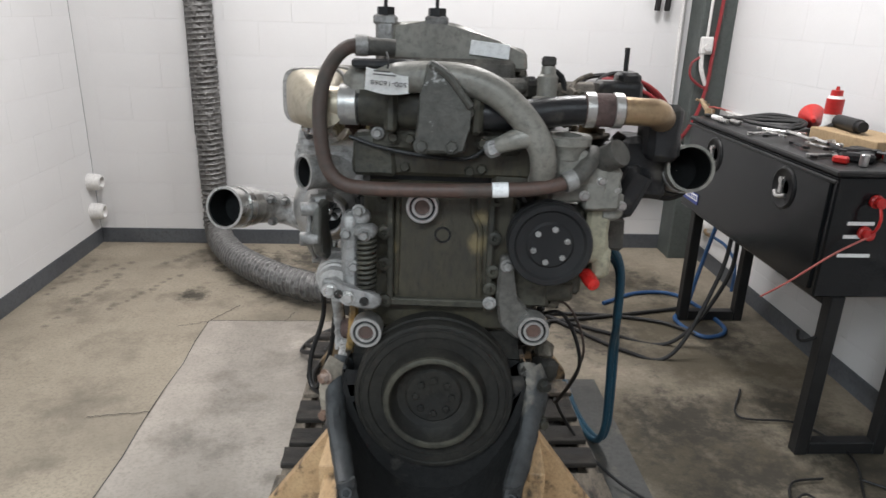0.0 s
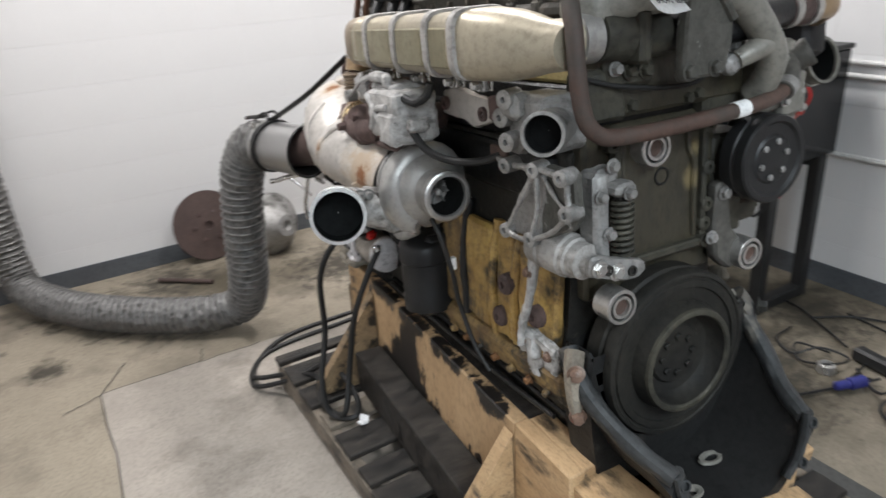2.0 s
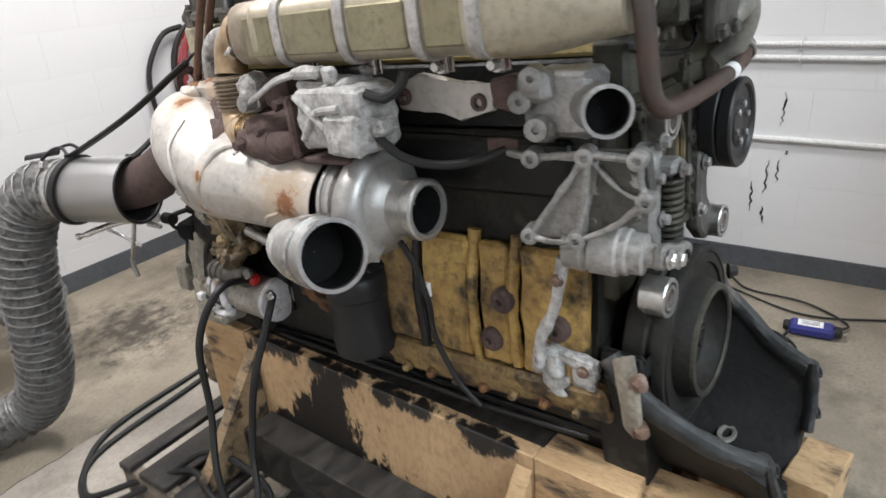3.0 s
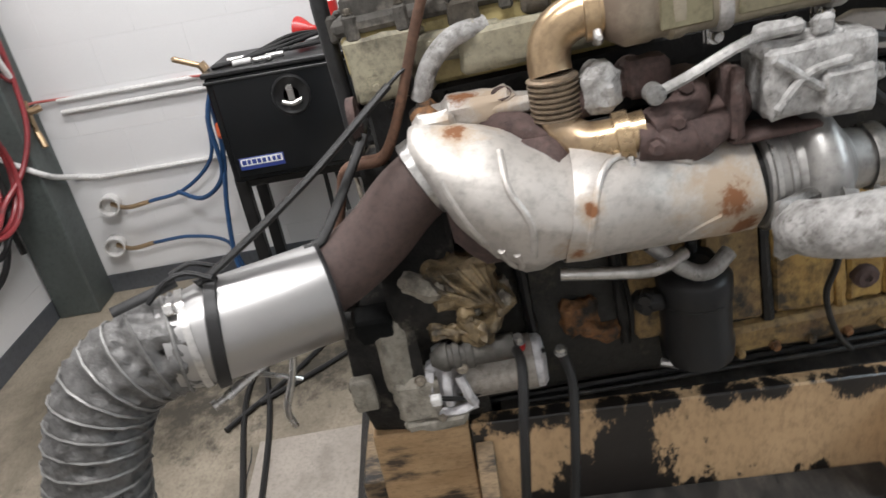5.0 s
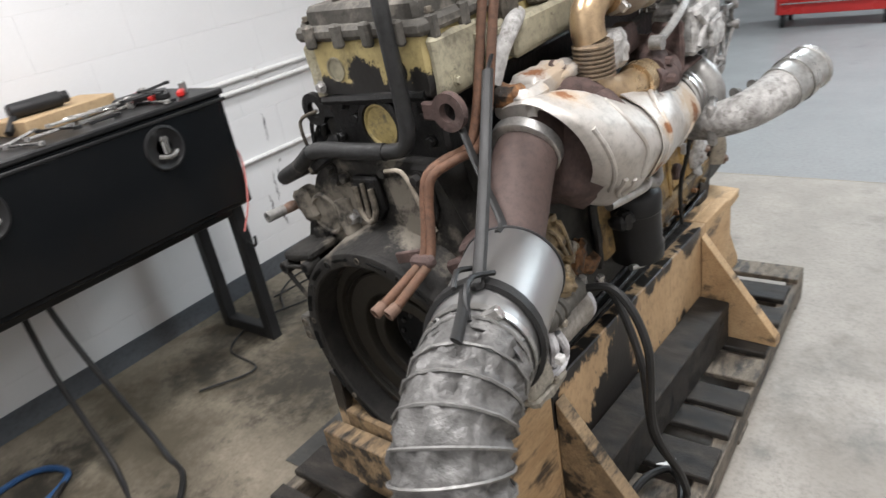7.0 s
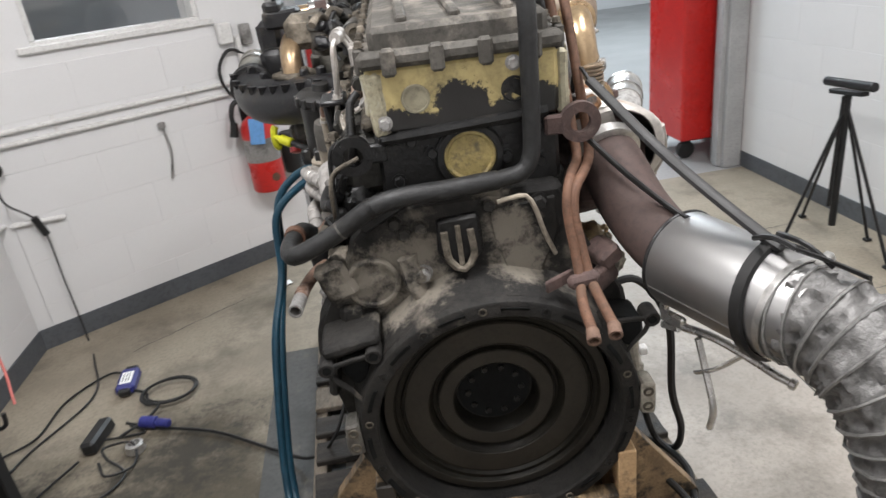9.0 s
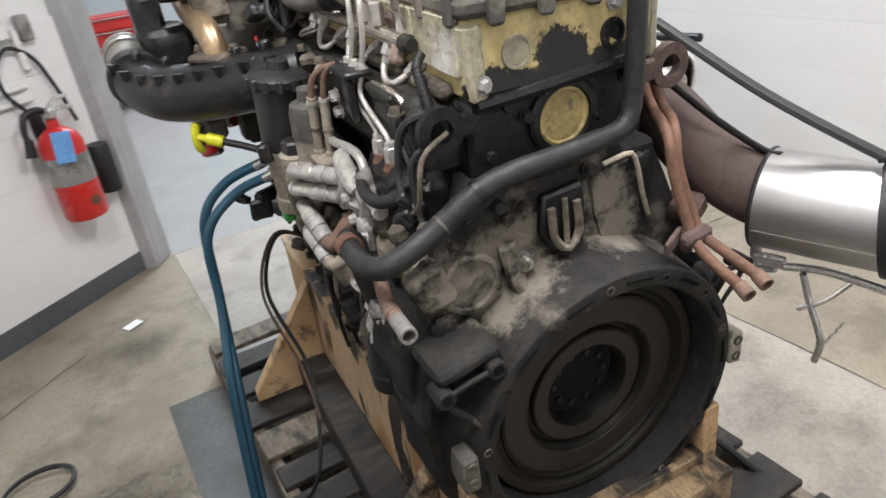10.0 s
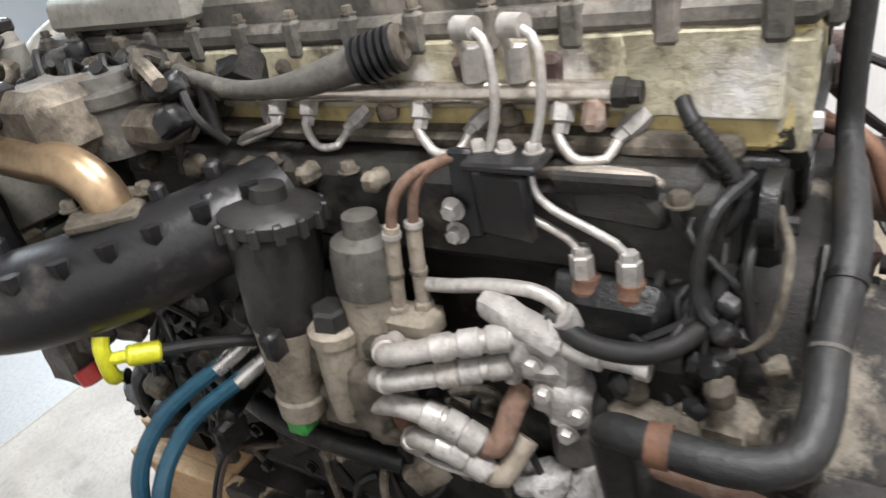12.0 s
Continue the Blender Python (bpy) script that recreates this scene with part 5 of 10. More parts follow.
# mounting ears: a shoulder with an arched opening and two bolt holes on each side, and a two-hole tab lower down
for sx, e1, e2 in ((1, (0.219, 0.188), (0.306, 0.171)), (-1, (-0.211, 0.186), (-0.288, 0.184))):
    if sx > 0:
        cast("housing_shoulder", [((sx * 0.258, 1.205, 0.205), (0.11, 0.18, 0.022), (0, sx * 11, 0)), ((sx * 0.305, 1.17, 0.12), (0.02, 0.13, 0.13), (0, sx * -10, 0)), ((sx * 0.255, 1.13, 0.10), (0.11, 0.05, 0.20))], HOUSM, "dark dusty cast shoulder of the housing", 0.004, 22, 3, 0.01, hous)
    y = 1.300
    part("mount_ear", sweep(B(), [(e1[0], y, e1[1]), ((e1[0] + e2[0]) / 2, y, (e1[1] + e2[1]) / 2 + 0.002), (e2[0], y, e2[1])], 0.007, 12, flat=0.7), HOUSM, hous, "dark dusty edge of the mounting ear")
    bm = B()
    sweep(bm, [(e2[0], y, e2[1]), (e2[0] - sx * 0.012, y, e2[1] - 0.028), (e2[0] - sx * 0.034, y, e2[1] - 0.052), (e2[0] - sx * 0.055, y, e2[1] - 0.085)], lambda t: 0.007 - 0.003 * t, 10, flat=0.7)
    part("ear_web", bm, HOUSM, hous)
    for q in (e1, e2):
        turned("mount_hole", (q[0], 1.298, q[1]), Y, [(-0.03, 0.0155), (0.008, 0.0155), (0.010, 0.0135), (0.010, 0.009), (0.0, 0.0085), (-0.001, 0.0)], HOUSM, seg=20, parent=hous)
        # lining coloured black for the shade inside the bolt hole
        turned("hole_lining", (q[0], 1.3, q[1]), Y, [(0, 0.0082), (0.0075, 0.0082)], HOLE_SHADE, seg=18, parent=hous)
    # no real recess: a solid plate, blackened like shade
    bm = B()
    plate(bm, [(sx * 0.225, 0.178), (sx * 0.282, 0.168), (sx * 0.285, 0.135), (sx * 0.262, 0.105), (sx * 0.235, 0.12)], 1.20, 1.275, "y", 0.006)
    part("ear_pocket_shade", bm, HOLE_SHADE, hous, "solid black plate painted as the ear recess's shade")
    bm = B()
    plate(bm, [(sx * 0.270, 0.048), (sx * 0.296, 0.044), (sx * 0.300, 0.0), (sx * 0.296, -0.028), (sx * 0.268, -0.026)], 1.27, 1.316, "y", 0.004)
    rough_up(bm, 0.0015, 40, 1)
    part("lower_tab", bm, EARM if sx > 0 else PALEB, hous, "two-hole mounting tab")
    for z in (0.028, -0.007):
        turned("tab_hole", (sx * 0.282, 1.3155, z), Y, [(0, 0.0105), (0.003, 0.010), (0.003, 0.006), (-0.006, 0.0055)], DUSTY, seg=14, parent=hous)
tube("vent_rod", [(-0.035, 1.222, 0.418), (-0.06, 1.226, 0.424), (-0.085, 1.228, 0.425), (-0.10, 1.226, 0.40), (-0.115, 1.224, 0.35), (-0.135, 1.22, 0.30)], 0.0045, BEIGED, "thin pale rod bent along the housing", 8)
# gear case face details
turned("round_cover", (0.205, 1.20, 0.285), Y, [(0, 0.052), (0.014, 0.052), (0.018, 0.048), (0.018, 0.043), (0.012, 0.041), (0.012, 0.01), (0.016, 0.0)], HOUSM, "dusty round cover", parent=hous)
cast("cover_boss", [((0.27, 1.205, 0.30), (0.06, 0.04, 0.08), (0, 20, 0)), ((0.25, 1.205, 0.22), (0.05, 0.03, 0.05))], HOUSM, "", 0.005, 35, 3, 0.01, hous)
bm = B()
sweep(bm, [(0.135, 1.21, 0.33), (0.12, 1.215, 0.26), (0.07, 1.21, 0.20)], 0.022, 10, flat=0.6)
rough_up(bm, 0.005, 40, 0)
part("cast_web", bm, HOUSM, hous)
bm = B()
plate(bm, [(-0.02, 0.40), (-0.14, 0.41), (-0.145, 0.34), (-0.10, 0.24), (-0.05, 0.26), (-0.03, 0.33)], 1.203, 1.211, "y", 0.003)
rough_up(bm, 0.003, 30, 2)
part("face_pad", bm, HOUSM, hous)
bm = B()
plate(bm, [(0.075, 0.395), (0.0, 0.40), (-0.005, 0.33), (0.02, 0.295), (0.055, 0.295), (0.08, 0.33)], 1.203, 1.222, "y", 0.005)
part("vent_boss", bm, BLACK, hous)
bm = B()
sweep(bm, [(0.065, 1.226, 0.375), (0.06, 1.23, 0.32), (0.035, 1.232, 0.30), (0.015, 1.23, 0.325), (0.018, 1.226, 0.375)], 0.007, 8)
part("vent_lip", bm, DUSTY, hous, "dusty pale U-shaped lip")
bm = B()
sweep(bm, [(0.04, 1.226, 0.385), (0.038, 1.23, 0.31)], 0.005, 8, smooth=False)
part("vent_fin", bm, DUSTY, hous)
bolts([(0.135, 1.207, 0.375), (0.105, 1.207, 0.385), (-0.02, 1.207, 0.41), (-0.11, 1.211, 0.405), (0.15, 1.207, 0.40), (0.115, 1.212, 0.29)], Y, HOUSM, hous, 0.012, 0.016)
bolts([(0.11, 1.207, 0.29)], Y, ALU, hous, 0.013, 0.02)
# rear of the head: plug, flange, holes, lifting eyes
turned("plug_flange", (0.0, 1.165, 0.49), Y, [(0, 0.062), (0.008, 0.062), (0.012, 0.058), (0.012, 0.048), (0.0, 0.046)], BLACK, seg=36)
turned("core_plug", (0.0, 1.166, 0.49), Y, [(0, 0.047), (0.006, 0.046), (0.007, 0.042), (0.003, 0.038), (0.003, 0.0)], PLUGM, "patchy yellow round plug", 36)
bolts([(-0.065, 1.166, 0.48), (0.066, 1.166, 0.505), (0.1, 1.166, 0.53), (-0.12, 1.166, 0.53), (-0.125, 1.166, 0.465), (0.13, 1.166, 0.46)], Y, BLACK, None, 0.010, 0.012)
bm = B()
sweep(bm, [(0.15, 1.17, 0.54), (0.05, 1.172, 0.545), (-0.06, 1.172, 0.552), (-0.14, 1.17, 0.555)], 0.012, 8)
part("rear_ledge", bm, BLACK, eng)
for at, r in (((0.083, 1.175, 0.605), 0.021), ((-0.085, 1.175, 0.60), 0.019)):
    turned("frame_hole", at, Y, [(0, r + 0.004), (0.003, r + 0.003), (0.003, r), (-0.012, r - 0.002)], OCHRE if at[0] > 0 else BLACK, seg=20, parent=head)
bolts([(-0.085, 1.177, 0.645), (0.14, 1.177, 0.57)], Y, ALU, head, 0.010, 0.012)
bm = B()
box(bm, (0.148, 1.165, 0.60), (0.03, 0.03, 0.11), (0, 4, 0), 0.006)
rough_up(bm, 0.006, 45, 3)
part("frame_corner", bm, PEEL, head, "peeling pale corner of the cam frame")
cast("rear_side_frame", [((0.165, 1.09, 0.622), (0.012, 0.14, 0.082))], PEEL, "", 0.005, 35, 3, 0.004, head)
cast("side_frame", [((0.166, 0.60, 0.624), (0.010, 0.85, 0.075))], PEEL, "greyed yellow side of the cam frame", 0.003, 30, 4, 0.003, head)
cast("dusty_ledge", [((0.172, 0.63, 0.558), (0.030, 1.0, 0.022), (0, 12, 0))], DUSTY, "brown dusty ledge below the cam frame", 0.006, 30, 4, 0.008, head)
for at, mm in (((0.205, 1.16, 0.515), BLACK), ((-0.195, 1.18, 0.53), MANIF)):
    bm = B()
    lathe(bm, (at[0], at[1] - 0.007, at[2]), Y, [(0, 0.018), (0, 0.036), (0.014, 0.036), (0.014, 0.018), (0, 0.018)], 26, cap=False)
    box(bm, (at[0] - math.copysign(0.045, at[0]), at[1], at[2]), (0.035, 0.014, 0.035), bevel=0.004)
    part("lifting_eye", bm, mm, eng)
# pipe down the rear of the engine and the rubber hose to the pump
tube("rear_pipe", [(-0.10, 0.98, 0.785), (-0.10, 1.10, 0.785), (-0.103, 1.17, 0.78), (-0.107, 1.20, 0.74), (-0.107, 1.203, 0.65), (-0.106, 1.203, 0.55), (-0.102, 1.205, 0.49), (-0.085, 1.208, 0.463), (-0.04, 1.212, 0.455)], 0.0155, HOSEG, "grey-black steel pipe bent down behind the head")
tube("rubber_hose", [(-0.04, 1.212, 0.455), (0.05, 1.218, 0.452), (0.13, 1.223, 0.451), (0.185, 1.222, 0.438), (0.244, 1.217, 0.402), (0.30, 1.217, 0.375), (0.336, 1.205, 0.358), (0.352, 1.165, 0.351), (0.349, 1.10, 0.349), (0.338, 1.06, 0.342), (0.325, 1.045, 0.325)], 0.0175, HOSEG, "thick black rubber hose")
turned("hose_tie", (0.185, 1.222, 0.438), (1, 0, -0.45), [(-0.005, 0.0187), (0.005, 0.0187)], BLACK, "black tie round the hose", 18)
turned("hose_mark", (0.244, 1.217, 0.402), (1, 0, -0.55), [(-0.002, 0.0178), (0.002, 0.0178)], EARM, "scuffed pale mark on the hose", 18)
turned("hose_clamp", (0.349, 1.10, 0.349), (0.05, -1, 0.0), [(-0.010, 0.0205), (0.010, 0.0205)], COPPER, "rusty hose clamp", 20)
bm = B()
box(bm, (0.17, 1.207, 0.418), (0.09, 0.02, 0.025), (0, 28, 0), 0.004)
part("hose_bracket", bm, BLACK, eng)
# copper tubes on the exhaust-side rear corner
for k, dx in enumerate((0.0, -0.026)):
    ox, oz = (0.0, 0.0) if k == 0 else (-0.022, 0.006)
    tube("copper_tube", [(-0.185 + dx, 1.0, 0.74), (-0.19 + dx, 1.04, 0.66), (-0.195 + dx, 1.085, 0.56), (-0.198 + dx, 1.12, 0.49), (-0.196 + ox, 1.15, 0.452), (-0.175 + ox, 1.195, 0.444), (-0.158 + ox * 0.6, 1.232, 0.428), (-0.153 + ox * 0.5, 1.248, 0.39), (-0.158 + ox * 0.6, 1.27, 0.33), (-0.160 + ox * 0.8, 1.295, 0.285), (-0.152 + ox * 1.3, 1.34, 0.264 + oz), (-0.150 + ox * 1.6, 1.405, 0.249 + oz)], 0.0092, COPPER, "rusty copper-coloured tube")
    q = Vector((-0.150 + ox * 1.6, 1.405, 0.249 + oz))
    bm = B()
    pipe_end(bm, q, q + Vector((0.003, 0.022, -0.006)), 0.0112, 0.003, 0.02, 16)
    part("tube_fitting", bm, DRAIN, eng, "dusty tube end")
cast("tube_clip", [((-0.165, 1.30, 0.284), (0.056, 0.026, 0.024), (0, 8, 0)), ((-0.125, 1.29, 0.282), (0.06, 0.008, 0.024), (0, 6, 25))], MANIF, "rusty clip holding both tubes", 0.001, 30, 1)

# -- front: damper, cover, rollers, pulley
damper = turned("crank_damper", (0, 0.06, 0), N, [(0, 0.08), (0, 0.170), (0.006, 0.178), (0.04, 0.178), (0.046, 0.172), (0.05, 0.172), (0.054, 0.178), (0.070, 0.178), (0.078, 0.174), (0.079, 0.167), (0.076, 0.165), (0.076, 0.161), (0.080, 0.159), (0.080, 0.146), (0.075, 0.144), (0.073, 0.118), (0.096, 0.112), (0.106, 0.108), (0.108, 0.102), (0.104, 0.097), (0.082, 0.092), (0.070, 0.082), (0.066, 0.065), (0.072, 0.060), (0.072, 0.02), (0.068, 0.0)], DAMPM, "dark grimy crankshaft damper", 72)
turned("cup_ring", (0, 0.06, 0), N, [(0.102, 0.1105), (0.1085, 0.1085), (0.1105, 0.104), (0.1095, 0.098), (0.1055, 0.0955)], FRONTI, "brown worn rim of the damper cup", 72, damper, False)
for k in range(8):
    a = 2 * math.pi * k / 8
    bm = B()
    bolt(bm, (0.040 * math.cos(a), -0.012, 0.040 * math.sin(a)), N, 0.008, 0.007, False)
    part("bolt", bm, DAMPM, damper)
for k in range(10):
    a = 2 * math.pi * (k + 0.5) / 10
    turned("bolt_hole", (0.08 * math.cos(a), -0.0058, 0.08 * math.sin(a)), N, [(0, 0.005), (0.0015, 0.005), (0.0015, 0.003)], BLACK, seg=10, parent=damper)
front = cast("front_cover", [((0.005, 0.075, 0.33), (0.215, 0.05, 0.26)), ((0.0, 0.085, 0.30), (0.33, 0.04, 0.34)), ((0.03, 0.07, 0.55), (0.36, 0.06, 0.13))], COVERF, "olive-brown grimy front cover", 0.002, 20, 3)
bm = B()
sweep(bm, [(0.072, 0.05, 0.445), (0.074, 0.048, 0.40), (0.088, 0.047, 0.375), (0.09, 0.047, 0.30), (0.094, 0.05, 0.22)], 0.007, 8)
part("rib", bm, COVERF, front)
bm = B()
sweep(bm, [(-0.088, 0.05, 0.445), (-0.09, 0.047, 0.33), (-0.092, 0.05, 0.22)], 0.006, 8)
part("rib", bm, COVERF, front)
bm = B()
plate(bm, [(-0.112, 0.195), (0.118, 0.195), (0.118, 0.212), (-0.112, 0.212)], 0.035, 0.06, "y", 0.003)
part("cover_flange", bm, FRONTI, front)
for x in (-0.105, 0.112):
    bm = B()
    plate(bm, [(x - 0.007, 0.20), (x + 0.007, 0.20), (x + 0.007, 0.46), (x - 0.007, 0.46)], 0.038, 0.06, "y", 0.003)
    part("cover_flange", bm, FRONTI, front)
for at in ((-0.115, 0.04, 0.205), (0.115, 0.04, 0.205), (-0.118, 0.045, 0.29), (0.12, 0.045, 0.28), (-0.118, 0.045, 0.36), (0.12, 0.045, 0.355), (-0.118, 0.045, 0.44), (0.12, 0.045, 0.44), (0.115, 0.045, 0.24)):
    turned("boss", at, N, [(-0.01, 0.016), (0.008, 0.015), (0.01, 0.012), (0.01, 0.006), (0.004, 0.005)], FRONTI, seg=14, parent=front)
turned("dimple", (0.008, 0.051, 0.357), N, [(0, 0.019), (0.003, 0.018), (0.003, 0.014), (-0.012, 0.012), (-0.012, 0.0)], BLACK, seg=16, parent=front)
cast("top_front_casting", [((-0.09, 0.05, 0.58), (0.11, 0.05, 0.08)), ((0.12, 0.05, 0.57), (0.09, 0.05, 0.07)), ((-0.14, 0.06, 0.53), (0.09, 0.06, 0.09)), ((0.16, 0.075, 0.50), (0.1, 0.06, 0.1))], FRONTI, "", 0.004, 30, 3)
bolts([(-0.098, 0.02, 0.568), (-0.064, 0.02, 0.566), (0.085, 0.02, 0.562), (0.13, 0.02, 0.562), (0.155, 0.02, 0.56), (-0.075, 0.045, 0.505), (0.085, 0.045, 0.505), (0.06, 0.045, 0.50)], N, FRONTI, None, 0.011, 0.014)
bolts([(0.145, 0.02, 0.585), (-0.13, 0.02, 0.575)], N, ALU, None, 0.010, 0.014)
tube("front_cable", [(-0.19, 0.03, 0.565), (-0.12, 0.022, 0.545), (-0.02, 0.02, 0.53), (0.06, 0.02, 0.53), (0.10, 0.02, 0.56), (0.13, 0.02, 0.575)], 0.0045, RUBBER, seg=8)
for at in ((-0.036, 0.015, 0.423), (-0.15, -0.025, 0.152), (0.213, 0.001, 0.159)):
    t = turned("idler_roller", (at[0], at[1] + 0.045, at[2]), N, [(0, 0.022), (0, 0.034), (0.034, 0.034), (0.042, 0.0345), (0.044, 0.033), (0.044, 0.0275), (0.038, 0.027), (0.038, 0.0225), (0.044, 0.022), (0.044, 0.0165), (0.036, 0.016), (0.036, 0.008), (0.034, 0.0)], STEEL, "steel idler roller with pale worn face", 36)
    turned("seal", (at[0], at[1] + 0.0065, at[2]), N, [(0, 0.0275), (0.0006, 0.0275), (0.0006, 0.0225)], BLACK, seg=30, parent=t, cap=False)
    turned("hub", (at[0], at[1] + 0.0095, at[2]), N, [(0, 0.0165), (0.002, 0.016), (0.002, 0.0)], REDP, seg=18, parent=t)
# left tensioner: spring, lever and cylinder
bm = B()
p = [Vector((-0.148 + 0.018 * math.cos(2 * math.pi * k / 12), -0.02 + 0.018 * math.sin(2 * math.pi * k / 12), 0.252 + 0.108 * k / 120)) for k in range(121)]
sweep(bm, p, 0.0042, 6, smooth=False)
ten = part("tensioner_spring", bm, FRONTI, eng, "dark coil spring")
bm = B()
cyl(bm, (-0.148, -0.02, 0.23), (-0.148, -0.02, 0.385), 0.011, seg=12)
part("spring_core", bm, BLACK, ten)
cast("spring_seat", [((-0.15, -0.015, 0.378), (0.045, 0.045, 0.025)), ((-0.152, -0.015, 0.24), (0.04, 0.045, 0.022)), ((-0.185, 0.01, 0.33), (0.035, 0.05, 0.16)), ((-0.17, 0.01, 0.40), (0.05, 0.04, 0.03))], ALU, "", 0.003, 40, 2)
turned("pivot_cylinder", (-0.232, 0.115, 0.262), (0.10, -1, -0.05), [(0, 0.040), (0.03, 0.042), (0.034, 0.038), (0.040, 0.038), (0.044, 0.042), (0.085, 0.042), (0.09, 0.038), (0.10, 0.038), (0.104, 0.034), (0.125, 0.033), (0.128, 0.02), (0.150, 0.018), (0.150, 0.0)], PALEA, "weathered cylinder of the belt tensioner")
bm = B()
plate(bm, [(-0.238, 0.278), (-0.212, 0.276), (-0.18, 0.262), (-0.14, 0.252), (-0.118, 0.245), (-0.112, 0.226), (-0.13, 0.214), (-0.165, 0.216), (-0.205, 0.232), (-0.24, 0.242)], -0.046, -0.026, "y", 0.005)
rough_up(bm, 0.0015, 40, 1)
part("tensioner_lever", bm, ALU, eng, "pale weathered lever")
bolts([(-0.222, -0.048, 0.255), (-0.184, -0.048, 0.240)], N, STEEL, None, 0.012, 0.010)
for x, z in ((-0.203, 0.248), (-0.150, 0.234)):
    turned("lever_hole", (x, -0.0485, z), N, [(0, 0.010), (0.003, 0.0095), (0.003, 0.006), (-0.004, 0.0055), (-0.004, 0.0)], BLACK, seg=14)
bolts([(-0.15, -0.04, 0.375), (-0.175, -0.018, 0.30), (-0.19, -0.015, 0.37), (-0.165, -0.015, 0.42)], N, ALU, None, 0.010, 0.012)
# alternator bracket
bm = B()
plate(bm, [(0.062, 0.428), (0.04, 0.425), (0.07, 0.284), (0.165, 0.28), (0.168, 0.292)], -0.262, -0.252, "x", 0.003)
bmesh.ops.subdivide_edges(bm, edges=bm.edges[:], cuts=3, use_grid_fill=True)
rough_up(bm, 0.004, 26, 0)
abr = part("alternator_bracket", bm, ALU, eng, "webbed cast aluminium alternator bracket", 40)
bm = B()
plate(bm, [(0.05, 0.425), (-0.03, 0.428), (-0.04, 0.355), (-0.02, 0.325), (0.075, 0.282)], -0.258, -0.240, "x", 0.004)
bmesh.ops.subdivide_edges(bm, edges=bm.edges[:], cuts=2, use_grid_fill=True)
rough_up(bm, 0.004, 30, 0)
part("dark_web", bm, MOTTLE, abr, "grimy grey web")
for pts, r in (([(-0.272, 0.058, 0.421), (-0.276, 0.115, 0.345), (-0.276, 0.161, 0.285)], 0.0065), ([(-0.272, 0.058, 0.421), (-0.272, 0.060, 0.35), (-0.276, 0.078, 0.288)], 0.0065),
               ([(-0.276, 0.161, 0.285), (-0.278, 0.12, 0.281), (-0.276, 0.078, 0.288), (-0.27, 0.02, 0.315), (-0.268, -0.034, 0.361)], 0.0065), ([(-0.268, -0.034, 0.361), (-0.266, -0.022, 0.39), (-0.268, -0.023, 0.421)], 0.007),
               ([(-0.262, 0.20, 0.417), (-0.266, 0.149, 0.414), (-0.272, 0.058, 0.423), (-0.27, -0.023, 0.421)], 0.008), ([(-0.264, 0.05, 0.41), (-0.262, 0.01, 0.37), (-0.266, -0.03, 0.358)], 0.005)):
    bm = B()
    sweep(bm, pts, r * 0.8, 8, 0.010)
    rough_up(bm, 0.0025, 45, 0)
    part("bracket_rib", bm, ALU, abr)
for y, z in ((0.161, 0.285), (0.078, 0.288), (0.058, 0.421), (-0.034, 0.361), (-0.023, 0.421), (0.149, 0.414)):
    turned("bracket_boss", (-0.278, y, z), (-1, -0.25, 0), [(-0.03, 0.015), (0.004, 0.0145), (0.006, 0.011), (0.006, 0.006), (0.0, 0.005)], ALU, seg=14, parent=abr)
cast("rusty_tab", [((-0.25, 0.215, 0.425), (0.008, 0.06, 0.024), (0, 0, 0))], REDP, "red-brown bracket tab", 0.001, 40, 1, 0.003)
bm = B()
sweep(bm, [(-0.236, 0.125, 0.235), (-0.24, 0.13, 0.205), (-0.24, 0.146, 0.14), (-0.24, 0.178, 0.068), (-0.238, 0.184, 0.02)], lambda t: 0.019 - 0.004 * math.sin(3.1 * t), 10, flat=0.6)
rough_up(bm, 0.004, 45, 0)
low = part("lower_bracket", bm, CRUST, eng, "pale corroded bracket down the block side")
cast("bracket_foot", [((-0.226, 0.172, 0.022), (0.03, 0.06, 0.055)), ((-0.222, 0.125, 0.035), (0.024, 0.10, 0.030), (8, 0, 0)), ((-0.220, 0.105, 0.0), (0.022, 0.05, 0.045)), ((-0.222, 0.16, -0.025), (0.024, 0.05, 0.05))], CRUST, "", 0.007, 45, 3, 0.008, low)
bolts([(-0.252, 0.13, 0.20), (-0.242, 0.18, 0.03), (-0.234, 0.10, 0.02)], (-1, 0, 0), DRAIN, low, 0.009, 0.010)
# coolant inlet housing
bm = B()
pipe_end(bm, (-0.20, 0.09, 0.485), (-0.285, 0.015, 0.49), 0.036, 0.004, 0.07, 26)
inlet = part("coolant_inlet", bm, ALU, eng, "open cast coolant inlet")
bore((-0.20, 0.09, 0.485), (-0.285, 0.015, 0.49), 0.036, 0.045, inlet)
cast("inlet_casting", [((-0.203, 0.118, 0.49), (0.10, 0.12, 0.10)), ((-0.25, 0.145, 0.52), (0.05, 0.06, 0.05)), ((-0.25, 0.14, 0.455), (0.04, 0.05, 0.04))], ALU, "", 0.004, 35, 3, 0.012, inlet)
for at in ((-0.275, 0.14, 0.535), (-0.278, 0.135, 0.46), (-0.27, 0.165, 0.50)):
    turned("boss", at, (-1, -0.3, 0), [(-0.03, 0.019), (0.006, 0.018), (0.008, 0.012), (0.008, 0.006), (0.0, 0.005)], ALU, seg=14, parent=inlet)
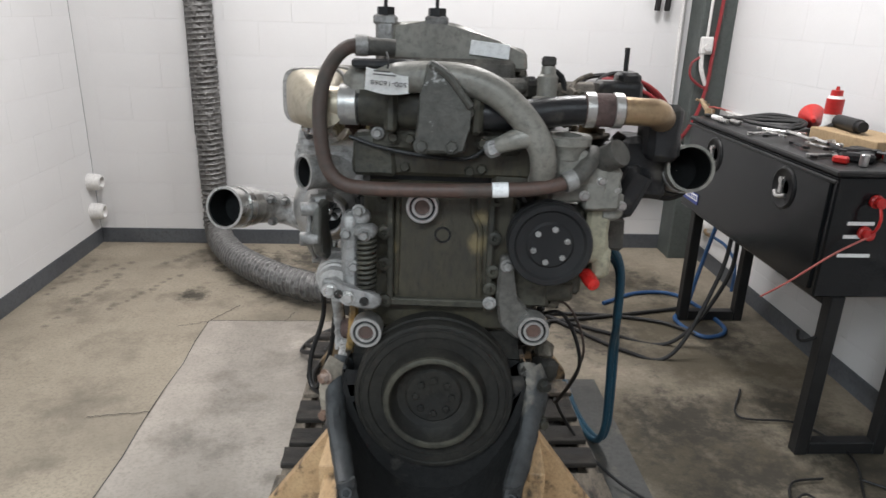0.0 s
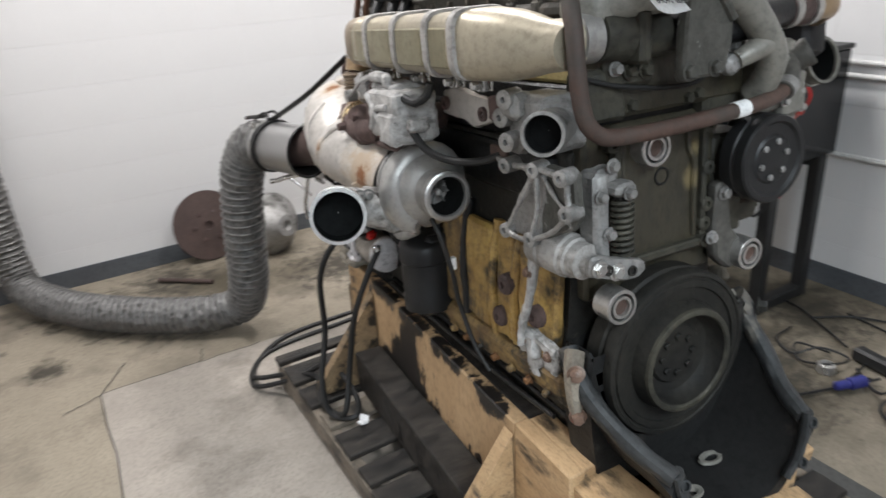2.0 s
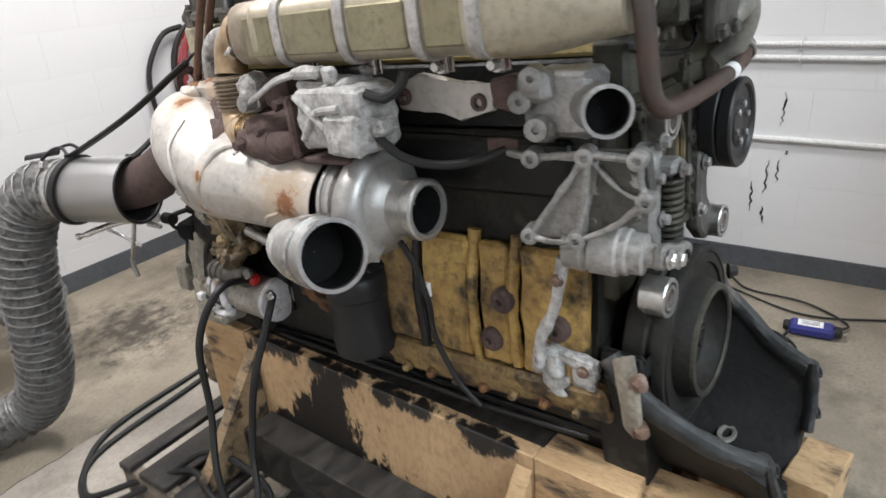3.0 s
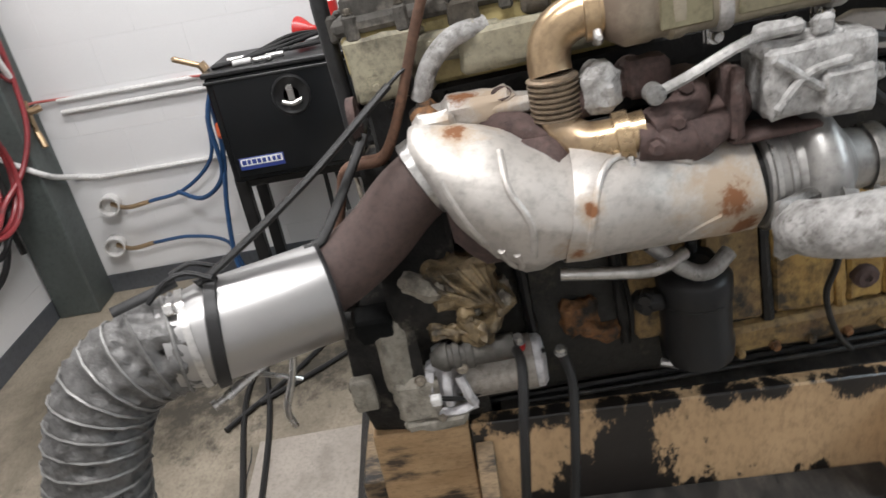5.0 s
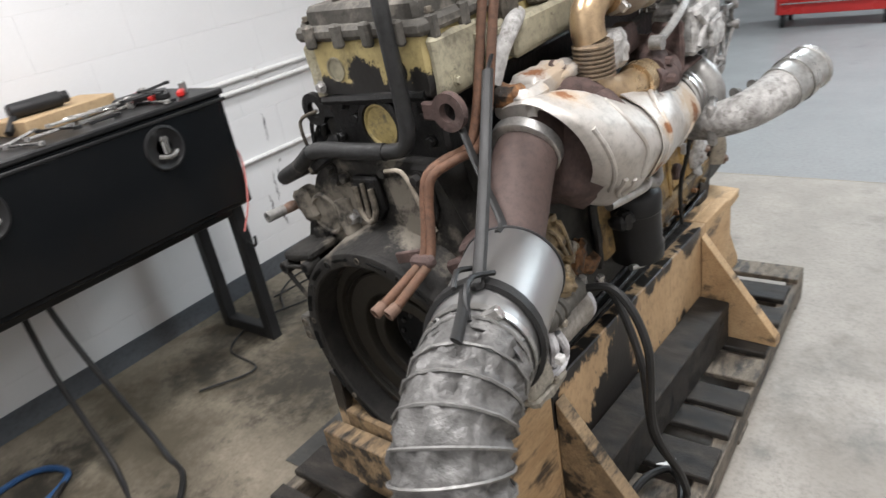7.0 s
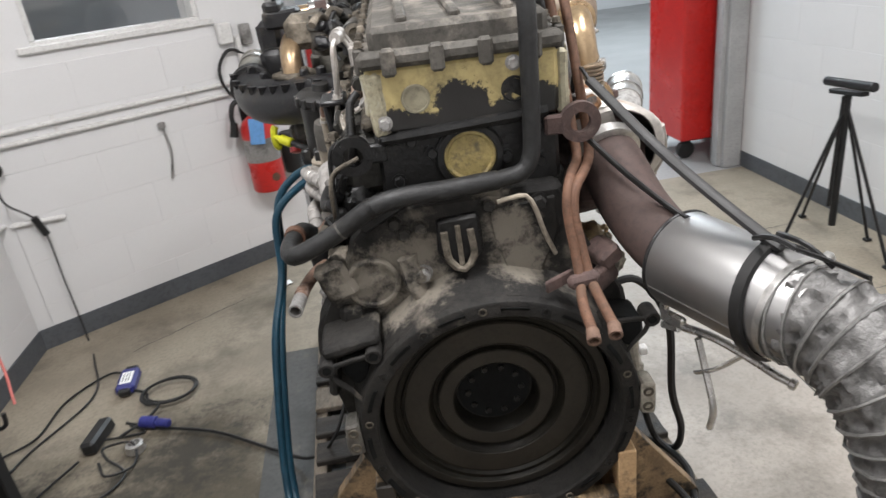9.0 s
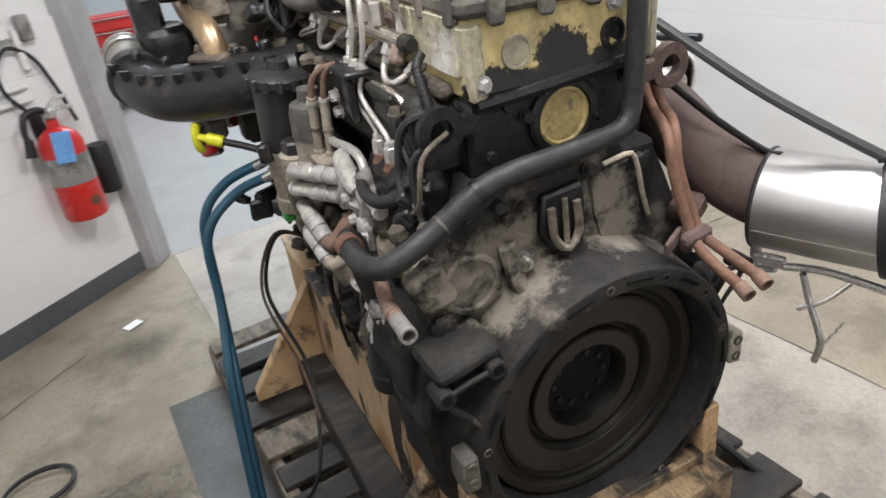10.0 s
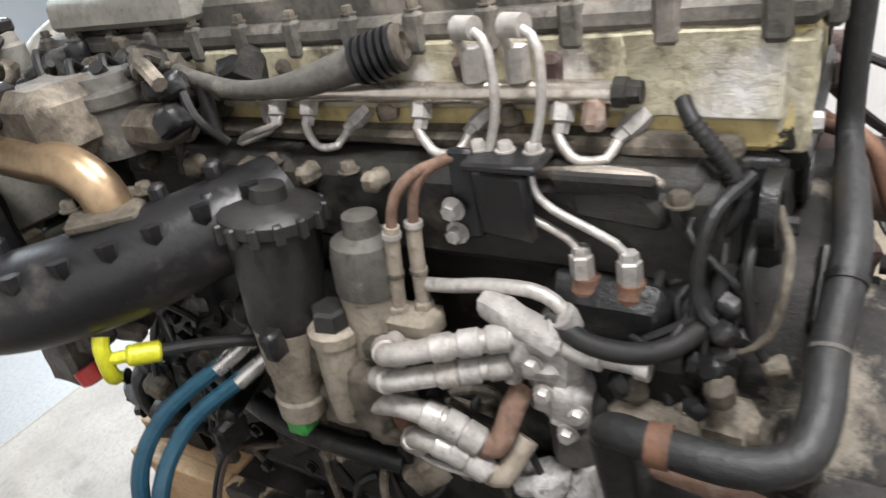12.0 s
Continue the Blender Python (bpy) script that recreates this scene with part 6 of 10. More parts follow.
# silver lever bracket over the turbo
bm = B()
plate(bm, [(0.418, 0.485), (0.42, 0.53), (0.37, 0.545), (0.30, 0.53), (0.246, 0.525), (0.215, 0.53), (0.218, 0.482), (0.27, 0.475), (0.29, 0.462), (0.31, 0.48), (0.36, 0.478)], -0.262, -0.244, "x", 0.004)
bmesh.ops.subdivide_edges(bm, edges=bm.edges[:], cuts=2, use_grid_fill=True)
rough_up(bm, 0.006, 20, 0)
lev = part("heat_shield_bracket", bm, SHIELD, eng, "crinkled pale aluminium bracket, reddened at one end")
bm = B()
plate(bm, [(0.222, 0.488), (0.222, 0.532), (0.18, 0.542), (0.15, 0.53), (0.15, 0.50), (0.175, 0.482)], -0.266, -0.240, "x", 0.005)
rough_up(bm, 0.003, 30, 2)
part("bracket_end", bm, MANIF, lev, "rusty red-brown bracket end")
for y, z in ((0.404, 0.505), (0.246, 0.497), (0.165, 0.513)):
    turned("bracket_hole", (-0.264, y, z), (-1, 0, 0), [(-0.006, 0.015), (0.004, 0.014), (0.004, 0.008), (-0.004, 0.007), (-0.004, 0.0)], MANIF, seg=14, parent=lev)
# right-hand tensioner arm, pulley and castings
bm = B()
plate(bm, [(0.135, 0.32), (0.165, 0.32), (0.17, 0.22), (0.20, 0.185), (0.235, 0.185), (0.235, 0.14), (0.18, 0.125), (0.14, 0.16), (0.13, 0.22)], 0.026, 0.056, "y", 0.006)
rough_up(bm, 0.002, 30, 1)
part("tensioner_arm", bm, EARM, eng, "grey worn tensioner arm")
bolts([(0.15, 0.024, 0.30), (0.115, 0.02, 0.215)], N, ALU, None, 0.011, 0.012)
pul = turned("fan_pulley", (0.232, 0.04, 0.36), N, [(0, 0.03), (0, 0.082), (0.004, 0.088), (0.03, 0.088), (0.034, 0.084), (0.038, 0.088), (0.058, 0.088), (0.062, 0.085), (0.062, 0.075), (0.056, 0.07), (0.054, 0.05), (0.058, 0.045), (0.058, 0.0)], SBLACK, "dull black pulley with bolts", 48)
for k in range(6):
    a = 2 * math.pi * k / 6 + 0.3
    bm = B()
    bolt(bm, (0.232 + 0.036 * math.cos(a), -0.018, 0.36 + 0.036 * math.sin(a)), N, 0.007, 0.006, False)
    part("bolt", bm, ALU, pul)
cast("pulley_bracket", [((0.20, 0.09, 0.30), (0.10, 0.06, 0.22)), ((0.29, 0.10, 0.32), (0.06, 0.05, 0.2)), ((0.24, 0.09, 0.23), (0.13, 0.05, 0.05))], FRONTI, "", 0.004, 25, 3)
cast("thermostat_housing", [((0.29, 0.08, 0.49), (0.12, 0.10, 0.10)), ((0.34, 0.07, 0.47), (0.08, 0.08, 0.09)), ((0.27, 0.05, 0.52), (0.07, 0.08, 0.07)), ((0.37, 0.09, 0.43), (0.05, 0.06, 0.06))], GREYD, "grimy grey thermostat housing", 0.005, 30, 3)
turned("housing_neck", (0.34, 0.05, 0.53), (0.35, -0.4, 0.3), [(-0.03, 0.03), (0.03, 0.028), (0.035, 0.03), (0.045, 0.028)], EARM, seg=20)
cast("side_casting", [((0.345, 0.10, 0.37), (0.05, 0.08, 0.14)), ((0.36, 0.09, 0.30), (0.04, 0.05, 0.07))], OCHRE, "dull cream casting behind the pulley", 0.004, 35, 3)
bolts([(0.37, 0.04, 0.47), (0.385, 0.045, 0.435), (0.30, 0.02, 0.46), (0.335, 0.03, 0.49)], N, STEEL, None, 0.008, 0.01)
turned("red_cap", (0.335, 0.06, 0.265), (0.3, -1, -0.3), [(-0.02, 0.015), (0.010, 0.016), (0.024, 0.014), (0.028, 0.0)], RED, "red plastic cap", 16)
# front support: a saddle under the damper with two feet
bm = B()
outer = [(0.206, 0.06), (0.210, -0.03), (0.206, -0.11), (0.200, -0.17), (0.195, -0.255), (0.10, -0.268), (-0.10, -0.268), (-0.195, -0.255), (-0.200, -0.17), (-0.206, -0.11), (-0.210, -0.03), (-0.206, 0.06), (-0.196, 0.06)]
inner = [(-0.192 * math.cos(radians(a)), -0.192 * math.sin(radians(a))) for a in range(0, 181, 15)]
plate(bm, outer + inner + [(0.196, 0.06)], 0.0, 0.085, "y", 0.008)
rough_up(bm, 0.003, 16, 1)
sup = part("front_support", bm, SUPM, eng, "dark grey cast front engine support")
for sx in (-1, 1):
    bm = B()
    sweep(bm, [(sx * 0.212, 0.06, 0.05), (sx * 0.224, 0.01, 0.0), (sx * 0.212, -0.05, -0.05), (sx * 0.188, -0.12, -0.095), (sx * 0.168, -0.185, -0.118)], lambda t: 0.027 - 0.003 * t, 12, flat=0.75)
    rough_up(bm, 0.003, 25, 0)
    part("support_leg", bm, ARMM, sup, "dark worn forged support arm")
    bm = B()
    sweep(bm, [(sx * 0.168, -0.186, -0.10), (sx * 0.160, -0.192, -0.14), (sx * 0.138, -0.198, -0.185), (sx * 0.105, -0.20, -0.222)], lambda t: 0.021 - 0.005 * t, 10, flat=0.55)
    rough_up(bm, 0.002, 30, 0)
    part("support_end", bm, ARMM, sup, "worn flat end face of the support")
    for e in ((sx * 0.165, -0.203, -0.118), (sx * 0.134, -0.212, -0.192)):
        turned("support_eye", e, (0, -1, 0.35), [(-0.004, 0.012), (0.003, 0.0115), (0.003, 0.0075), (-0.006, 0.007), (-0.006, 0.0)], ARMM, seg=16, parent=sup)
    tube("leg_knuckle", [(sx * 0.216, 0.035, 0.055), (sx * 0.232, 0.02, 0.025), (sx * 0.236, 0.012, -0.02), (sx * 0.230, 0.012, -0.065)], lambda t: 0.033 - 0.008 * t, BEIGED if sx < 0 else ARMM, "worn strap bolted to the block", 14, 0.6, sup)
    bolts([(sx * 0.242, -0.002, 0.034), (sx * 0.242, -0.004, -0.058)], (sx * 0.6, -1, 0), DRAIN if sx < 0 else FRONTI, sup, 0.013, 0.018)
bm = B()
rows = []
for k in range(11):
    y = 0.06 - 0.25 * k / 10
    hx, ez, bz = 0.226 - (0.06 - y) * 0.2, 0.045 - (0.06 - y) * 0.66, -0.235 - (0.06 - y) * 0.14
    inside, outside = [], []
    for m in range(21):
        w = -1 + m / 10
        z = ez + (bz - ez) * (1 - abs(w) ** 2.6)
        inside.append(Vector((hx * w, y, z)))
        outside.append(Vector((hx * w * 1.06, y - 0.004, z - 0.018)))
    rows.append(inside + outside[::-1])
rings(bm, rows)
rough_up(bm, 0.004, 14, 0)
part("support_trough", bm, SUPM, sup, "dark grey cast trough below the damper")
for x, y in ((-0.055, -0.115), (0.05, -0.066)):
    bm = B()
    z = -0.230 - 0.14 * (0.06 - y)
    for m in range(20):
        a = 2 * math.pi * m / 20
        b = 2 * math.pi * (m + 1) / 20
        ring = [Vector((x + (w * 1.6) * math.cos(q), y + w * math.sin(q), z + h)) for q in (a, b) for w, h in ((0.019, 0.006), (0.017, 0.012), (0.011, 0.011), (0.009, 0.002))]
        v = [bm.verts.new(q) for q in ring]
        for j in range(3):
            bm.faces.new((v[j], v[j + 1], v[j + 5], v[j + 4]))
    bmesh.ops.remove_doubles(bm, verts=bm.verts, dist=0.0002)
    part("slot_rim", bm, GREYD, sup, "worn pale rim of an oval slot")

# -- pipes over the front
red = tube("red_brown_pipe", [(-0.168, 0.045, 0.745), (-0.19, 0.038, 0.742), (-0.212, 0.026, 0.724), (-0.230, 0.006, 0.69), (-0.239, -0.014, 0.645), (-0.240, -0.021, 0.59), (-0.234, -0.022, 0.535), (-0.222, -0.022, 0.50), (-0.198, -0.024, 0.478), (-0.16, -0.025, 0.470), (-0.05, -0.025, 0.468), (0.10, -0.025, 0.473), (0.20, -0.02, 0.480), (0.255, -0.012, 0.492), (0.285, 0.0, 0.508)], 0.0147, REDP, "red-brown painted coolant pipe across the front", 14)
tube("pipe_hose", [(-0.178, 0.042, 0.745), (-0.145, 0.05, 0.744), (-0.10, 0.06, 0.742)], 0.0175, EARM, "dusty grey hose at the end of the pipe", 14, parent=red)
turned("pipe_band", (0.122, -0.0245, 0.4745), (1, 0.02, 0.06), [(-0.016, 0.0156), (0.016, 0.0156)], PAPER, "white paper band", 18, red)
for x, y, z, d in ((0.262, -0.010, 0.495, (1, 0.3, 0.4)), (-0.166, 0.0455, 0.745, (1, 0.2, 0))):
    turned("hose_clamp", (x, y, z), d, [(-0.012, 0.021), (0.012, 0.021)], ALU, seg=18, parent=red)
tube("rubber_elbow", [(0.25, -0.013, 0.490), (0.28, -0.003, 0.504), (0.305, 0.02, 0.53), (0.315, 0.05, 0.545)], 0.0185, EARM, seg=14)
turned("neck_flange", (0.258, 0.04, 0.565), (0, -0.05, 1), [(-0.03, 0.036), (-0.01, 0.040), (0, 0.050), (0.014, 0.051), (0.017, 0.047), (0.017, 0.030), (0.008, 0.027)], GREYD, "round grey flange under the duct", 30)
tube("air_transfer_duct", [(-0.17, 0.06, 0.672), (-0.10, 0.0, 0.685), (-0.02, -0.02, 0.69), (0.05, -0.022, 0.686), (0.11, -0.025, 0.662), (0.165, -0.025, 0.612), (0.198, -0.024, 0.562), (0.208, -0.005, 0.515), (0.206, 0.02, 0.485)], lambda t: 0.032 - 0.006 * t, GREYD, "grey painted curved air duct", 20)
cast("duct_casting", [((-0.13, 0.05, 0.67), (0.14, 0.09, 0.075))], GREYD, "", 0.003, 20, 3, 0.02)
tube("duct_branch", [(0.188, -0.025, 0.588), (0.15, -0.028, 0.578), (0.112, -0.02, 0.562)], lambda t: 0.026 - 0.010 * t, GREYD, "cast branch of the duct", 14)
cast("duct_lug", [((0.104, -0.012, 0.556), (0.034, 0.03, 0.034), (0, -20, 0))], ALU, "", 0.002, 30, 2)
bm = B()
plate(bm, [(-0.052, 0.548), (0.048, 0.548), (0.05, 0.60), (0.064, 0.628), (0.058, 0.645), (0.012, 0.70), (-0.014, 0.722), (-0.030, 0.718), (-0.040, 0.66)], -0.055, -0.03, "y", 0.006)
rough_up(bm, 0.003, 35, 2)
brk = part("front_bracket", bm, MOTTLE, eng, "mottled grey triangular bracket plate with two large bolts")
tube("bracket_edge", [(-0.022, -0.056, 0.716), (0.012, -0.056, 0.694), (0.057, -0.056, 0.638)], 0.008, MOTTLE, seg=8, parent=brk)
bolts([(-0.036, -0.054, 0.562), (0.022, -0.054, 0.563)], N, MOTTLE, brk, 0.012, 0.012)
cast("black_cap_strip", [((-0.115, 0.01, 0.712), (0.125, 0.05, 0.018))], PLAST, "", 0.001, 30, 1, 0.005)
tube("cross_pipe", [(-0.18, 0.03, 0.63), (-0.12, 0.028, 0.628), (-0.02, 0.02, 0.624), (0.06, 0.015, 0.62), (0.16, 0.018, 0.62), (0.24, 0.026, 0.63), (0.30, 0.03, 0.634)], lambda t: 0.036 - 0.007 * t, PLAST, "black cross pipe", 18)
turned("pipe_jacket", (-0.165, 0.03, 0.63), (1, -0.06, -0.03), [(0, 0.036), (0.002, 0.041), (0.045, 0.042), (0.05, 0.045), (0.062, 0.045), (0.066, 0.042), (0.13, 0.041), (0.132, 0.036)], FRONTI, "dusty brown-grey jacket on the cross pipe", 28, None, False)
for x in (-0.10, 0.068):
    cast("pipe_saddle", [((x, 0.018, 0.625), (0.026, 0.090, 0.090))], FRONTI, "", 0.003, 40, 2)
turned("silicone_coupler", (0.285, 0.03, 0.634), (1, 0.05, 0), [(0, 0.030), (0.004, 0.0335), (0.075, 0.0335), (0.08, 0.031)], MANIF, "brown silicone coupler", 24)
for x in (0.296, 0.352):
    turned("hose_clamp", (x, 0.031, 0.634), (1, 0.05, 0), [(-0.009, 0.0355), (0.009, 0.0355)], STEEL, seg=26)
tube("yellowed_elbow", [(0.365, 0.034, 0.634), (0.41, 0.038, 0.632), (0.44, 0.052, 0.63), (0.462, 0.09, 0.615)], 0.028, GOLD, "yellowed shiny metal elbow", 18)
cast("throttle_housing", [((0.475, 0.15, 0.585), (0.07, 0.13, 0.12)), ((0.45, 0.20, 0.50), (0.11, 0.12, 0.14)), ((0.42, 0.13, 0.45), (0.06, 0.05, 0.12), (0, 25, 0))], PLAST, "black throttle housing", 0.004, 26, 3, 0.014)
bm = B()
pipe_end(bm, (0.545, 0.27, 0.475), (0.545, 0.115, 0.51), 0.050, 0.004, 0.10, 36)
mouth = part("intake_mouth", bm, GREYD, eng, "open round intake pipe with a steel rim")
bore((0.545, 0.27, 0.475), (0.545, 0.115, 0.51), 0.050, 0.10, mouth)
turned("intake_band", (0.545, 0.15, 0.502), (0, -1, 0.2), [(-0.008, 0.0515), (-0.008, 0.054), (0.008, 0.054), (0.008, 0.0515)], STEEL, seg=36, cap=False)
# sensor at the top right and slim rod
turned("sensor_canister", (0.215, 0.08, 0.64), (0, 0, 1), [(0, 0.028), (0.012, 0.03), (0.016, 0.021), (0.055, 0.021), (0.06, 0.016), (0.075, 0.014), (0.08, 0.008)], GREYD, "grey-blue sensor canister", 20)
cast("sensor_cap", [((0.215, 0.08, 0.725), (0.028, 0.028, 0.02))], PLAST, "", 0.001, 30, 1, 0.004)
tube("sensor_lead", [(0.22, 0.085, 0.71), (0.245, 0.09, 0.695), (0.252, 0.095, 0.66), (0.24, 0.1, 0.63), (0.2, 0.1, 0.62)], 0.006, RUBBER, seg=8)
for k in range(7):
    x = 0.13 + 0.02 * (k % 4)
    cast("fuel_connector", [((x, 0.12 + 0.03 * k, 0.665), (0.025, 0.03, 0.05), (0, 0, 15 * k))], PLAST if k % 2 else DUSTY, "", 0.003, 50, 2, 0.005)
cast("control_box", [((0.41, 0.30, 0.66), (0.10, 0.09, 0.05)), ((0.43, 0.30, 0.69), (0.05, 0.08, 0.03))], PLAST, "", 0.003, 30, 2)
tube("slim_rod", [(0.425, 0.30, 0.66), (0.425, 0.30, 0.76)], 0.006, SBLACK, seg=8)

# -- cooler along the exhaust side
CXO, CZO = -0.298, 0.634
bm = B()
rows = []
for y, w, h, e in ((0.765, 0.02, 0.02, 2), (0.76, 0.085, 0.085, 2.4), (0.735, 0.118, 0.115, 3), (0.70, 0.118, 0.115, 3), (0.695, 0.112, 0.11, 3), (0.675, 0.112, 0.11, 3), (0.67, 0.122, 0.12, 3.5), (0.655, 0.122, 0.12, 3.5), (0.65, 0.114, 0.112, 4), (0.20, 0.114, 0.112, 4),
                   (0.195, 0.124, 0.122, 4), (0.165, 0.124, 0.122, 4), (0.14, 0.122, 0.12, 3), (0.11, 0.12, 0.118, 2.6), (0.075, 0.105, 0.105, 2.3), (0.04, 0.085, 0.085, 2), (0.01, 0.075, 0.075, 2), (0.0, 0.072, 0.072, 2)):
    t = max(0.0, (0.21 - y) / 0.21)
    cx, cz = CXO + 0.065 * t ** 1.3, CZO - 0.012 * t
    row = []
    for k in range(28):
        a = 2 * math.pi * k / 28
        c, s = math.cos(a), math.sin(a)
        q = (abs(c) ** e + abs(s) ** e) ** (-1 / e)
        row.append(Vector((cx + w / 2 * q * c, y, cz + h / 2 * q * s)))
    rows.append(row)
rings(bm, rows)
cooler = part("gas_cooler", bm, COOLER, eng, "long stainless gas cooler, tinted golden by heat", 50)
bm = B()
sweep(bm, [(-0.25, 0.05, 0.630), (-0.232, 0.036, 0.630), (-0.205, 0.03, 0.630), (-0.175, 0.03, 0.630)], 0.036, 20)
part("cooler_neck", bm, COOLER, cooler)
turned("coupling_ring", (-0.207, 0.031, 0.630), (1, -0.03, 0), [(0, 0.037), (0.002, 0.041), (0.036, 0.041), (0.038, 0.037)], COMPM, "pale metal coupling ring", 30)
for y in (0.597, 0.437, 0.282, 0.177):
    bm = B()
    rows = []
    for dy, o in ((-0.010, 0.056), (-0.010, 0.061), (-0.006, 0.0625), (0.006, 0.0625), (0.010, 0.061), (0.010, 0.056)):
        rows.append([Vector((CXO + math.copysign(o * abs(math.cos(a)) ** 0.5, math.cos(a)), y + dy, CZO + math.copysign(o * abs(math.sin(a)) ** 0.5, math.sin(a)))) for a in [2 * math.pi * (k + 0.5) / 36 for k in range(36)]])
    rings(bm, rows)
    s = part("cooler_strap", bm, PALEA, cooler, "pale metal strap round the cooler")
    bm = B()
    box(bm, (CXO + 0.0, y, CZO - 0.07), (0.012, 0.022, 0.03), bevel=0.003)
    box(bm, (CXO + 0.014, y, CZO - 0.07), (0.006, 0.022, 0.03), bevel=0.002)
    bolt(bm, (CXO - 0.008, y, CZO - 0.072), (-1, 0, 0), 0.009, 0.016)
    part("strap_bolt", bm, CHROME, s)
for y0, y1 in ((0.615, 0.69), (0.455, 0.58), (0.30, 0.42), (0.195, 0.265)):
    for sx in (-1, 1):
        bm = B()
        box(bm, (CXO + sx * 0.055, (y0 + y1) / 2, CZO - 0.004), (0.009, y1 - y0, 0.070), bevel=0.003)
        part("pressed_panel", bm, OLIVEM, cooler, "olive-tinted pressed cooler panel")
# golden elbow, bellows and clamps from the cooler to the manifold
tube("hot_gas_elbow", [(-0.30, 0.75, 0.635), (-0.292, 0.80, 0.632), (-0.288, 0.835, 0.61), (-0.29, 0.845, 0.575), (-0.295, 0.845, 0.555)], 0.034, GOLD, "heat-tinted steel elbow", 22)
prof = [(-0.065, 0.034)]
for k in range(8):
    z = -0.058 + k * 0.0085
    prof += [(z, 0.035), (z + 0.002, 0.041), (z + 0.005, 0.041), (z + 0.007, 0.035)]
prof.append((0.012, 0.034))
turned("bellows", (-0.297, 0.845, 0.545), (0, 0, 1), prof, BELLOW, "ringed steel bellows", 28)
tube("hot_gas_elbow", [(-0.298, 0.845, 0.49), (-0.305, 0.84, 0.465), (-0.322, 0.815, 0.445), (-0.34, 0.775, 0.445), (-0.35, 0.72, 0.452)], 0.034, GOLD, "heat-tinted steel elbow", 22)
for c, d in (((-0.297, 0.775, 0.634), (0.1, 1, 0)), ((-0.344, 0.755, 0.447), (0.1, 1, -0.1))):
    t = turned("band_clamp", c, d, [(-0.012, 0.036), (-0.011, 0.042), (0.011, 0.042), (0.012, 0.036)], GOLD, "tinted steel band clamp", 28)
    bm = B()
    box(bm, (c[0] - 0.035, c[1], c[2] - 0.03), (0.02, 0.012, 0.022), (0, 40, 0), 0.003)
    cyl(bm, (c[0] - 0.05, c[1], c[2] - 0.03), (c[0] - 0.005, c[1], c[2] - 0.045), 0.004, seg=8)
    part("clamp_bolt", bm, STEEL, t)
# exhaust manifold: brown runners and flanges
for pts, r in (([(-0.20, 0.62, 0.475), (-0.27, 0.63, 0.485), (-0.33, 0.65, 0.47), (-0.355, 0.72, 0.455)], 0.030), ([(-0.20, 0.55, 0.455), (-0.28, 0.56, 0.46), (-0.33, 0.60, 0.44), (-0.36, 0.66, 0.43), (-0.36, 0.74, 0.44)], 0.031), ([(-0.19, 0.70, 0.51), (-0.25, 0.72, 0.515), (-0.29, 0.76, 0.51), (-0.29, 0.82, 0.50)], 0.026), ([(-0.18, 0.95, 0.49), (-0.25, 0.95, 0.49), (-0.29, 0.90, 0.47), (-0.31, 0.82, 0.44)], 0.03), ([(-0.36, 0.64, 0.435), (-0.34, 0.70, 0.40), (-0.32, 0.75, 0.36)], 0.034)):
    bm = B()
    sweep(bm, pts, r, 16)
    rough_up(bm, 0.004, 35, 0)
    part("manifold_runner", bm, MANIF, eng, "rust-brown cast exhaust runner", 50)
cast("manifold_flange", [((-0.34, 0.59, 0.47), (0.07, 0.02, 0.11)), ((-0.285, 0.70, 0.52), (0.05, 0.07, 0.06)), ((-0.33, 0.53, 0.41), (0.07, 0.14, 0.012))], MANIF, "", 0.004, 40, 3)
cast("clamp_collar", [((-0.30, 0.775, 0.52), (0.06, 0.06, 0.075))], CRUST, "corroded pale clamp collar", 0.006, 45, 4, 0.015)
bolts([(-0.365, 0.68, 0.465), (-0.39, 0.72, 0.44), (-0.33, 0.655, 0.505)], (-1, 0, 0), MANIF, None, 0.011, 0.02)
# corroded valve box with its lever
valve = cast("gas_valve", [((-0.335, 0.475, 0.49), (0.10, 0.155, 0.105))], CRUST, "pale corroded aluminium valve box", 0.007, 42, 5, 0.008)
for nm, c, d in (("valve_boss", (-0.345, 0.44, 0.465), (0.10, 0.08, 0.07)), ("valve_lid", (-0.33, 0.50, 0.54), (0.08, 0.12, 0.025)), ("valve_port", (-0.34, 0.39, 0.475), (0.05, 0.03, 0.03))):
    cast(nm, [(c, d)], CRUST, "", 0.006, 42, 4, 0.008, valve)
for pts in ([(-0.386, 0.54, 0.455), (-0.388, 0.50, 0.50), (-0.386, 0.44, 0.51)], [(-0.386, 0.42, 0.45), (-0.389, 0.47, 0.47), (-0.387, 0.545, 0.53)]):
    tube("valve_rib", pts, 0.007, CRUST, seg=8, parent=valve)
bm = B()
sweep(bm, [(-0.37, 0.555, 0.565), (-0.378, 0.60, 0.555), (-0.375, 0.66, 0.53), (-0.37, 0.70, 0.515)], 0.009, 8, flat=0.5)
part("valve_lever", bm, ALU, eng, "slim pale lever rod")
turned("lever_eye", (-0.365, 0.71, 0.513), (-1, 0, 0), [(-0.01, 0.015), (0.016, 0.015), (0.018, 0.009), (0.018, 0.0)], ALU, seg=16)
cast("lever_mount", [((-0.36, 0.53, 0.565), (0.03, 0.07, 0.02)), ((-0.365, 0.47, 0.56), (0.02, 0.03, 0.03))], CRUST, "", 0.004, 40, 3)
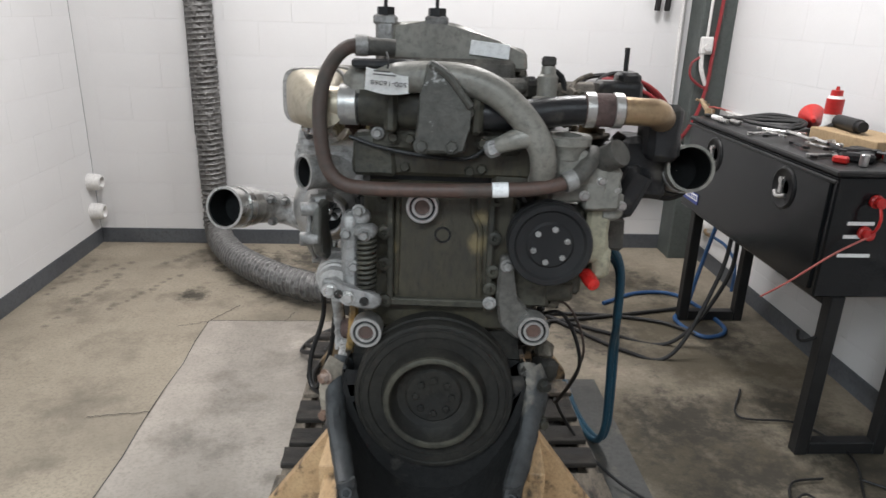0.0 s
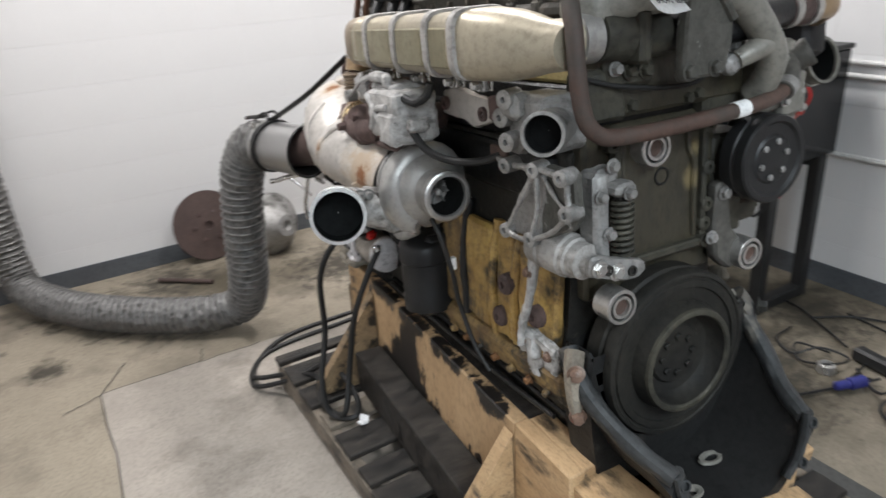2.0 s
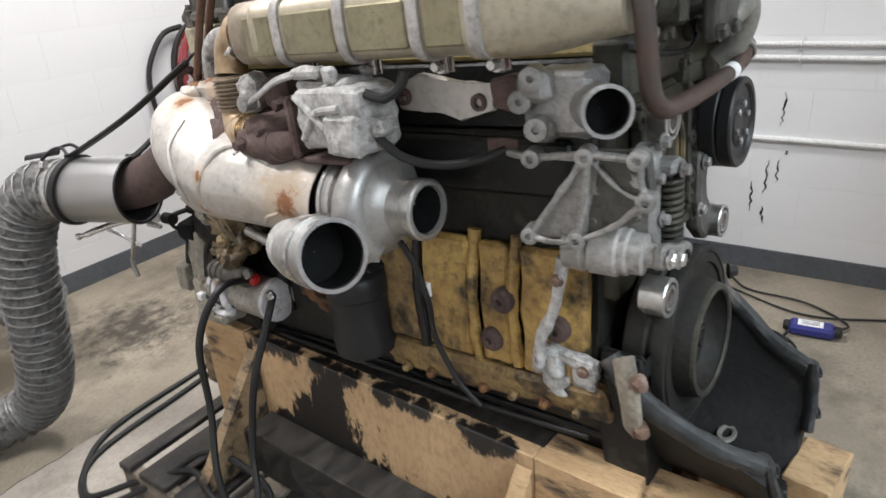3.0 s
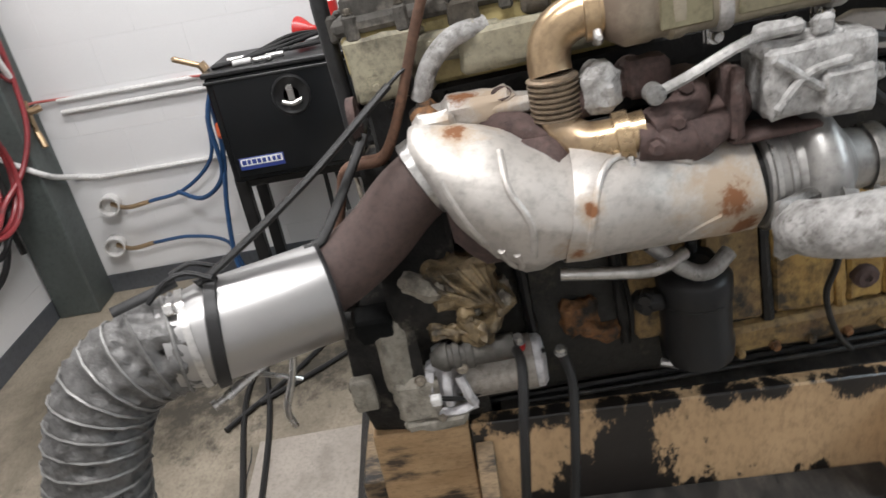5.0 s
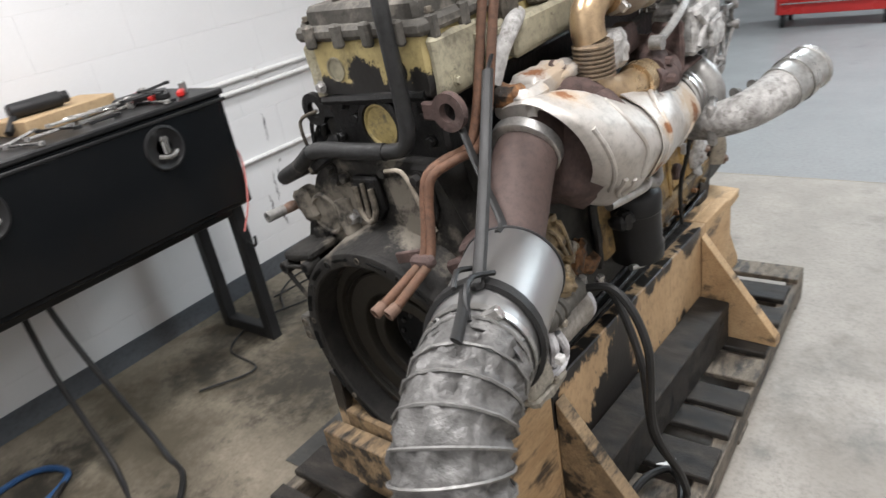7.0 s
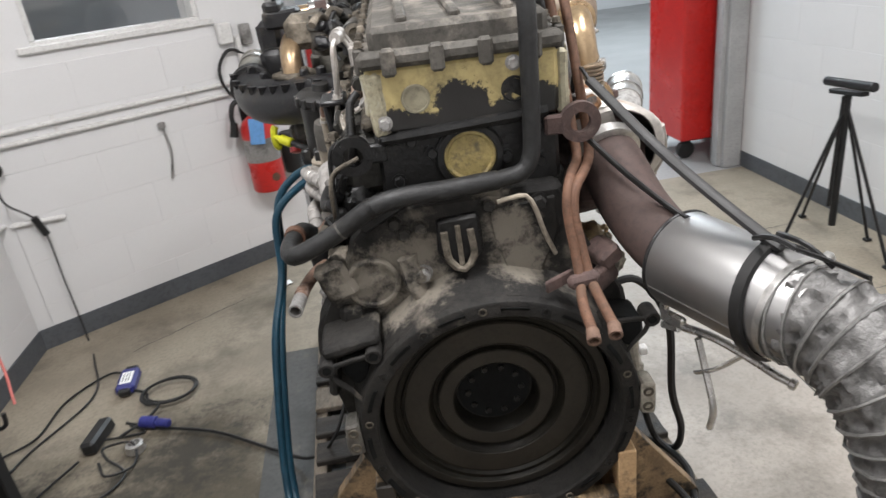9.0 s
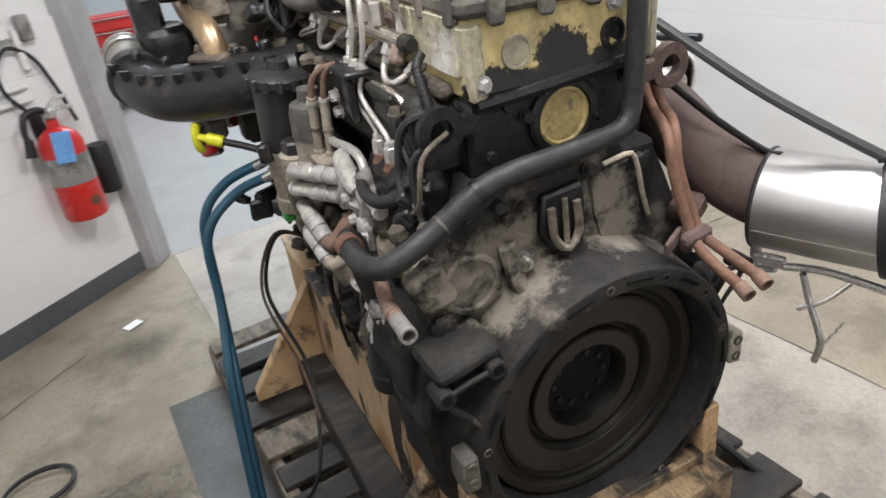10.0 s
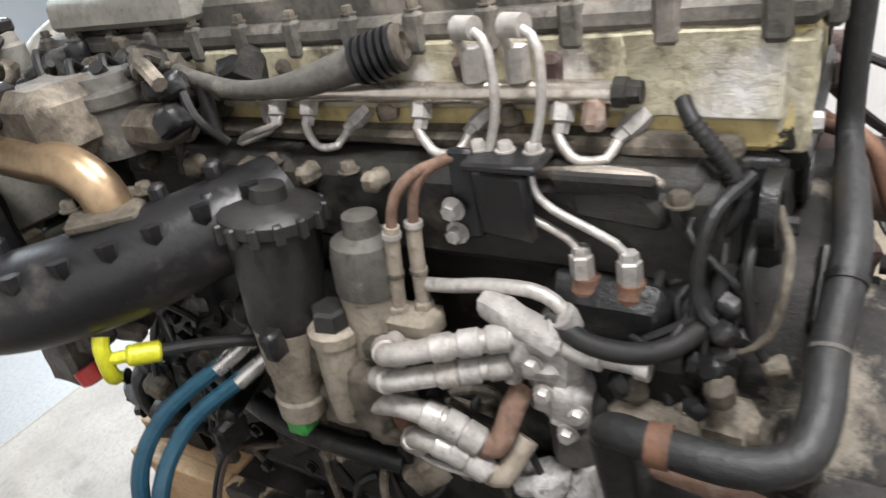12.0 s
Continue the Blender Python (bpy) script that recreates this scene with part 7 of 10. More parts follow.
tube("valve_hose", [(-0.36, 0.40, 0.53), (-0.35, 0.37, 0.52), (-0.33, 0.35, 0.535), (-0.325, 0.34, 0.56)], 0.009, HOSEG, seg=8)
tube("valve_lead", [(-0.35, 0.40, 0.46), (-0.335, 0.36, 0.42), (-0.30, 0.31, 0.40), (-0.27, 0.25, 0.405), (-0.25, 0.21, 0.42)], 0.008, RUBBER, seg=8)

# -- turbocharger: dented heat shield, compressor and outlets
def shield_rows(stations, n=30, a0=0.0, a1=2 * math.pi):
    out = []
    for y, cx, cz, rx, rz in stations:
        out.append([Vector((cx + rx * math.cos(a), y, cz + rz * math.sin(a))) for a in [a0 + (a1 - a0) * k / (n - 1) for k in range(n)]])
    return out


def shell(name, stations, material, label, thick=0.003, a0=35, a1=285, amp=0.0035, scale=11, rear=0.0, seam=0.0):
    """An open sheet-metal shell with thickness, lightly dented."""
    n = 34
    bm = B()
    grid = []
    for row in shield_rows(stations, n, radians(a0), radians(a1)):
        for p in row:
            low = min(max((0.50 - p.z) / 0.2, 0.0), 1.0)
            to_rear, to_seam = min(max((p.y - 0.82) / 0.28, 0.0), 1.0), max(0.0, 1 - abs(p.y - 0.82) / 0.2)
            p.y += low * (rear * to_rear + seam * to_seam)
        grid.append([bm.verts.new(p) for p in row])
    for i in range(len(grid) - 1):
        for k in range(n - 1):
            bm.faces.new((grid[i][k], grid[i][k + 1], grid[i + 1][k + 1], grid[i + 1][k]))
    bmesh.ops.subdivide_edges(bm, edges=bm.edges[:], cuts=2, use_grid_fill=True)
    bm.normal_update()
    for v in bm.verts:
        crease = abs(noise.noise(v.co * 9.0 + Vector((3.1, 0.4, 1.7)))) * 2 - 0.5
        v.co += v.normal * (amp * noise.fractal(v.co * scale, 1.0, 2.0, 3) - 0.006 * crease)
    bmesh.ops.solidify(bm, geom=bm.faces[:], thickness=thick)
    return part(name, bm, material, eng, label, 50)


ST1 = [(1.085, -0.285, 0.405, 0.098, 0.108), (1.07, -0.292, 0.40, 0.112, 0.118), (1.03, -0.298, 0.385, 0.126, 0.128), (0.98, -0.30, 0.372, 0.132, 0.130), (0.92, -0.30, 0.362, 0.136, 0.118), (0.86, -0.30, 0.356, 0.137, 0.098), (0.815, -0.30, 0.352, 0.136, 0.090)]
sh = shell("turbine_heat_shield", ST1, SHIELD, "dented satin aluminium heat shield with rust patches", a0=55, a1=262, rear=-0.09, seam=0.05)
ST2 = [(0.828, -0.30, 0.354, 0.142, 0.100), (0.80, -0.30, 0.353, 0.141, 0.101), (0.74, -0.30, 0.346, 0.130, 0.098), (0.68, -0.30, 0.337, 0.116, 0.093), (0.62, -0.30, 0.328, 0.103, 0.089), (0.56, -0.30, 0.321, 0.094, 0.084)]
sh2 = shell("turbine_heat_shield", ST2, SHIELD, "dented satin aluminium heat shield with crusty rust", a0=40, a1=285, seam=0.05)


def on_shield(stations, y, angle, rear, seam, out=0.004):
    """A place on a shield's face, by the way along and the angle round."""
    k = min(max(i for i in range(len(stations)) if stations[i][0] >= y), len(stations) - 2)
    a, b = stations[k], stations[k + 1]
    f = (a[0] - y) / (a[0] - b[0])
    cx, cz, rx, rz = (a[n] + (b[n] - a[n]) * f for n in (1, 2, 3, 4))
    p = Vector((cx + (rx + out) * math.cos(radians(angle)), y, cz + (rz + out) * math.sin(radians(angle))))
    low = min(max((0.50 - p.z) / 0.2, 0.0), 1.0)
    p.y += low * (rear * min(max((y - 0.82) / 0.28, 0.0), 1.0) + seam * max(0.0, 1 - abs(y - 0.82) / 0.2))
    return p


for ribs in ([(1.06, 150), (1.06, 175), (1.055, 200), (1.05, 225)], [(1.03, 205), (1.03, 225), (1.0, 228), (0.995, 215), (0.995, 205)], [(0.95, 120), (0.955, 150), (0.93, 175), (0.945, 205)]):
    tube("pressed_rib", [on_shield(ST1, y, a, -0.09, 0.05, 0.001) for y, a in ribs], 0.006, SHIELD, seg=8, parent=sh)
for ribs in ([(0.80, 205), (0.80, 175), (0.79, 140), (0.76, 125), (0.70, 128), (0.66, 135)], [(0.68, 215), (0.66, 200), (0.63, 190)]):
    tube("pressed_rib", [on_shield(ST2, y, a, 0.0, 0.05, 0.001) for y, a in ribs], 0.006, SHIELD, seg=8, parent=sh2)
cast("turbine_housing", [((-0.28, 0.93, 0.37), (0.20, 0.24, 0.20)), ((-0.28, 0.72, 0.34), (0.16, 0.26, 0.15))], MANIF, "rust-brown turbine housing behind the shields", 0.006, 22, 3, 0.05)


cast("crusty_shield_top", [((-0.245, 0.965, 0.515), (0.07, 0.12, 0.05)), ((-0.25, 1.04, 0.50), (0.09, 0.07, 0.06)), ((-0.25, 0.90, 0.51), (0.06, 0.10, 0.03))], SHIELD, "flaking pale and rusty flange", 0.007, 40, 4, 0.012)
cast("rusty_flange", [((-0.235, 1.055, 0.515), (0.07, 0.05, 0.045))], RUSTP, "rusty flange", 0.005, 40, 3, 0.014)
turned("rust_hole", (-0.262, 0.925, 0.532), (-0.5, 0, 1), [(-0.01, 0.018), (0.004, 0.017), (0.004, 0.010), (-0.006, 0.009)], MANIF, seg=16)
# collar rings, compressor, inlet
turned("turbine_neck", (-0.305, 0.62, 0.318), N, [(0, 0.070), (0.05, 0.072), (0.075, 0.070), (0.08, 0.06)], BLACK, "black neck between shield and compressor", 36)
comp = turned("compressor", (-0.305, 0.548, 0.318), N, [(0, 0.060), (0.003, 0.080), (0.008, 0.084), (0.03, 0.084), (0.034, 0.080), (0.045, 0.080), (0.05, 0.084), (0.075, 0.088), (0.105, 0.087), (0.125, 0.078), (0.138, 0.062), (0.145, 0.053), (0.18, 0.049), (0.184, 0.053), (0.20, 0.053), (0.203, 0.050), (0.203, 0.044), (0.13, 0.030), (0.125, 0.0)], COMPM, "cast aluminium turbo compressor housing with an open inlet", 48)
for y in (0.535, 0.512):
    turned("v_band", (-0.305, y, 0.318), N, [(-0.006, 0.080), (-0.004, 0.0885), (0.004, 0.0885), (0.006, 0.080)], STEEL, "bright steel v-band", 44, comp)
turned("inlet_ring", (-0.305, 0.368, 0.318), N, [(-0.003, 0.0535), (0, 0.055), (0.020, 0.055), (0.022, 0.051)], STEEL, "bright machined inlet ring", 40, comp, cap=False)
for k in range(7):
    a = 2 * math.pi * k / 7
    bm = B()
    box(bm, (-0.305 + 0.016 * math.cos(a), 0.41, 0.318 + 0.016 * math.sin(a)), (0.026, 0.02, 0.003), (20, -math.degrees(a), 0), 0.0005)
    part("blade", bm, ALU, comp)
# shade of the inlet painted on as a near-black lining
turned("throat", (-0.305, 0.352, 0.318), N, [(0, 0.0415), (-0.035, 0.0355), (-0.062, 0.0300)], HOLE_SHADE, "inlet throat painted dark as deep shade", 36, comp, False)
turned("nut", (-0.305, 0.41, 0.318), N, [(0, 0.008), (0.02, 0.007), (0.022, 0.0)], STEEL, seg=10, parent=comp)
bm = B()
p = []
for k in range(22):
    a = radians(-100 + k * 16)
    p.append(Vector((-0.305 + 0.078 * math.cos(a), 0.46, 0.318 + 0.078 * math.sin(a))))
sweep(bm, p, lambda t: 0.018 + 0.02 * t, 14, smooth=False)
part("volute", bm, COMPM, comp)
# charge pipe from the compressor: a crusty elbow ending in an open ring
tube("charge_pipe", [(-0.33, 0.455, 0.25), (-0.39, 0.505, 0.268), (-0.44, 0.522, 0.285), (-0.482, 0.502, 0.299), (-0.51, 0.462, 0.310), (-0.528, 0.415, 0.3195)], lambda t: 0.036 + 0.013 * t, CRUST, "pale corroded charge-air elbow", 24)
bm = B()
pipe_end(bm, (-0.5265, 0.420, 0.319), (-0.560, 0.312, 0.338), 0.0525, 0.004, 0.075, 40)
mouth = part("charge_pipe_mouth", bm, STEEL, eng, "bright open end of the charge pipe")
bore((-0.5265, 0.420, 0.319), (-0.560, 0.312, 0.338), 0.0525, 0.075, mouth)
turned("charge_pipe_band", (-0.543, 0.366, 0.3285), (-0.31, -1, 0.176), [(-0.012, 0.053), (-0.012, 0.056), (0.012, 0.056), (0.012, 0.053)], CHROME, seg=40, cap=False)
bolts([(-0.47, 0.44, 0.335), (-0.475, 0.46, 0.27), (-0.44, 0.47, 0.325)], (-0.2, -1, 0), ALU, None, 0.010, 0.02)
cast("charge_flange", [((-0.405, 0.515, 0.275), (0.022, 0.09, 0.10), (0, 0, 20)), ((-0.37, 0.49, 0.255), (0.06, 0.07, 0.06))], ALU, "", 0.004, 35, 3)
tube("oil_drain", [(-0.30, 0.72, 0.23), (-0.31, 0.66, 0.17), (-0.31, 0.62, 0.16), (-0.29, 0.58, 0.18)], 0.015, ALU, "ribbed silver drain hose")
tube("oil_feed", [(-0.32, 0.88, 0.215), (-0.33, 0.80, 0.205), (-0.33, 0.72, 0.195), (-0.30, 0.66, 0.20)], 0.012, STEEL)
tube("down_lead", [(-0.33, 0.44, 0.30), (-0.31, 0.40, 0.22), (-0.29, 0.39, 0.12), (-0.275, 0.40, 0.04), (-0.26, 0.37, -0.06), (-0.245, 0.33, -0.12)], 0.006, RUBBER, seg=8)
cast("lead_clip", [((-0.285, 0.395, 0.145), (0.014, 0.014, 0.03))], WHITE, "", 0.0005, 30, 0, 0.002)
# brown exhaust pipe into the sleeve
tube("exhaust_outlet_pipe", [(-0.265, 1.03, 0.44), (-0.28, 1.11, 0.40), (-0.30, 1.18, 0.345), (-0.33, 1.26, 0.305), (-0.372, 1.345, 0.289), (-0.40, 1.41, 0.289)], 0.061, BROWN, "rust-brown exhaust pipe", 28)
turned("pipe_band_clamp", (-0.27, 1.075, 0.425), (-0.15, 1, -0.45), [(-0.012, 0.066), (-0.010, 0.070), (0.010, 0.070), (0.012, 0.066)], STEEL, "bright band clamp", 36)
cast("pipe_tab", [((-0.225, 1.215, 0.285), (0.05, 0.06, 0.04), (0, 30, 20)), ((-0.215, 1.24, 0.25), (0.07, 0.02, 0.05), (0, 20, 30))], MANIF, "", 0.004, 30, 3)
# oily gear pump below the exhaust pipe
pump = cast("side_pump", [((-0.23, 1.06, 0.20), (0.10, 0.13, 0.10))], OILG, "oily golden-brown pump body", 0.014, 34, 5, 0.014)
rnd = random.Random(4)
for k in range(12):
    c = (-0.265 + rnd.uniform(-0.02, 0.03), 1.05 + rnd.uniform(-0.08, 0.09), 0.18 + rnd.uniform(-0.08, 0.07))
    cast("pump_lug", [(c, (rnd.uniform(0.03, 0.06), rnd.uniform(0.03, 0.08), rnd.uniform(0.02, 0.05)), (rnd.uniform(-40, 40), rnd.uniform(-30, 30), rnd.uniform(-40, 40)))], OILG if k % 3 else PALEB, "", 0.010, 45, 4, 0.010, pump)
for k in range(4):
    tube("pump_line", [(-0.275, 1.12 - 0.03 * k, 0.24), (-0.29, 1.10 - 0.025 * k, 0.21 + 0.01 * k), (-0.285, 1.05 - 0.02 * k, 0.18 - 0.01 * k)], 0.005, OILG, seg=8)
turned("side_canister", (-0.25, 0.632, 0.13), (0, 0, -1), [(-0.02, 0.03), (0, 0.062), (0.01, 0.069), (0.05, 0.069), (0.054, 0.066), (0.14, 0.066), (0.15, 0.070), (0.185, 0.068), (0.20, 0.045)], SBLACK, "glossy black oil separator canister", 36)
cast("canister_body", [((-0.22, 0.632, 0.12), (0.09, 0.11, 0.06)), ((-0.26, 0.72, 0.09), (0.05, 0.06, 0.035))], SBLACK, "", 0.003, 28, 3, 0.012)
for z in (0.105, 0.085):
    turned("canister_port", (-0.26, 0.72, z), (-1, 0.5, 0), [(0, 0.013), (0.02, 0.013), (0.022, 0.011), (0.03, 0.011)], SBLACK, seg=16)
tube("canister_clip", [(-0.27, 0.60, -0.05), (-0.285, 0.65, -0.062), (-0.27, 0.71, -0.05)], 0.008, STEEL, seg=8)
cast("stained_side", [((-0.20, 0.845, 0.045), (0.04, 0.07, 0.08), (0, 0, 12)), ((-0.20, 0.81, 0.005), (0.045, 0.09, 0.05), (20, 0, 0))], RUSTP, "orange-stained side of the block", 0.012, 30, 5, 0.015)
# starter and the dusty bracket beside it
starter = turned("starter_motor", (-0.245, 1.10, -0.01), N, [(0, 0.045), (0.008, 0.053), (0.125, 0.053), (0.13, 0.056), (0.146, 0.056), (0.154, 0.047), (0.157, 0.0)], STARTM, "grey-brown grimy starter motor", 30)
turned("end_cap", (-0.245, 0.957, -0.01), N, [(0, 0.050), (0.006, 0.0545), (0.018, 0.054), (0.026, 0.044), (0.03, 0.0)], NOSEM, "pale grey end cap", 28, starter)
turned("starter_solenoid", (-0.285, 1.135, 0.062), N, [(-0.012, 0.0), (-0.012, 0.012), (0, 0.021), (0.012, 0.028), (0.022, 0.028), (0.024, 0.024), (0.032, 0.024), (0.034, 0.029), (0.046, 0.029), (0.048, 0.024), (0.056, 0.024), (0.058, 0.029), (0.07, 0.029), (0.074, 0.025), (0.15, 0.025), (0.155, 0.014)], EARM, "ribbed grey solenoid", 24)
nose = cast("starter_nose", [((-0.245, 1.135, -0.005), (0.075, 0.06, 0.10)), ((-0.262, 1.165, -0.045), (0.055, 0.05, 0.05)), ((-0.262, 1.12, 0.055), (0.05, 0.05, 0.04))], NOSEM, "pale corroded starter nose", 0.006, 40, 4, 0.014)
for pts in ([(-0.285, 1.12, 0.05), (-0.302, 1.125, 0.01), (-0.298, 1.13, -0.04)], [(-0.285, 1.155, 0.035), (-0.30, 1.165, -0.005), (-0.29, 1.17, -0.05)], [(-0.295, 1.10, 0.02), (-0.305, 1.09, -0.02), (-0.295, 1.085, -0.05)], [(-0.298, 1.17, -0.05), (-0.302, 1.12, -0.058), (-0.295, 1.08, -0.05)]):
    bm = B()
    sweep(bm, pts, 0.010, 8)
    rough_up(bm, 0.003, 50, 0)
    part("nose_strut", bm, NOSEM, nose)
bolts([(-0.306, 1.15, -0.06), (-0.306, 1.09, 0.045), (-0.30, 1.175, 0.03)], (-1, 0, 0), BEIGED, nose, 0.009, 0.010)
cast("rear_corner_bracket", [((-0.262, 1.215, 0.075), (0.055, 0.06, 0.17), (0, 8, 0)), ((-0.275, 1.19, -0.02), (0.07, 0.09, 0.10), (0, 4, 0)), ((-0.27, 1.165, -0.075), (0.09, 0.13, 0.035))], PALEB, "pale beige bracket at the housing corner", 0.006, 30, 4, 0.014)
cast("starter_white_cap", [((-0.33, 1.15, 0.0), (0.018, 0.02, 0.02))], WHITE, "white plastic cap", 0.0005, 30, 0, 0.003)
tube("starter_wire", [(-0.325, 1.15, 0.0), (-0.30, 1.10, -0.03), (-0.28, 1.04, -0.03), (-0.29, 0.98, 0.0), (-0.27, 0.93, 0.03)], 0.005, RUBBER, seg=8)
cast("starter_terminal", [((-0.275, 0.985, 0.055), (0.03, 0.04, 0.025))], RED, "red battery terminal boot", 0.002, 40, 1, 0.006)
bolts([(-0.29, 0.975, 0.072), (-0.29, 0.90, 0.03)], (-0.3, 0, 1), CHROME, None, 0.010, 0.016)

# -- intake side: manifold, elbow, filters, fuel lines
X = (1, 0, 0)
UP = (0, 0, 1)
cast("intake_manifold", [((0.186, 0.70, 0.484), (0.085, 0.86, 0.11)), ((0.19, 0.45, 0.520), (0.09, 0.34, 0.05)), ((0.178, 1.03, 0.50), (0.09, 0.16, 0.10)), ((0.188, 0.98, 0.46), (0.05, 0.28, 0.08), (0, 10, 0))], IRON, "dark brown-black intake manifold", 0.004, 18, 4, 0.014)
bm = B()
box(bm, (0.232, 1.02, 0.54), (0.012, 0.10, 0.025), (0, 25, 0), 0.005)
part("manifold_rib", bm, IRON, eng)
for y in (0.36, 0.46, 0.56, 0.66, 0.76):
    cast("manifold_lug", [((0.240, y, 0.530), (0.034, 0.026, 0.024))], DUSTY, "", 0.004, 45, 2, 0.008)
bolts([(0.235, 0.60, 0.538), (0.235, 0.72, 0.535), (0.232, 0.42, 0.540), (0.24, 1.09, 0.53)], UP, DUSTY, None, 0.010, 0.012)
elbow = tube("intake_elbow", [(0.545, 0.22, 0.485), (0.535, 0.30, 0.465), (0.495, 0.385, 0.458), (0.43, 0.465, 0.465), (0.36, 0.535, 0.48), (0.295, 0.585, 0.492), (0.24, 0.61, 0.50)], lambda t: 0.054 + 0.008 * math.sin(3.1 * t), PLAST, "large black moulded intake elbow", 28)
path = curve_points([(0.545, 0.22, 0.485), (0.535, 0.30, 0.465), (0.495, 0.385, 0.458), (0.43, 0.465, 0.465), (0.36, 0.535, 0.48), (0.295, 0.585, 0.492), (0.24, 0.61, 0.50)], 0.01)
for k in range(9):
    i = 6 + int((len(path) - 12) * k / 8)
    along = (path[i + 1] - path[i - 1]).normalized()
    out = along.cross(UP).normalized()
    out = out if out.x > 0 else -out
    n = (out * 0.75 + Vector((0, 0, 0.66))).normalized()
    bm = B()
    c = path[i] + n * 0.058
    sweep(bm, [c - n * 0.012 + Vector((0, 0, -0.018)), c + n * 0.006, c + n * 0.004 + Vector((0, 0, 0.012))], lambda t: 0.007 + 0.006 * t, 6, smooth=False)
    part("elbow_lug", bm, PLAST, elbow)
for t in ((0.53, 0.30, 0.525), (0.48, 0.385, 0.518), (0.35, 0.525, 0.54), (0.30, 0.57, 0.55), (0.545, 0.34, 0.49), (0.485, 0.43, 0.49), (0.43, 0.49, 0.50), (0.38, 0.545, 0.515), (0.33, 0.585, 0.525)):
    cast("elbow_lug", [(t, (0.022, 0.018, 0.034), (0, 0, 30))], PLAST, "", 0.001, 30, 1, 0.004, elbow)
turned("elbow_cuff", (0.54, 0.265, 0.475), Y, [(-0.02, 0.062), (-0.016, 0.067), (0.016, 0.067), (0.02, 0.062)], RUBBER, seg=36, parent=elbow)
cast("elbow_flange", [((0.38, 0.47, 0.535), (0.10, 0.085, 0.016), (0, 0, 40))], DUSTY, "dusty flange", 0.003, 40, 3, 0.006, elbow)
bolts([(0.35, 0.50, 0.545), (0.41, 0.44, 0.545)], UP, DUSTY, elbow, 0.010, 0.012)
tube("brass_tinted_pipe", [(0.383, 0.475, 0.53), (0.384, 0.468, 0.562), (0.388, 0.435, 0.588), (0.392, 0.37, 0.596), (0.392, 0.28, 0.604), (0.388, 0.18, 0.615)], 0.027, GOLD, "heat-tinted golden pipe", 20)
cast("gas_mixer", [((0.34, 0.36, 0.63), (0.11, 0.13, 0.09)), ((0.28, 0.46, 0.60), (0.06, 0.10, 0.05))], DUSTY, "", 0.004, 25, 3, 0.02)
turned("mixer_canister", (0.29, 0.40, 0.57), UP, [(0, 0.045), (0.06, 0.045), (0.065, 0.05), (0.08, 0.05), (0.085, 0.04), (0.10, 0.036)], EARM, "dusty grey canister", 28)
harness = tube("harness", [(0.185, 0.33, 0.668), (0.192, 0.40, 0.652), (0.215, 0.47, 0.642), (0.232, 0.56, 0.632), (0.233, 0.62, 0.631), (0.226, 0.68, 0.637), (0.212, 0.72, 0.646), (0.20, 0.75, 0.653)], lambda t: 0.0115 + 0.010 * max(0.0, t - 0.72) / 0.28, EARM, "dusty grey wiring harness ending in a ribbed connector", 14)
for k in range(6):
    turned("connector_rib", (0.203 - 0.0025 * k, 0.745 + 0.0085 * k, 0.652 + 0.002 * k), (-0.3, 1, 0.22), [(-0.0025, 0.0265), (0.0025, 0.0265)], PLAST, seg=20, parent=harness)
turned("connector_end", (0.19, 0.79, 0.663), (-0.3, 1, 0.22), [(0, 0.024), (0.006, 0.0235), (0.008, 0.014), (0.002, 0.012)], DUSTY, "dusty connector face", 20, parent=harness)
turned("harness_boot", (0.192, 0.385, 0.657), (0.1, 1, -0.2), [(-0.03, 0.012), (-0.025, 0.02), (0.015, 0.02), (0.025, 0.013)], RUBBER, "black rubber boot", 16, parent=harness)
tube("harness_leg", [(0.212, 0.44, 0.642), (0.225, 0.435, 0.60), (0.232, 0.425, 0.55), (0.235, 0.42, 0.515)], 0.0105, EARM, "dusty grey strut under the harness", flat=0.6)
tube("harness_leg", [(0.222, 0.505, 0.638), (0.228, 0.507, 0.61), (0.23, 0.51, 0.575)], 0.016, HOSEG, flat=0.6)
for k, (y, z) in enumerate(((0.18, 0.66), (0.25, 0.645), (0.33, 0.65), (0.42, 0.645), (0.47, 0.62))):
    cast("side_fitting", [((0.195, y, z), (0.05, 0.04, 0.045), (10 * k, 0, 20 * k))], DUSTY if k % 2 else IRON, "", 0.006, 45, 3, 0.01)
    tube("thin_lead", [(0.21, y, z), (0.25, y + 0.03, z + 0.03), (0.27, y + 0.06, z - 0.01), (0.25, y + 0.08, z - 0.05)], 0.006, RUBBER, seg=8)
rnd = random.Random(33)
for k in range(34):
    c = (rnd.uniform(0.15, 0.30), rnd.uniform(0.10, 0.56), rnd.uniform(0.60, 0.665))
    g = rnd.uniform(0.018, 0.042)
    cast("top_fitting", [(c, (g, g * rnd.uniform(0.7, 1.7), g * rnd.uniform(0.6, 1.2)), (rnd.uniform(-30, 30), rnd.uniform(-30, 30), rnd.uniform(-60, 60)))], rnd.choice((DUSTY, DUSTY, PLAST, LINE, IRON)), "", 0.004, 50, 2, 0.006)
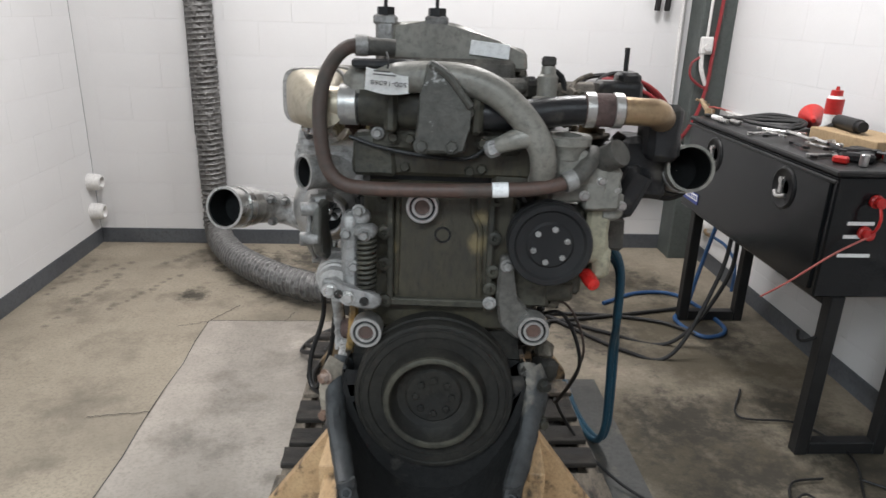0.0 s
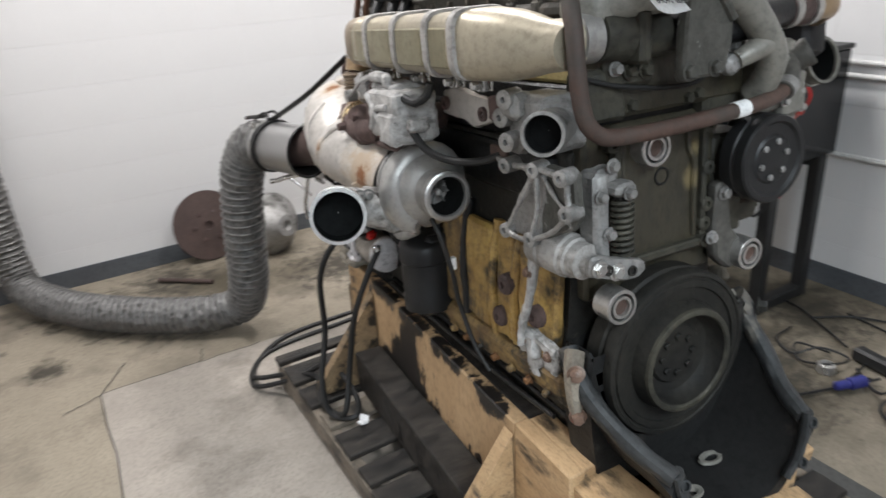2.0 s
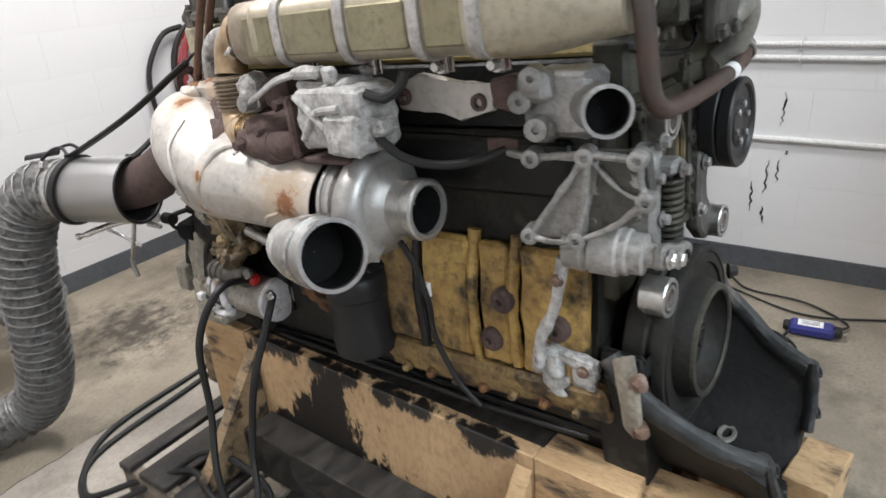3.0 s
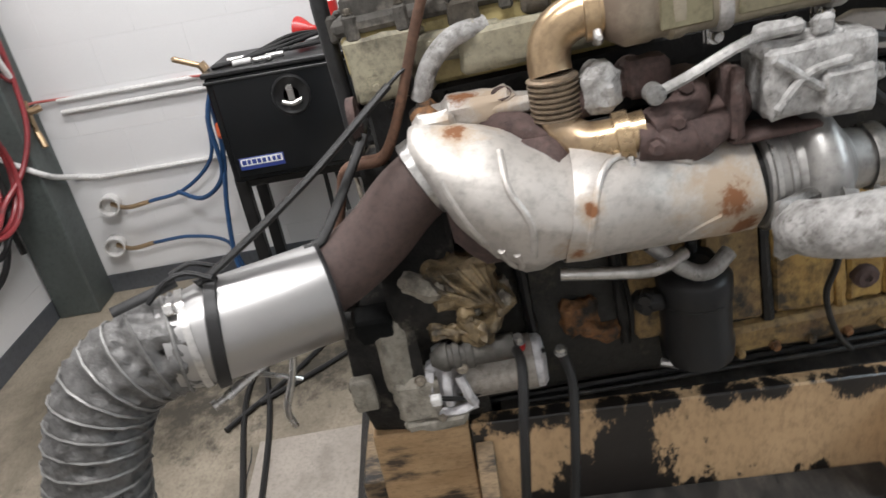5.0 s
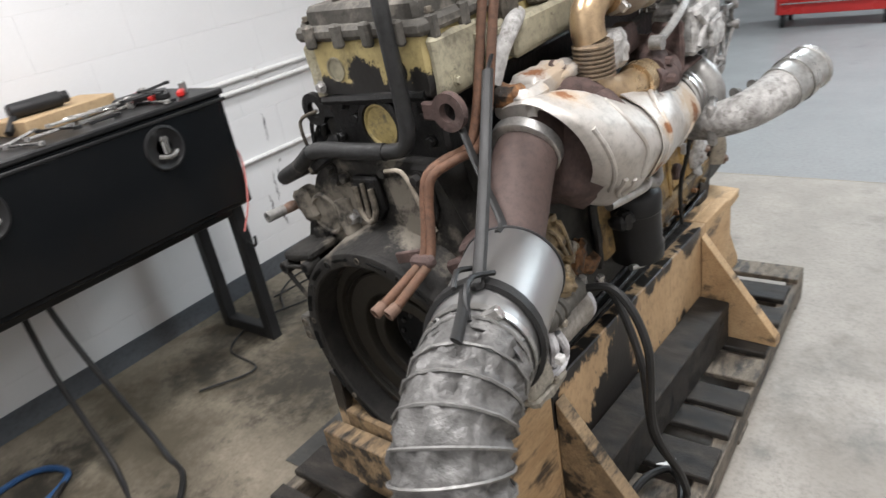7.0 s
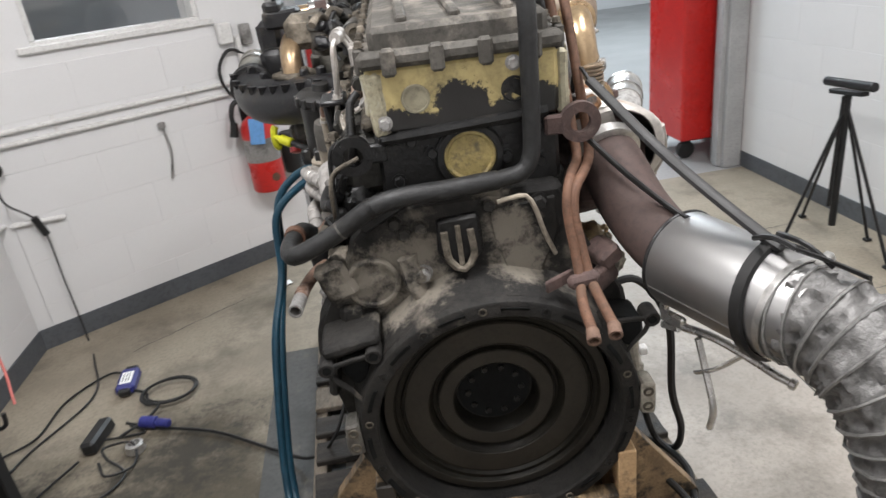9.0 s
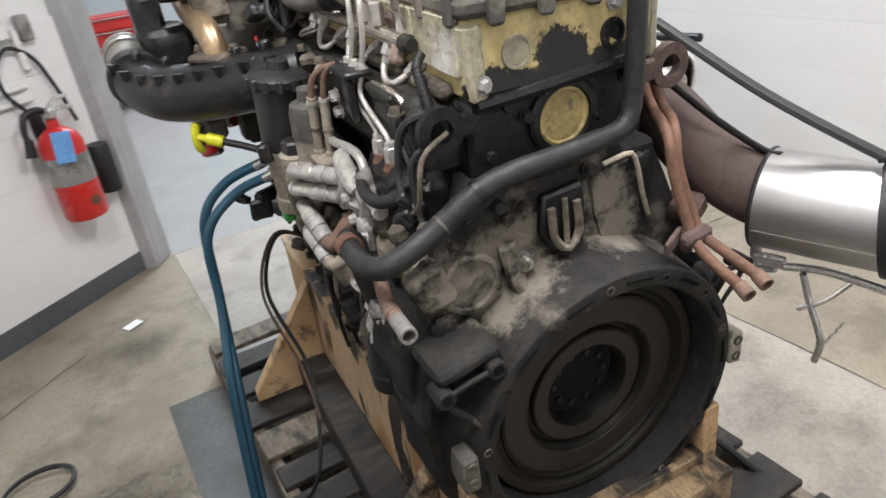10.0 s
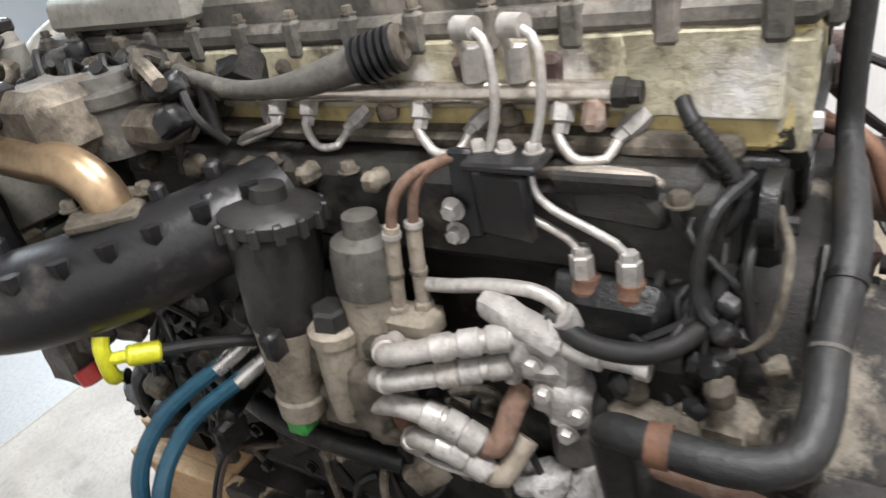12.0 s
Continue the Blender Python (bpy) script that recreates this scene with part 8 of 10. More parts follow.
for k in range(16):
    p = [Vector((rnd.uniform(0.15, 0.29), rnd.uniform(0.10, 0.50), rnd.uniform(0.60, 0.67)))]
    for j in range(4):
        p.append(p[-1] + Vector((rnd.uniform(-0.03, 0.03), rnd.uniform(-0.01, 0.06), rnd.uniform(-0.02, 0.025))))
    tube("top_lead", p, rnd.uniform(0.004, 0.010), rnd.choice((RUBBER, DUSTY, HOSEG)), seg=8)
# common rail, with a paper-yellow warning sticker
rail = tube("fuel_rail", [(0.190, 0.22, 0.617), (0.188, 0.60, 0.614), (0.182, 1.02, 0.611)], 0.0125, RAILS, "long bright steel fuel rail", 18)
turned("rail_end", (0.182, 1.018, 0.611), Y, [(0, 0.015), (0.012, 0.015), (0.014, 0.012), (0.026, 0.011)], IRON, "dark rail end plug", seg=8, parent=rail)
turned("rail_sticker", (0.1895, 0.345, 0.616), Y, [(-0.038, 0.0135), (0.038, 0.0135)], PAPER, "white and yellow sticker", 20, rail)
turned("warning_mark", (0.1895, 0.322, 0.616), Y, [(-0.009, 0.0139), (0.009, 0.0139)], NEON, "yellow warning triangle print", 20, rail)
for y in (0.275, 0.60, 0.725, 0.855, 0.955):
    cast("rail_clamp", [((0.168, y, 0.632), (0.024, 0.022, 0.036), (0, 20, 0))], DUSTY if y < 0.8 else MANIF, "", 0.003, 45, 2, 0.006, rail)
cast("rail_port", [((0.188, 1.0, 0.592), (0.026, 0.022, 0.034), (0, -20, 0))], DRAIN, "rusty rail port", 0.002, 45, 2, 0.007, rail)
# injector lines: U-bends from rail to head
for ya, yb, yl, rr in ((0.245, 0.29, 0.262, 0.0045), (0.385, 0.43, 0.40, 0.0045), (0.585, 0.552, 0.525, 0.0046), (0.638, 0.70, 0.657, 0.0052), (0.803, 0.868, 0.825, 0.0055), (0.967, 1.032, 0.985, 0.0055)):
    a, b = Vector((0.187, ya, 0.594)), Vector((0.172, yb, 0.577))
    away = 1 if yb > ya else -1
    t = tube("injector_line", [a, a + Vector((0.010, -0.003 * away, -0.018)), Vector((0.206, yl - 0.010 * away, 0.561)), Vector((0.209, yl + 0.004 * away, 0.5515)), Vector((0.205, (yl + yb) / 2 + 0.006 * away, 0.553)), b + Vector((0.012, -0.012 * away, -0.013)), b], rr, LINE, "bright U-shaped injector line", 12)
    for q, d, w in ((a, (0.5, 0, -1), 0.0125), (b, (0.7, -0.8 * away, -0.7), 0.0115)):
        turned("union_nut", q, d, [(-0.016, w * 0.9), (-0.006, w), (0.010, w), (0.012, 0.009), (0.022, 0.0075)], PALEA, seg=6, parent=t)
for y in (0.31, 0.46, 0.74, 0.90):
    cast("injector_clamp", [((0.166, y, 0.583), (0.026, 0.026, 0.024), (0, 20, 10))], DUSTY, "", 0.005, 45, 2, 0.008)
# two tall loops over the top
for y, yb, ye, zt in ((0.887, 0.905, 0.996, 0.684), (0.937, 0.952, 1.044, 0.684)):
    t = tube("high_pressure_line", [(0.19, y - 0.012, 0.65), (0.205, y - 0.018, 0.675), (0.213, y - 0.008, zt), (0.22, y + 0.012, zt - 0.003), (0.226, y + 0.028, 0.665), (0.23, yb + 0.012, 0.61), (0.236, yb, 0.56), (0.243, yb + 0.002, 0.535), (0.243, yb + 0.02, 0.515), (0.24, ye - 0.025, 0.49), (0.238, ye - 0.006, 0.475), (0.238, ye, 0.45)], 0.0047, LINE, "bright high-pressure fuel line", 12)
    turned("union_nut", (0.238, ye, 0.452), UP, [(-0.012, 0.0125), (0.012, 0.0125), (0.014, 0.01), (0.022, 0.009)], LINE, seg=6, parent=t)
    turned("union_nut", (0.188, y - 0.012, 0.645), UP, [(-0.02, 0.0125), (0.014, 0.0125), (0.016, 0.009)], LINE, seg=6, parent=t)
    turned("loop_collar", (0.216, y + 0.002, zt), (0.3, 1, 0), [(-0.012, 0.0115), (0.012, 0.0115)], LINE, seg=14, parent=t)
cast("line_bracket", [((0.252, 0.925, 0.52), (0.014, 0.065, 0.075), (0, 5, -10)), ((0.245, 0.88, 0.525), (0.012, 0.03, 0.10)), ((0.245, 0.93, 0.565), (0.05, 0.08, 0.01))], PLAST, "black line bracket", 0.001, 30, 1, 0.004)
bolts([(0.256, 0.868, 0.512), (0.252, 0.866, 0.482)], X, CHROME, None, 0.010, 0.014)
bolts([(0.235, 0.925, 0.57), (0.235, 0.955, 0.57), (0.235, 0.895, 0.57)], UP, LINE, None, 0.008, 0.010)
tube("return_line", [(0.218, 0.945, 0.540), (0.224, 0.98, 0.546), (0.224, 1.03, 0.549), (0.221, 1.062, 0.543), (0.212, 1.08, 0.522), (0.205, 1.088, 0.495), (0.203, 1.09, 0.478)], 0.0062, RAILS, "dull zinc return line", 10)
bm = B()
plate(bm, [(0.985, 0.533), (1.055, 0.540), (1.08, 0.512), (1.075, 0.495), (0.99, 0.503)], 0.20, 0.236, "x", 0.006)
rough_up(bm, 0.003, 30, 1)
part("pump_shroud", bm, IRON, eng, "dark faceted shroud over the pump")
loom = tube("corner_loom", [(0.185, 1.08, 0.605), (0.20, 1.092, 0.59), (0.203, 1.118, 0.558), (0.205, 1.136, 0.526), (0.21, 1.128, 0.50), (0.215, 1.108, 0.475)], 0.0075, RUBBER, "black corrugated loom")
for q in curve_points([(0.20, 1.092, 0.59), (0.203, 1.118, 0.558), (0.205, 1.136, 0.526)], 0.006):
    turned("loom_ring", q, (0, 0.5, -1), [(-0.0015, 0.0088), (0.0015, 0.0088)], RUBBER, seg=12, parent=loom)
# high pressure pump with rusty ports
cast("fuel_pump", [((0.21, 1.02, 0.39), (0.10, 0.14, 0.10)), ((0.22, 1.06, 0.33), (0.09, 0.13, 0.10)), ((0.215, 1.11, 0.40), (0.07, 0.08, 0.09))], BLACK, "black oily high-pressure pump", 0.005, 26, 3, 0.02)
for y in (1.0, 1.045):
    turned("pump_port", (0.238, y, 0.405), UP, [(-0.02, 0.018), (0.024, 0.018), (0.028, 0.015), (0.036, 0.014)], COPPER, "rusty pump port", 14)
tube("pump_hose", [(0.27, 0.97, 0.405), (0.285, 1.02, 0.392), (0.28, 1.08, 0.395), (0.25, 1.12, 0.42), (0.235, 1.13, 0.47)], 0.011, RUBBER)
rnd = random.Random(12)
for k in range(9):
    c = (0.255 + rnd.uniform(-0.01, 0.025), 1.04 + rnd.uniform(0, 0.11), 0.36 + rnd.uniform(-0.05, 0.05))
    g = rnd.uniform(0.022, 0.04)
    cast("sensor_block", [(c, (g, g * rnd.uniform(0.8, 1.4), g), (rnd.uniform(-40, 40), rnd.uniform(-30, 30), rnd.uniform(-40, 40)))], rnd.choice((PLAST, BLACK, BLACK, DUSTY)), "", 0.003, 40, 2, 0.008)
for k in range(9):
    a = Vector((0.265, 1.04 + 0.012 * k, 0.36 + rnd.uniform(-0.04, 0.04)))
    b = Vector((0.21 + rnd.uniform(-0.02, 0.02), 1.13 + rnd.uniform(-0.03, 0.03), 0.45 + rnd.uniform(-0.06, 0.10)))
    tube("sensor_wire", [a, a.lerp(b, 0.35) + Vector((rnd.uniform(0.0, 0.035), rnd.uniform(-0.03, 0.03), rnd.uniform(-0.02, 0.05))), a.lerp(b, 0.7) + Vector((rnd.uniform(0.0, 0.03), rnd.uniform(-0.03, 0.02), rnd.uniform(-0.02, 0.04))), b], rnd.uniform(0.003, 0.007), RUBBER, seg=8)
cast("pump_plate", [((0.265, 1.08, 0.295), (0.05, 0.10, 0.05)), ((0.26, 1.14, 0.30), (0.05, 0.06, 0.06))], DUSTY, "", 0.006, 40, 3, 0.012)
# dusty leads and plugs hanging at the rear corner
rnd = random.Random(33)
for k in range(8):
    y = 1.165 - 0.012 * k
    a = Vector((0.185 + rnd.uniform(0, 0.02), y, rnd.uniform(0.43, 0.56)))
    b = a + Vector((rnd.uniform(0.03, 0.07), rnd.uniform(-0.05, 0.03), -rnd.uniform(0.07, 0.15)))
    w = tube("corner_lead", [a, a.lerp(b, 0.3) + Vector((0.03, rnd.uniform(-0.03, 0.03), 0.015)), a.lerp(b, 0.7) + Vector((0.015, rnd.uniform(-0.03, 0.03), -0.01)), b], rnd.uniform(0.0035, 0.0065), rnd.choice((RUBBER, HOSEG, DUSTY)), "", 8)
    cast("lead_plug", [(b, (0.02, 0.022, 0.026), (rnd.uniform(-40, 40), 20, rnd.uniform(-40, 40)))], rnd.choice((PLAST, FILT, DUSTY)), "", 0.002, 50, 1, 0.004, w)
# filter housings
def filter_can(name, base, topp, profile, material, label):
    return turned(name, base, Vector(topp) - Vector(base), profile, material, label, 28)


f1 = filter_can("fuel_filter", (0.325, 0.616, 0.215), (0.300, 0.650, 0.53), [(0.145, 0.034), (0.15, 0.046), (0.16, 0.049), (0.22, 0.052), (0.283, 0.056), (0.288, 0.061), (0.302, 0.061), (0.308, 0.054), (0.312, 0.036), (0.314, 0.022), (0.330, 0.020), (0.332, 0.0)], FILT, "dusty black plastic fuel filter can")
turned("filter_body", (0.325, 0.616, 0.215), (-0.025, 0.034, 0.315), [(-0.01, 0.020), (0.0, 0.031), (0.03, 0.034), (0.035, 0.031), (0.075, 0.036), (0.08, 0.039), (0.12, 0.042), (0.148, 0.046), (0.151, 0.034)], BEIGED, "dusty beige filter body", 28, f1)
AX = Vector((-0.025, 0.034, 0.315)).normalized()
for k in range(14):
    a = 2 * math.pi * k / 14
    c = Vector((0.325, 0.616, 0.215)) + AX * 0.288 + Vector((0.061 * math.cos(a), 0.061 * math.sin(a), 0.006 * math.cos(a)))
    bm = B()
    box(bm, c, (0.012, 0.011, 0.024), (0, 0, math.degrees(a)), 0.002)
    part("grip_rib", bm, FILT, f1)
cast("filter_lug", [((0.365, 0.655, 0.365), (0.026, 0.022, 0.04), (0, 5, 0))], PLAST, "", 0.001, 40, 1, 0.005, f1)
cast("filter_head", [((0.30, 0.665, 0.33), (0.06, 0.08, 0.10)), ((0.27, 0.70, 0.30), (0.08, 0.10, 0.12)), ((0.29, 0.62, 0.235), (0.06, 0.06, 0.04))], DUSTY, "dusty filter head casting", 0.006, 30, 4, 0.018)
f2 = filter_can("fuel_filter", (0.287, 0.747, 0.31), (0.279, 0.758, 0.50), [(0.10, 0.034), (0.104, 0.040), (0.150, 0.0405), (0.166, 0.037), (0.172, 0.024), (0.174, 0.021), (0.196, 0.020), (0.198, 0.0)], EARM, "dusty dark filter housing with a hexagonal cap")
turned("filter_body", (0.287, 0.747, 0.31), (-0.008, 0.011, 0.19), [(0, 0.030), (0.05, 0.034), (0.102, 0.038), (0.104, 0.030)], BEIGED, "dusty beige filter body", 28, f2)
fc = filter_can("filter_cap", (0.322, 0.703, 0.235), (0.316, 0.712, 0.395), [(0, 0.020), (0.03, 0.024), (0.07, 0.026), (0.118, 0.0275), (0.12, 0.031), (0.135, 0.032), (0.14, 0.027)], BEIGED, "dusty beige threaded filter cap")
turned("cap_hexagon", (0.3168, 0.7107, 0.372), (-0.006, 0.009, 0.16), [(0, 0.0255), (0.024, 0.0245), (0.028, 0.020)], FILT, "dark hexagonal cap", 6, fc)
cast("filter_lower", [((0.30, 0.72, 0.245), (0.07, 0.12, 0.07)), ((0.33, 0.76, 0.285), (0.04, 0.05, 0.10)), ((0.315, 0.765, 0.235), (0.05, 0.06, 0.05))], DUSTY, "", 0.008, 36, 4, 0.014)
cast("water_sensor", [((0.335, 0.618, 0.205), (0.034, 0.034, 0.032))], MATS.get("water_sensor") or mat("green_clear_plastic", (0.05, 0.30, 0.06), (0.04, 0.22, 0.05), 9, 0.3), "small green sensor", 0.001, 30, 1, 0.006)
cast("line_block", [((0.28, 0.806, 0.372), (0.044, 0.062, 0.034)), ((0.295, 0.79, 0.35), (0.04, 0.06, 0.03))], BEIGED, "dusty beige line block", 0.004, 45, 3, 0.008)
for pts, top in (([(0.286, 0.79, 0.385), (0.287, 0.797, 0.44), (0.286, 0.806, 0.50), (0.281, 0.815, 0.533), (0.266, 0.83, 0.551), (0.25, 0.852, 0.559), (0.238, 0.885, 0.566)], 0.505), ([(0.270, 0.815, 0.385), (0.270, 0.818, 0.45), (0.267, 0.823, 0.508), (0.262, 0.832, 0.541), (0.252, 0.852, 0.559), (0.24, 0.89, 0.570)], 0.50)):
    t = tube("fuel_tube", pts, 0.0062, DRAIN, "brown-stained fuel tube", 12)
    low = [q for q in curve_points(pts) if q[2] < top]
    bm = B()
    sweep(bm, low, 0.0088, 14, smooth=False)
    part("tube_sleeve", bm, BEIGED, t, "pale dusty crimp sleeve")
    for k in range(0, len(low), 4):
        turned("tube_collar", low[k], low[min(k + 1, len(low) - 1)] - low[max(k - 1, 0)], [(-0.003, 0.0105), (0.003, 0.0105)], DUSTY if k % 8 else LINE, seg=14, parent=t)
    turned("union_nut", pts[0], UP, [(-0.012, 0.0125), (0.010, 0.0125), (0.013, 0.010)], BEIGED, seg=6, parent=t)
# pale cast junction block, its arms, and the crimped lines to it
tp = cast("transfer_pump", [((0.262, 0.972, 0.338), (0.052, 0.058, 0.125), (-8, 0, 0)), ((0.268, 0.985, 0.30), (0.05, 0.05, 0.07), (-8, 0, 0)), ((0.268, 0.975, 0.385), (0.046, 0.04, 0.05), (20, 0, 0))], PALEA, "pale dusty cast junction block", 0.003, 40, 3, 0.012)
for pts, r in (([(0.276, 0.905, 0.412), (0.285, 0.928, 0.412), (0.288, 0.952, 0.40), (0.28, 0.975, 0.38)], 0.018), ([(0.291, 0.935, 0.392), (0.288, 0.955, 0.388), (0.278, 0.975, 0.378)], 0.0165), ([(0.291, 0.93, 0.355), (0.286, 0.955, 0.352), (0.276, 0.975, 0.345)], 0.0165),
               ([(0.292, 0.955, 0.40), (0.297, 0.945, 0.37), (0.293, 0.932, 0.335)], 0.011), ([(0.276, 0.985, 0.415), (0.27, 0.99, 0.40), (0.265, 0.985, 0.36)], 0.015)):
    bm = B()
    sweep(bm, pts, r, 12)
    rough_up(bm, 0.003, 45, 0)
    part("pump_arm", bm, PALEA, tp)
bolts([(0.292, 0.988, 0.272), (0.296, 0.958, 0.362), (0.288, 1.0, 0.30), (0.292, 0.965, 0.322)], X, LINE, tp, 0.009, 0.012)
turned("pump_stub", (0.278, 1.0, 0.378), (0.05, 1, -0.05), [(-0.01, 0.014), (0.012, 0.016), (0.028, 0.016), (0.030, 0.011), (0.06, 0.010), (0.062, 0.013), (0.075, 0.013)], LINE, seg=12, parent=tp)
cast("pump_base", [((0.26, 0.985, 0.235), (0.05, 0.055, 0.07)), ((0.25, 1.01, 0.28), (0.05, 0.05, 0.06))], EARM, "", 0.004, 30, 3, 0.014)
tube("fuel_tube", [(0.268, 0.826, 0.419), (0.270, 0.86, 0.424), (0.268, 0.905, 0.431), (0.266, 0.95, 0.432), (0.267, 0.975, 0.424), (0.267, 0.988, 0.405), (0.265, 0.992, 0.375)], 0.0082, LINE, "dusty zinc tube", 14)
for pts, r in (([(0.312, 0.798, 0.365), (0.338, 0.802, 0.372), (0.35, 0.82, 0.379), (0.336, 0.86, 0.386), (0.318, 0.90, 0.391), (0.298, 0.94, 0.394)], 0.0125), ([(0.31, 0.788, 0.325), (0.336, 0.79, 0.332), (0.349, 0.806, 0.338), (0.336, 0.85, 0.347), (0.318, 0.895, 0.353), (0.296, 0.935, 0.356)], 0.0125),
               ([(0.305, 0.745, 0.255), (0.322, 0.75, 0.262), (0.335, 0.768, 0.282), (0.34, 0.80, 0.294), (0.343, 0.84, 0.297), (0.341, 0.875, 0.288), (0.336, 0.905, 0.268)], 0.0138), ([(0.325, 0.806, 0.215), (0.335, 0.808, 0.238), (0.345, 0.825, 0.256), (0.35, 0.85, 0.262), (0.348, 0.88, 0.255), (0.342, 0.912, 0.232)], 0.0128)):
    t = tube("braided_line", pts, r, LINE, "dusty crimped fuel line", 16)
    line_p = curve_points(pts, 0.012)
    for f in (0.22, 0.68, 0.8, 0.97):
        i = min(int(f * (len(line_p) - 1)), len(line_p) - 2)
        turned("crimp", line_p[i], line_p[i + 1] - line_p[i], [(-0.012, r + 0.0012), (-0.010, r + 0.003), (0.010, r + 0.003), (0.012, r + 0.0012)], PALEA if f > 0.7 else LINE, seg=12, parent=t)
    for k in range(5):
        a = 2 * math.pi * k / 5
        n = max(2, int(0.36 * len(line_p)))
        bm = B()
        sweep(bm, [q + Vector((0.9 * math.cos(a), 0, math.sin(a))) * r for q in line_p[2:n]], 0.0016, 5, smooth=False)
        part("sleeve_ridge", bm, LINE, t)
tube("elbow_fitting", [(0.336, 0.905, 0.268), (0.33, 0.918, 0.262), (0.318, 0.925, 0.275), (0.30, 0.93, 0.298), (0.282, 0.94, 0.318)], 0.0142, DRAIN, "rust-brown elbow fitting")
tube("elbow_fitting", [(0.342, 0.912, 0.232), (0.335, 0.925, 0.224), (0.318, 0.93, 0.232), (0.296, 0.94, 0.25)], 0.0138, BEIGED, "dusty elbow fitting")
for k in range(5):
    cast("rusty_fitting", [((0.318, 0.775 + 0.006 * k, 0.355 - 0.033 * k), (0.032, 0.032, 0.026), (0, 0, 25 * k))], COPPER if k % 2 else DUSTY, "", 0.004, 50, 2, 0.006)
# lower intake side: coolant pump, ribbed filter, block wall clutter
cast("coolant_pump", [((0.275, 1.045, 0.18), (0.07, 0.12, 0.06)), ((0.295, 1.075, 0.165), (0.065, 0.065, 0.075), (10, 0, 15)), ((0.285, 0.95, 0.178), (0.05, 0.07, 0.035), (25, 0, 0)), ((0.30, 1.09, 0.205), (0.05, 0.06, 0.03), (0, 0, 10)), ((0.30, 1.035, 0.215), (0.035, 0.035, 0.07)), ((0.28, 0.975, 0.15), (0.04, 0.03, 0.04))], CRUST, "white-crusted cast coolant pump", 0.009, 40, 5, 0.014)
tube("pump_neck", [(0.30, 1.05, 0.19), (0.315, 1.05, 0.25), (0.325, 1.045, 0.325)], 0.020, HOSEG)
turned("ribbed_filter", (0.275, 1.005, 0.08), (0.05, 0, -1), [(-0.03, 0.04), (0, 0.05), (0.012, 0.05), (0.016, 0.046), (0.022, 0.05), (0.034, 0.05), (0.038, 0.046), (0.044, 0.05), (0.056, 0.05), (0.06, 0.046), (0.066, 0.05), (0.10, 0.047), (0.11, 0.03)], SBLACK, "glossy black ribbed filter", 32)
tube("copper_drain_tube", [(0.305, 1.085, 0.272), (0.318, 1.13, 0.282), (0.332, 1.19, 0.285), (0.338, 1.255, 0.288)], 0.0118, DRAIN, "rusty drain tube with a pale end", 14)
bm = B()
pipe_end(bm, (0.337, 1.235, 0.2875), (0.340, 1.283, 0.290), 0.0125, 0.003, 0.03, 18)
part("tube_end", bm, ALU, eng)
turned("tube_ferrule", (0.336, 1.215, 0.2865), (0.1, 1, 0.04), [(-0.008, 0.013), (0.008, 0.013)], DRAIN, seg=16)
cast("intake_side_block", [((0.20, 0.45, 0.20), (0.06, 0.55, 0.34)), ((0.225, 0.62, 0.12), (0.06, 0.30, 0.16)), ((0.23, 0.85, 0.06), (0.06, 0.30, 0.12)), ((0.215, 1.0, -0.02), (0.06, 0.2, 0.14)), ((0.225, 0.30, 0.30), (0.06, 0.16, 0.14))], BLACK, "", 0.008, 20, 5, 0.02)
rnd = random.Random(21)
for k in range(46):
    y, z = rnd.uniform(0.12, 1.08), rnd.uniform(-0.08, 0.32)
    s = rnd.uniform(0.018, 0.05)
    cast("side_boss", [((0.245 + rnd.uniform(-0.01, 0.03), y, z), (s, s * rnd.uniform(0.7, 1.6), s * rnd.uniform(0.6, 1.3)), (rnd.uniform(-30, 30), rnd.uniform(-20, 20), rnd.uniform(-30, 30)))], rnd.choice((BLACK, BLACK, IRON, DUSTY)), "", 0.005, 45, 2, 0.008)
for k in range(22):
    y, z = rnd.uniform(0.15, 0.95), rnd.uniform(0.0, 0.32)
    p = [Vector((0.27, y, z))]
    for j in range(3):
        p.append(p[-1] + Vector((rnd.uniform(-0.015, 0.02), rnd.uniform(-0.05, 0.06), rnd.uniform(-0.09, 0.03))))
    tube("wiring_loom", p, rnd.uniform(0.004, 0.010), RUBBER if k % 4 else DUSTY, seg=7)
for k in range(30):
    bm = B()
    bolt(bm, (0.262 + rnd.uniform(-0.01, 0.02), rnd.uniform(0.15, 1.08), rnd.uniform(-0.1, 0.3)), X, rnd.uniform(0.007, 0.011), 0.012)
    part("bolt", bm, rnd.choice((BLACK, DUSTY, ALU)), eng)
tube("lower_rail", [(0.26, 0.35, 0.16), (0.29, 0.50, 0.13), (0.29, 0.62, 0.12), (0.27, 0.72, 0.10)], 0.018, BLACK)
tube("thin_tube", [(0.28, 0.72, 0.20), (0.31, 0.78, 0.19), (0.33, 0.84, 0.20), (0.33, 0.90, 0.205)], 0.004, LINE, seg=8)
tube("bent_hook", [(0.40, 0.50, 0.21), (0.415, 0.47, 0.215), (0.425, 0.44, 0.205), (0.42, 0.415, 0.19), (0.405, 0.42, 0.178), (0.395, 0.445, 0.185)], 0.008, SBLACK)
cast("side_arm", [((0.33, 0.50, 0.215), (0.12, 0.03, 0.03), (0, 0, 20)), ((0.38, 0.52, 0.19), (0.05, 0.02, 0.05))], BLACK, "", 0.003, 40, 2)
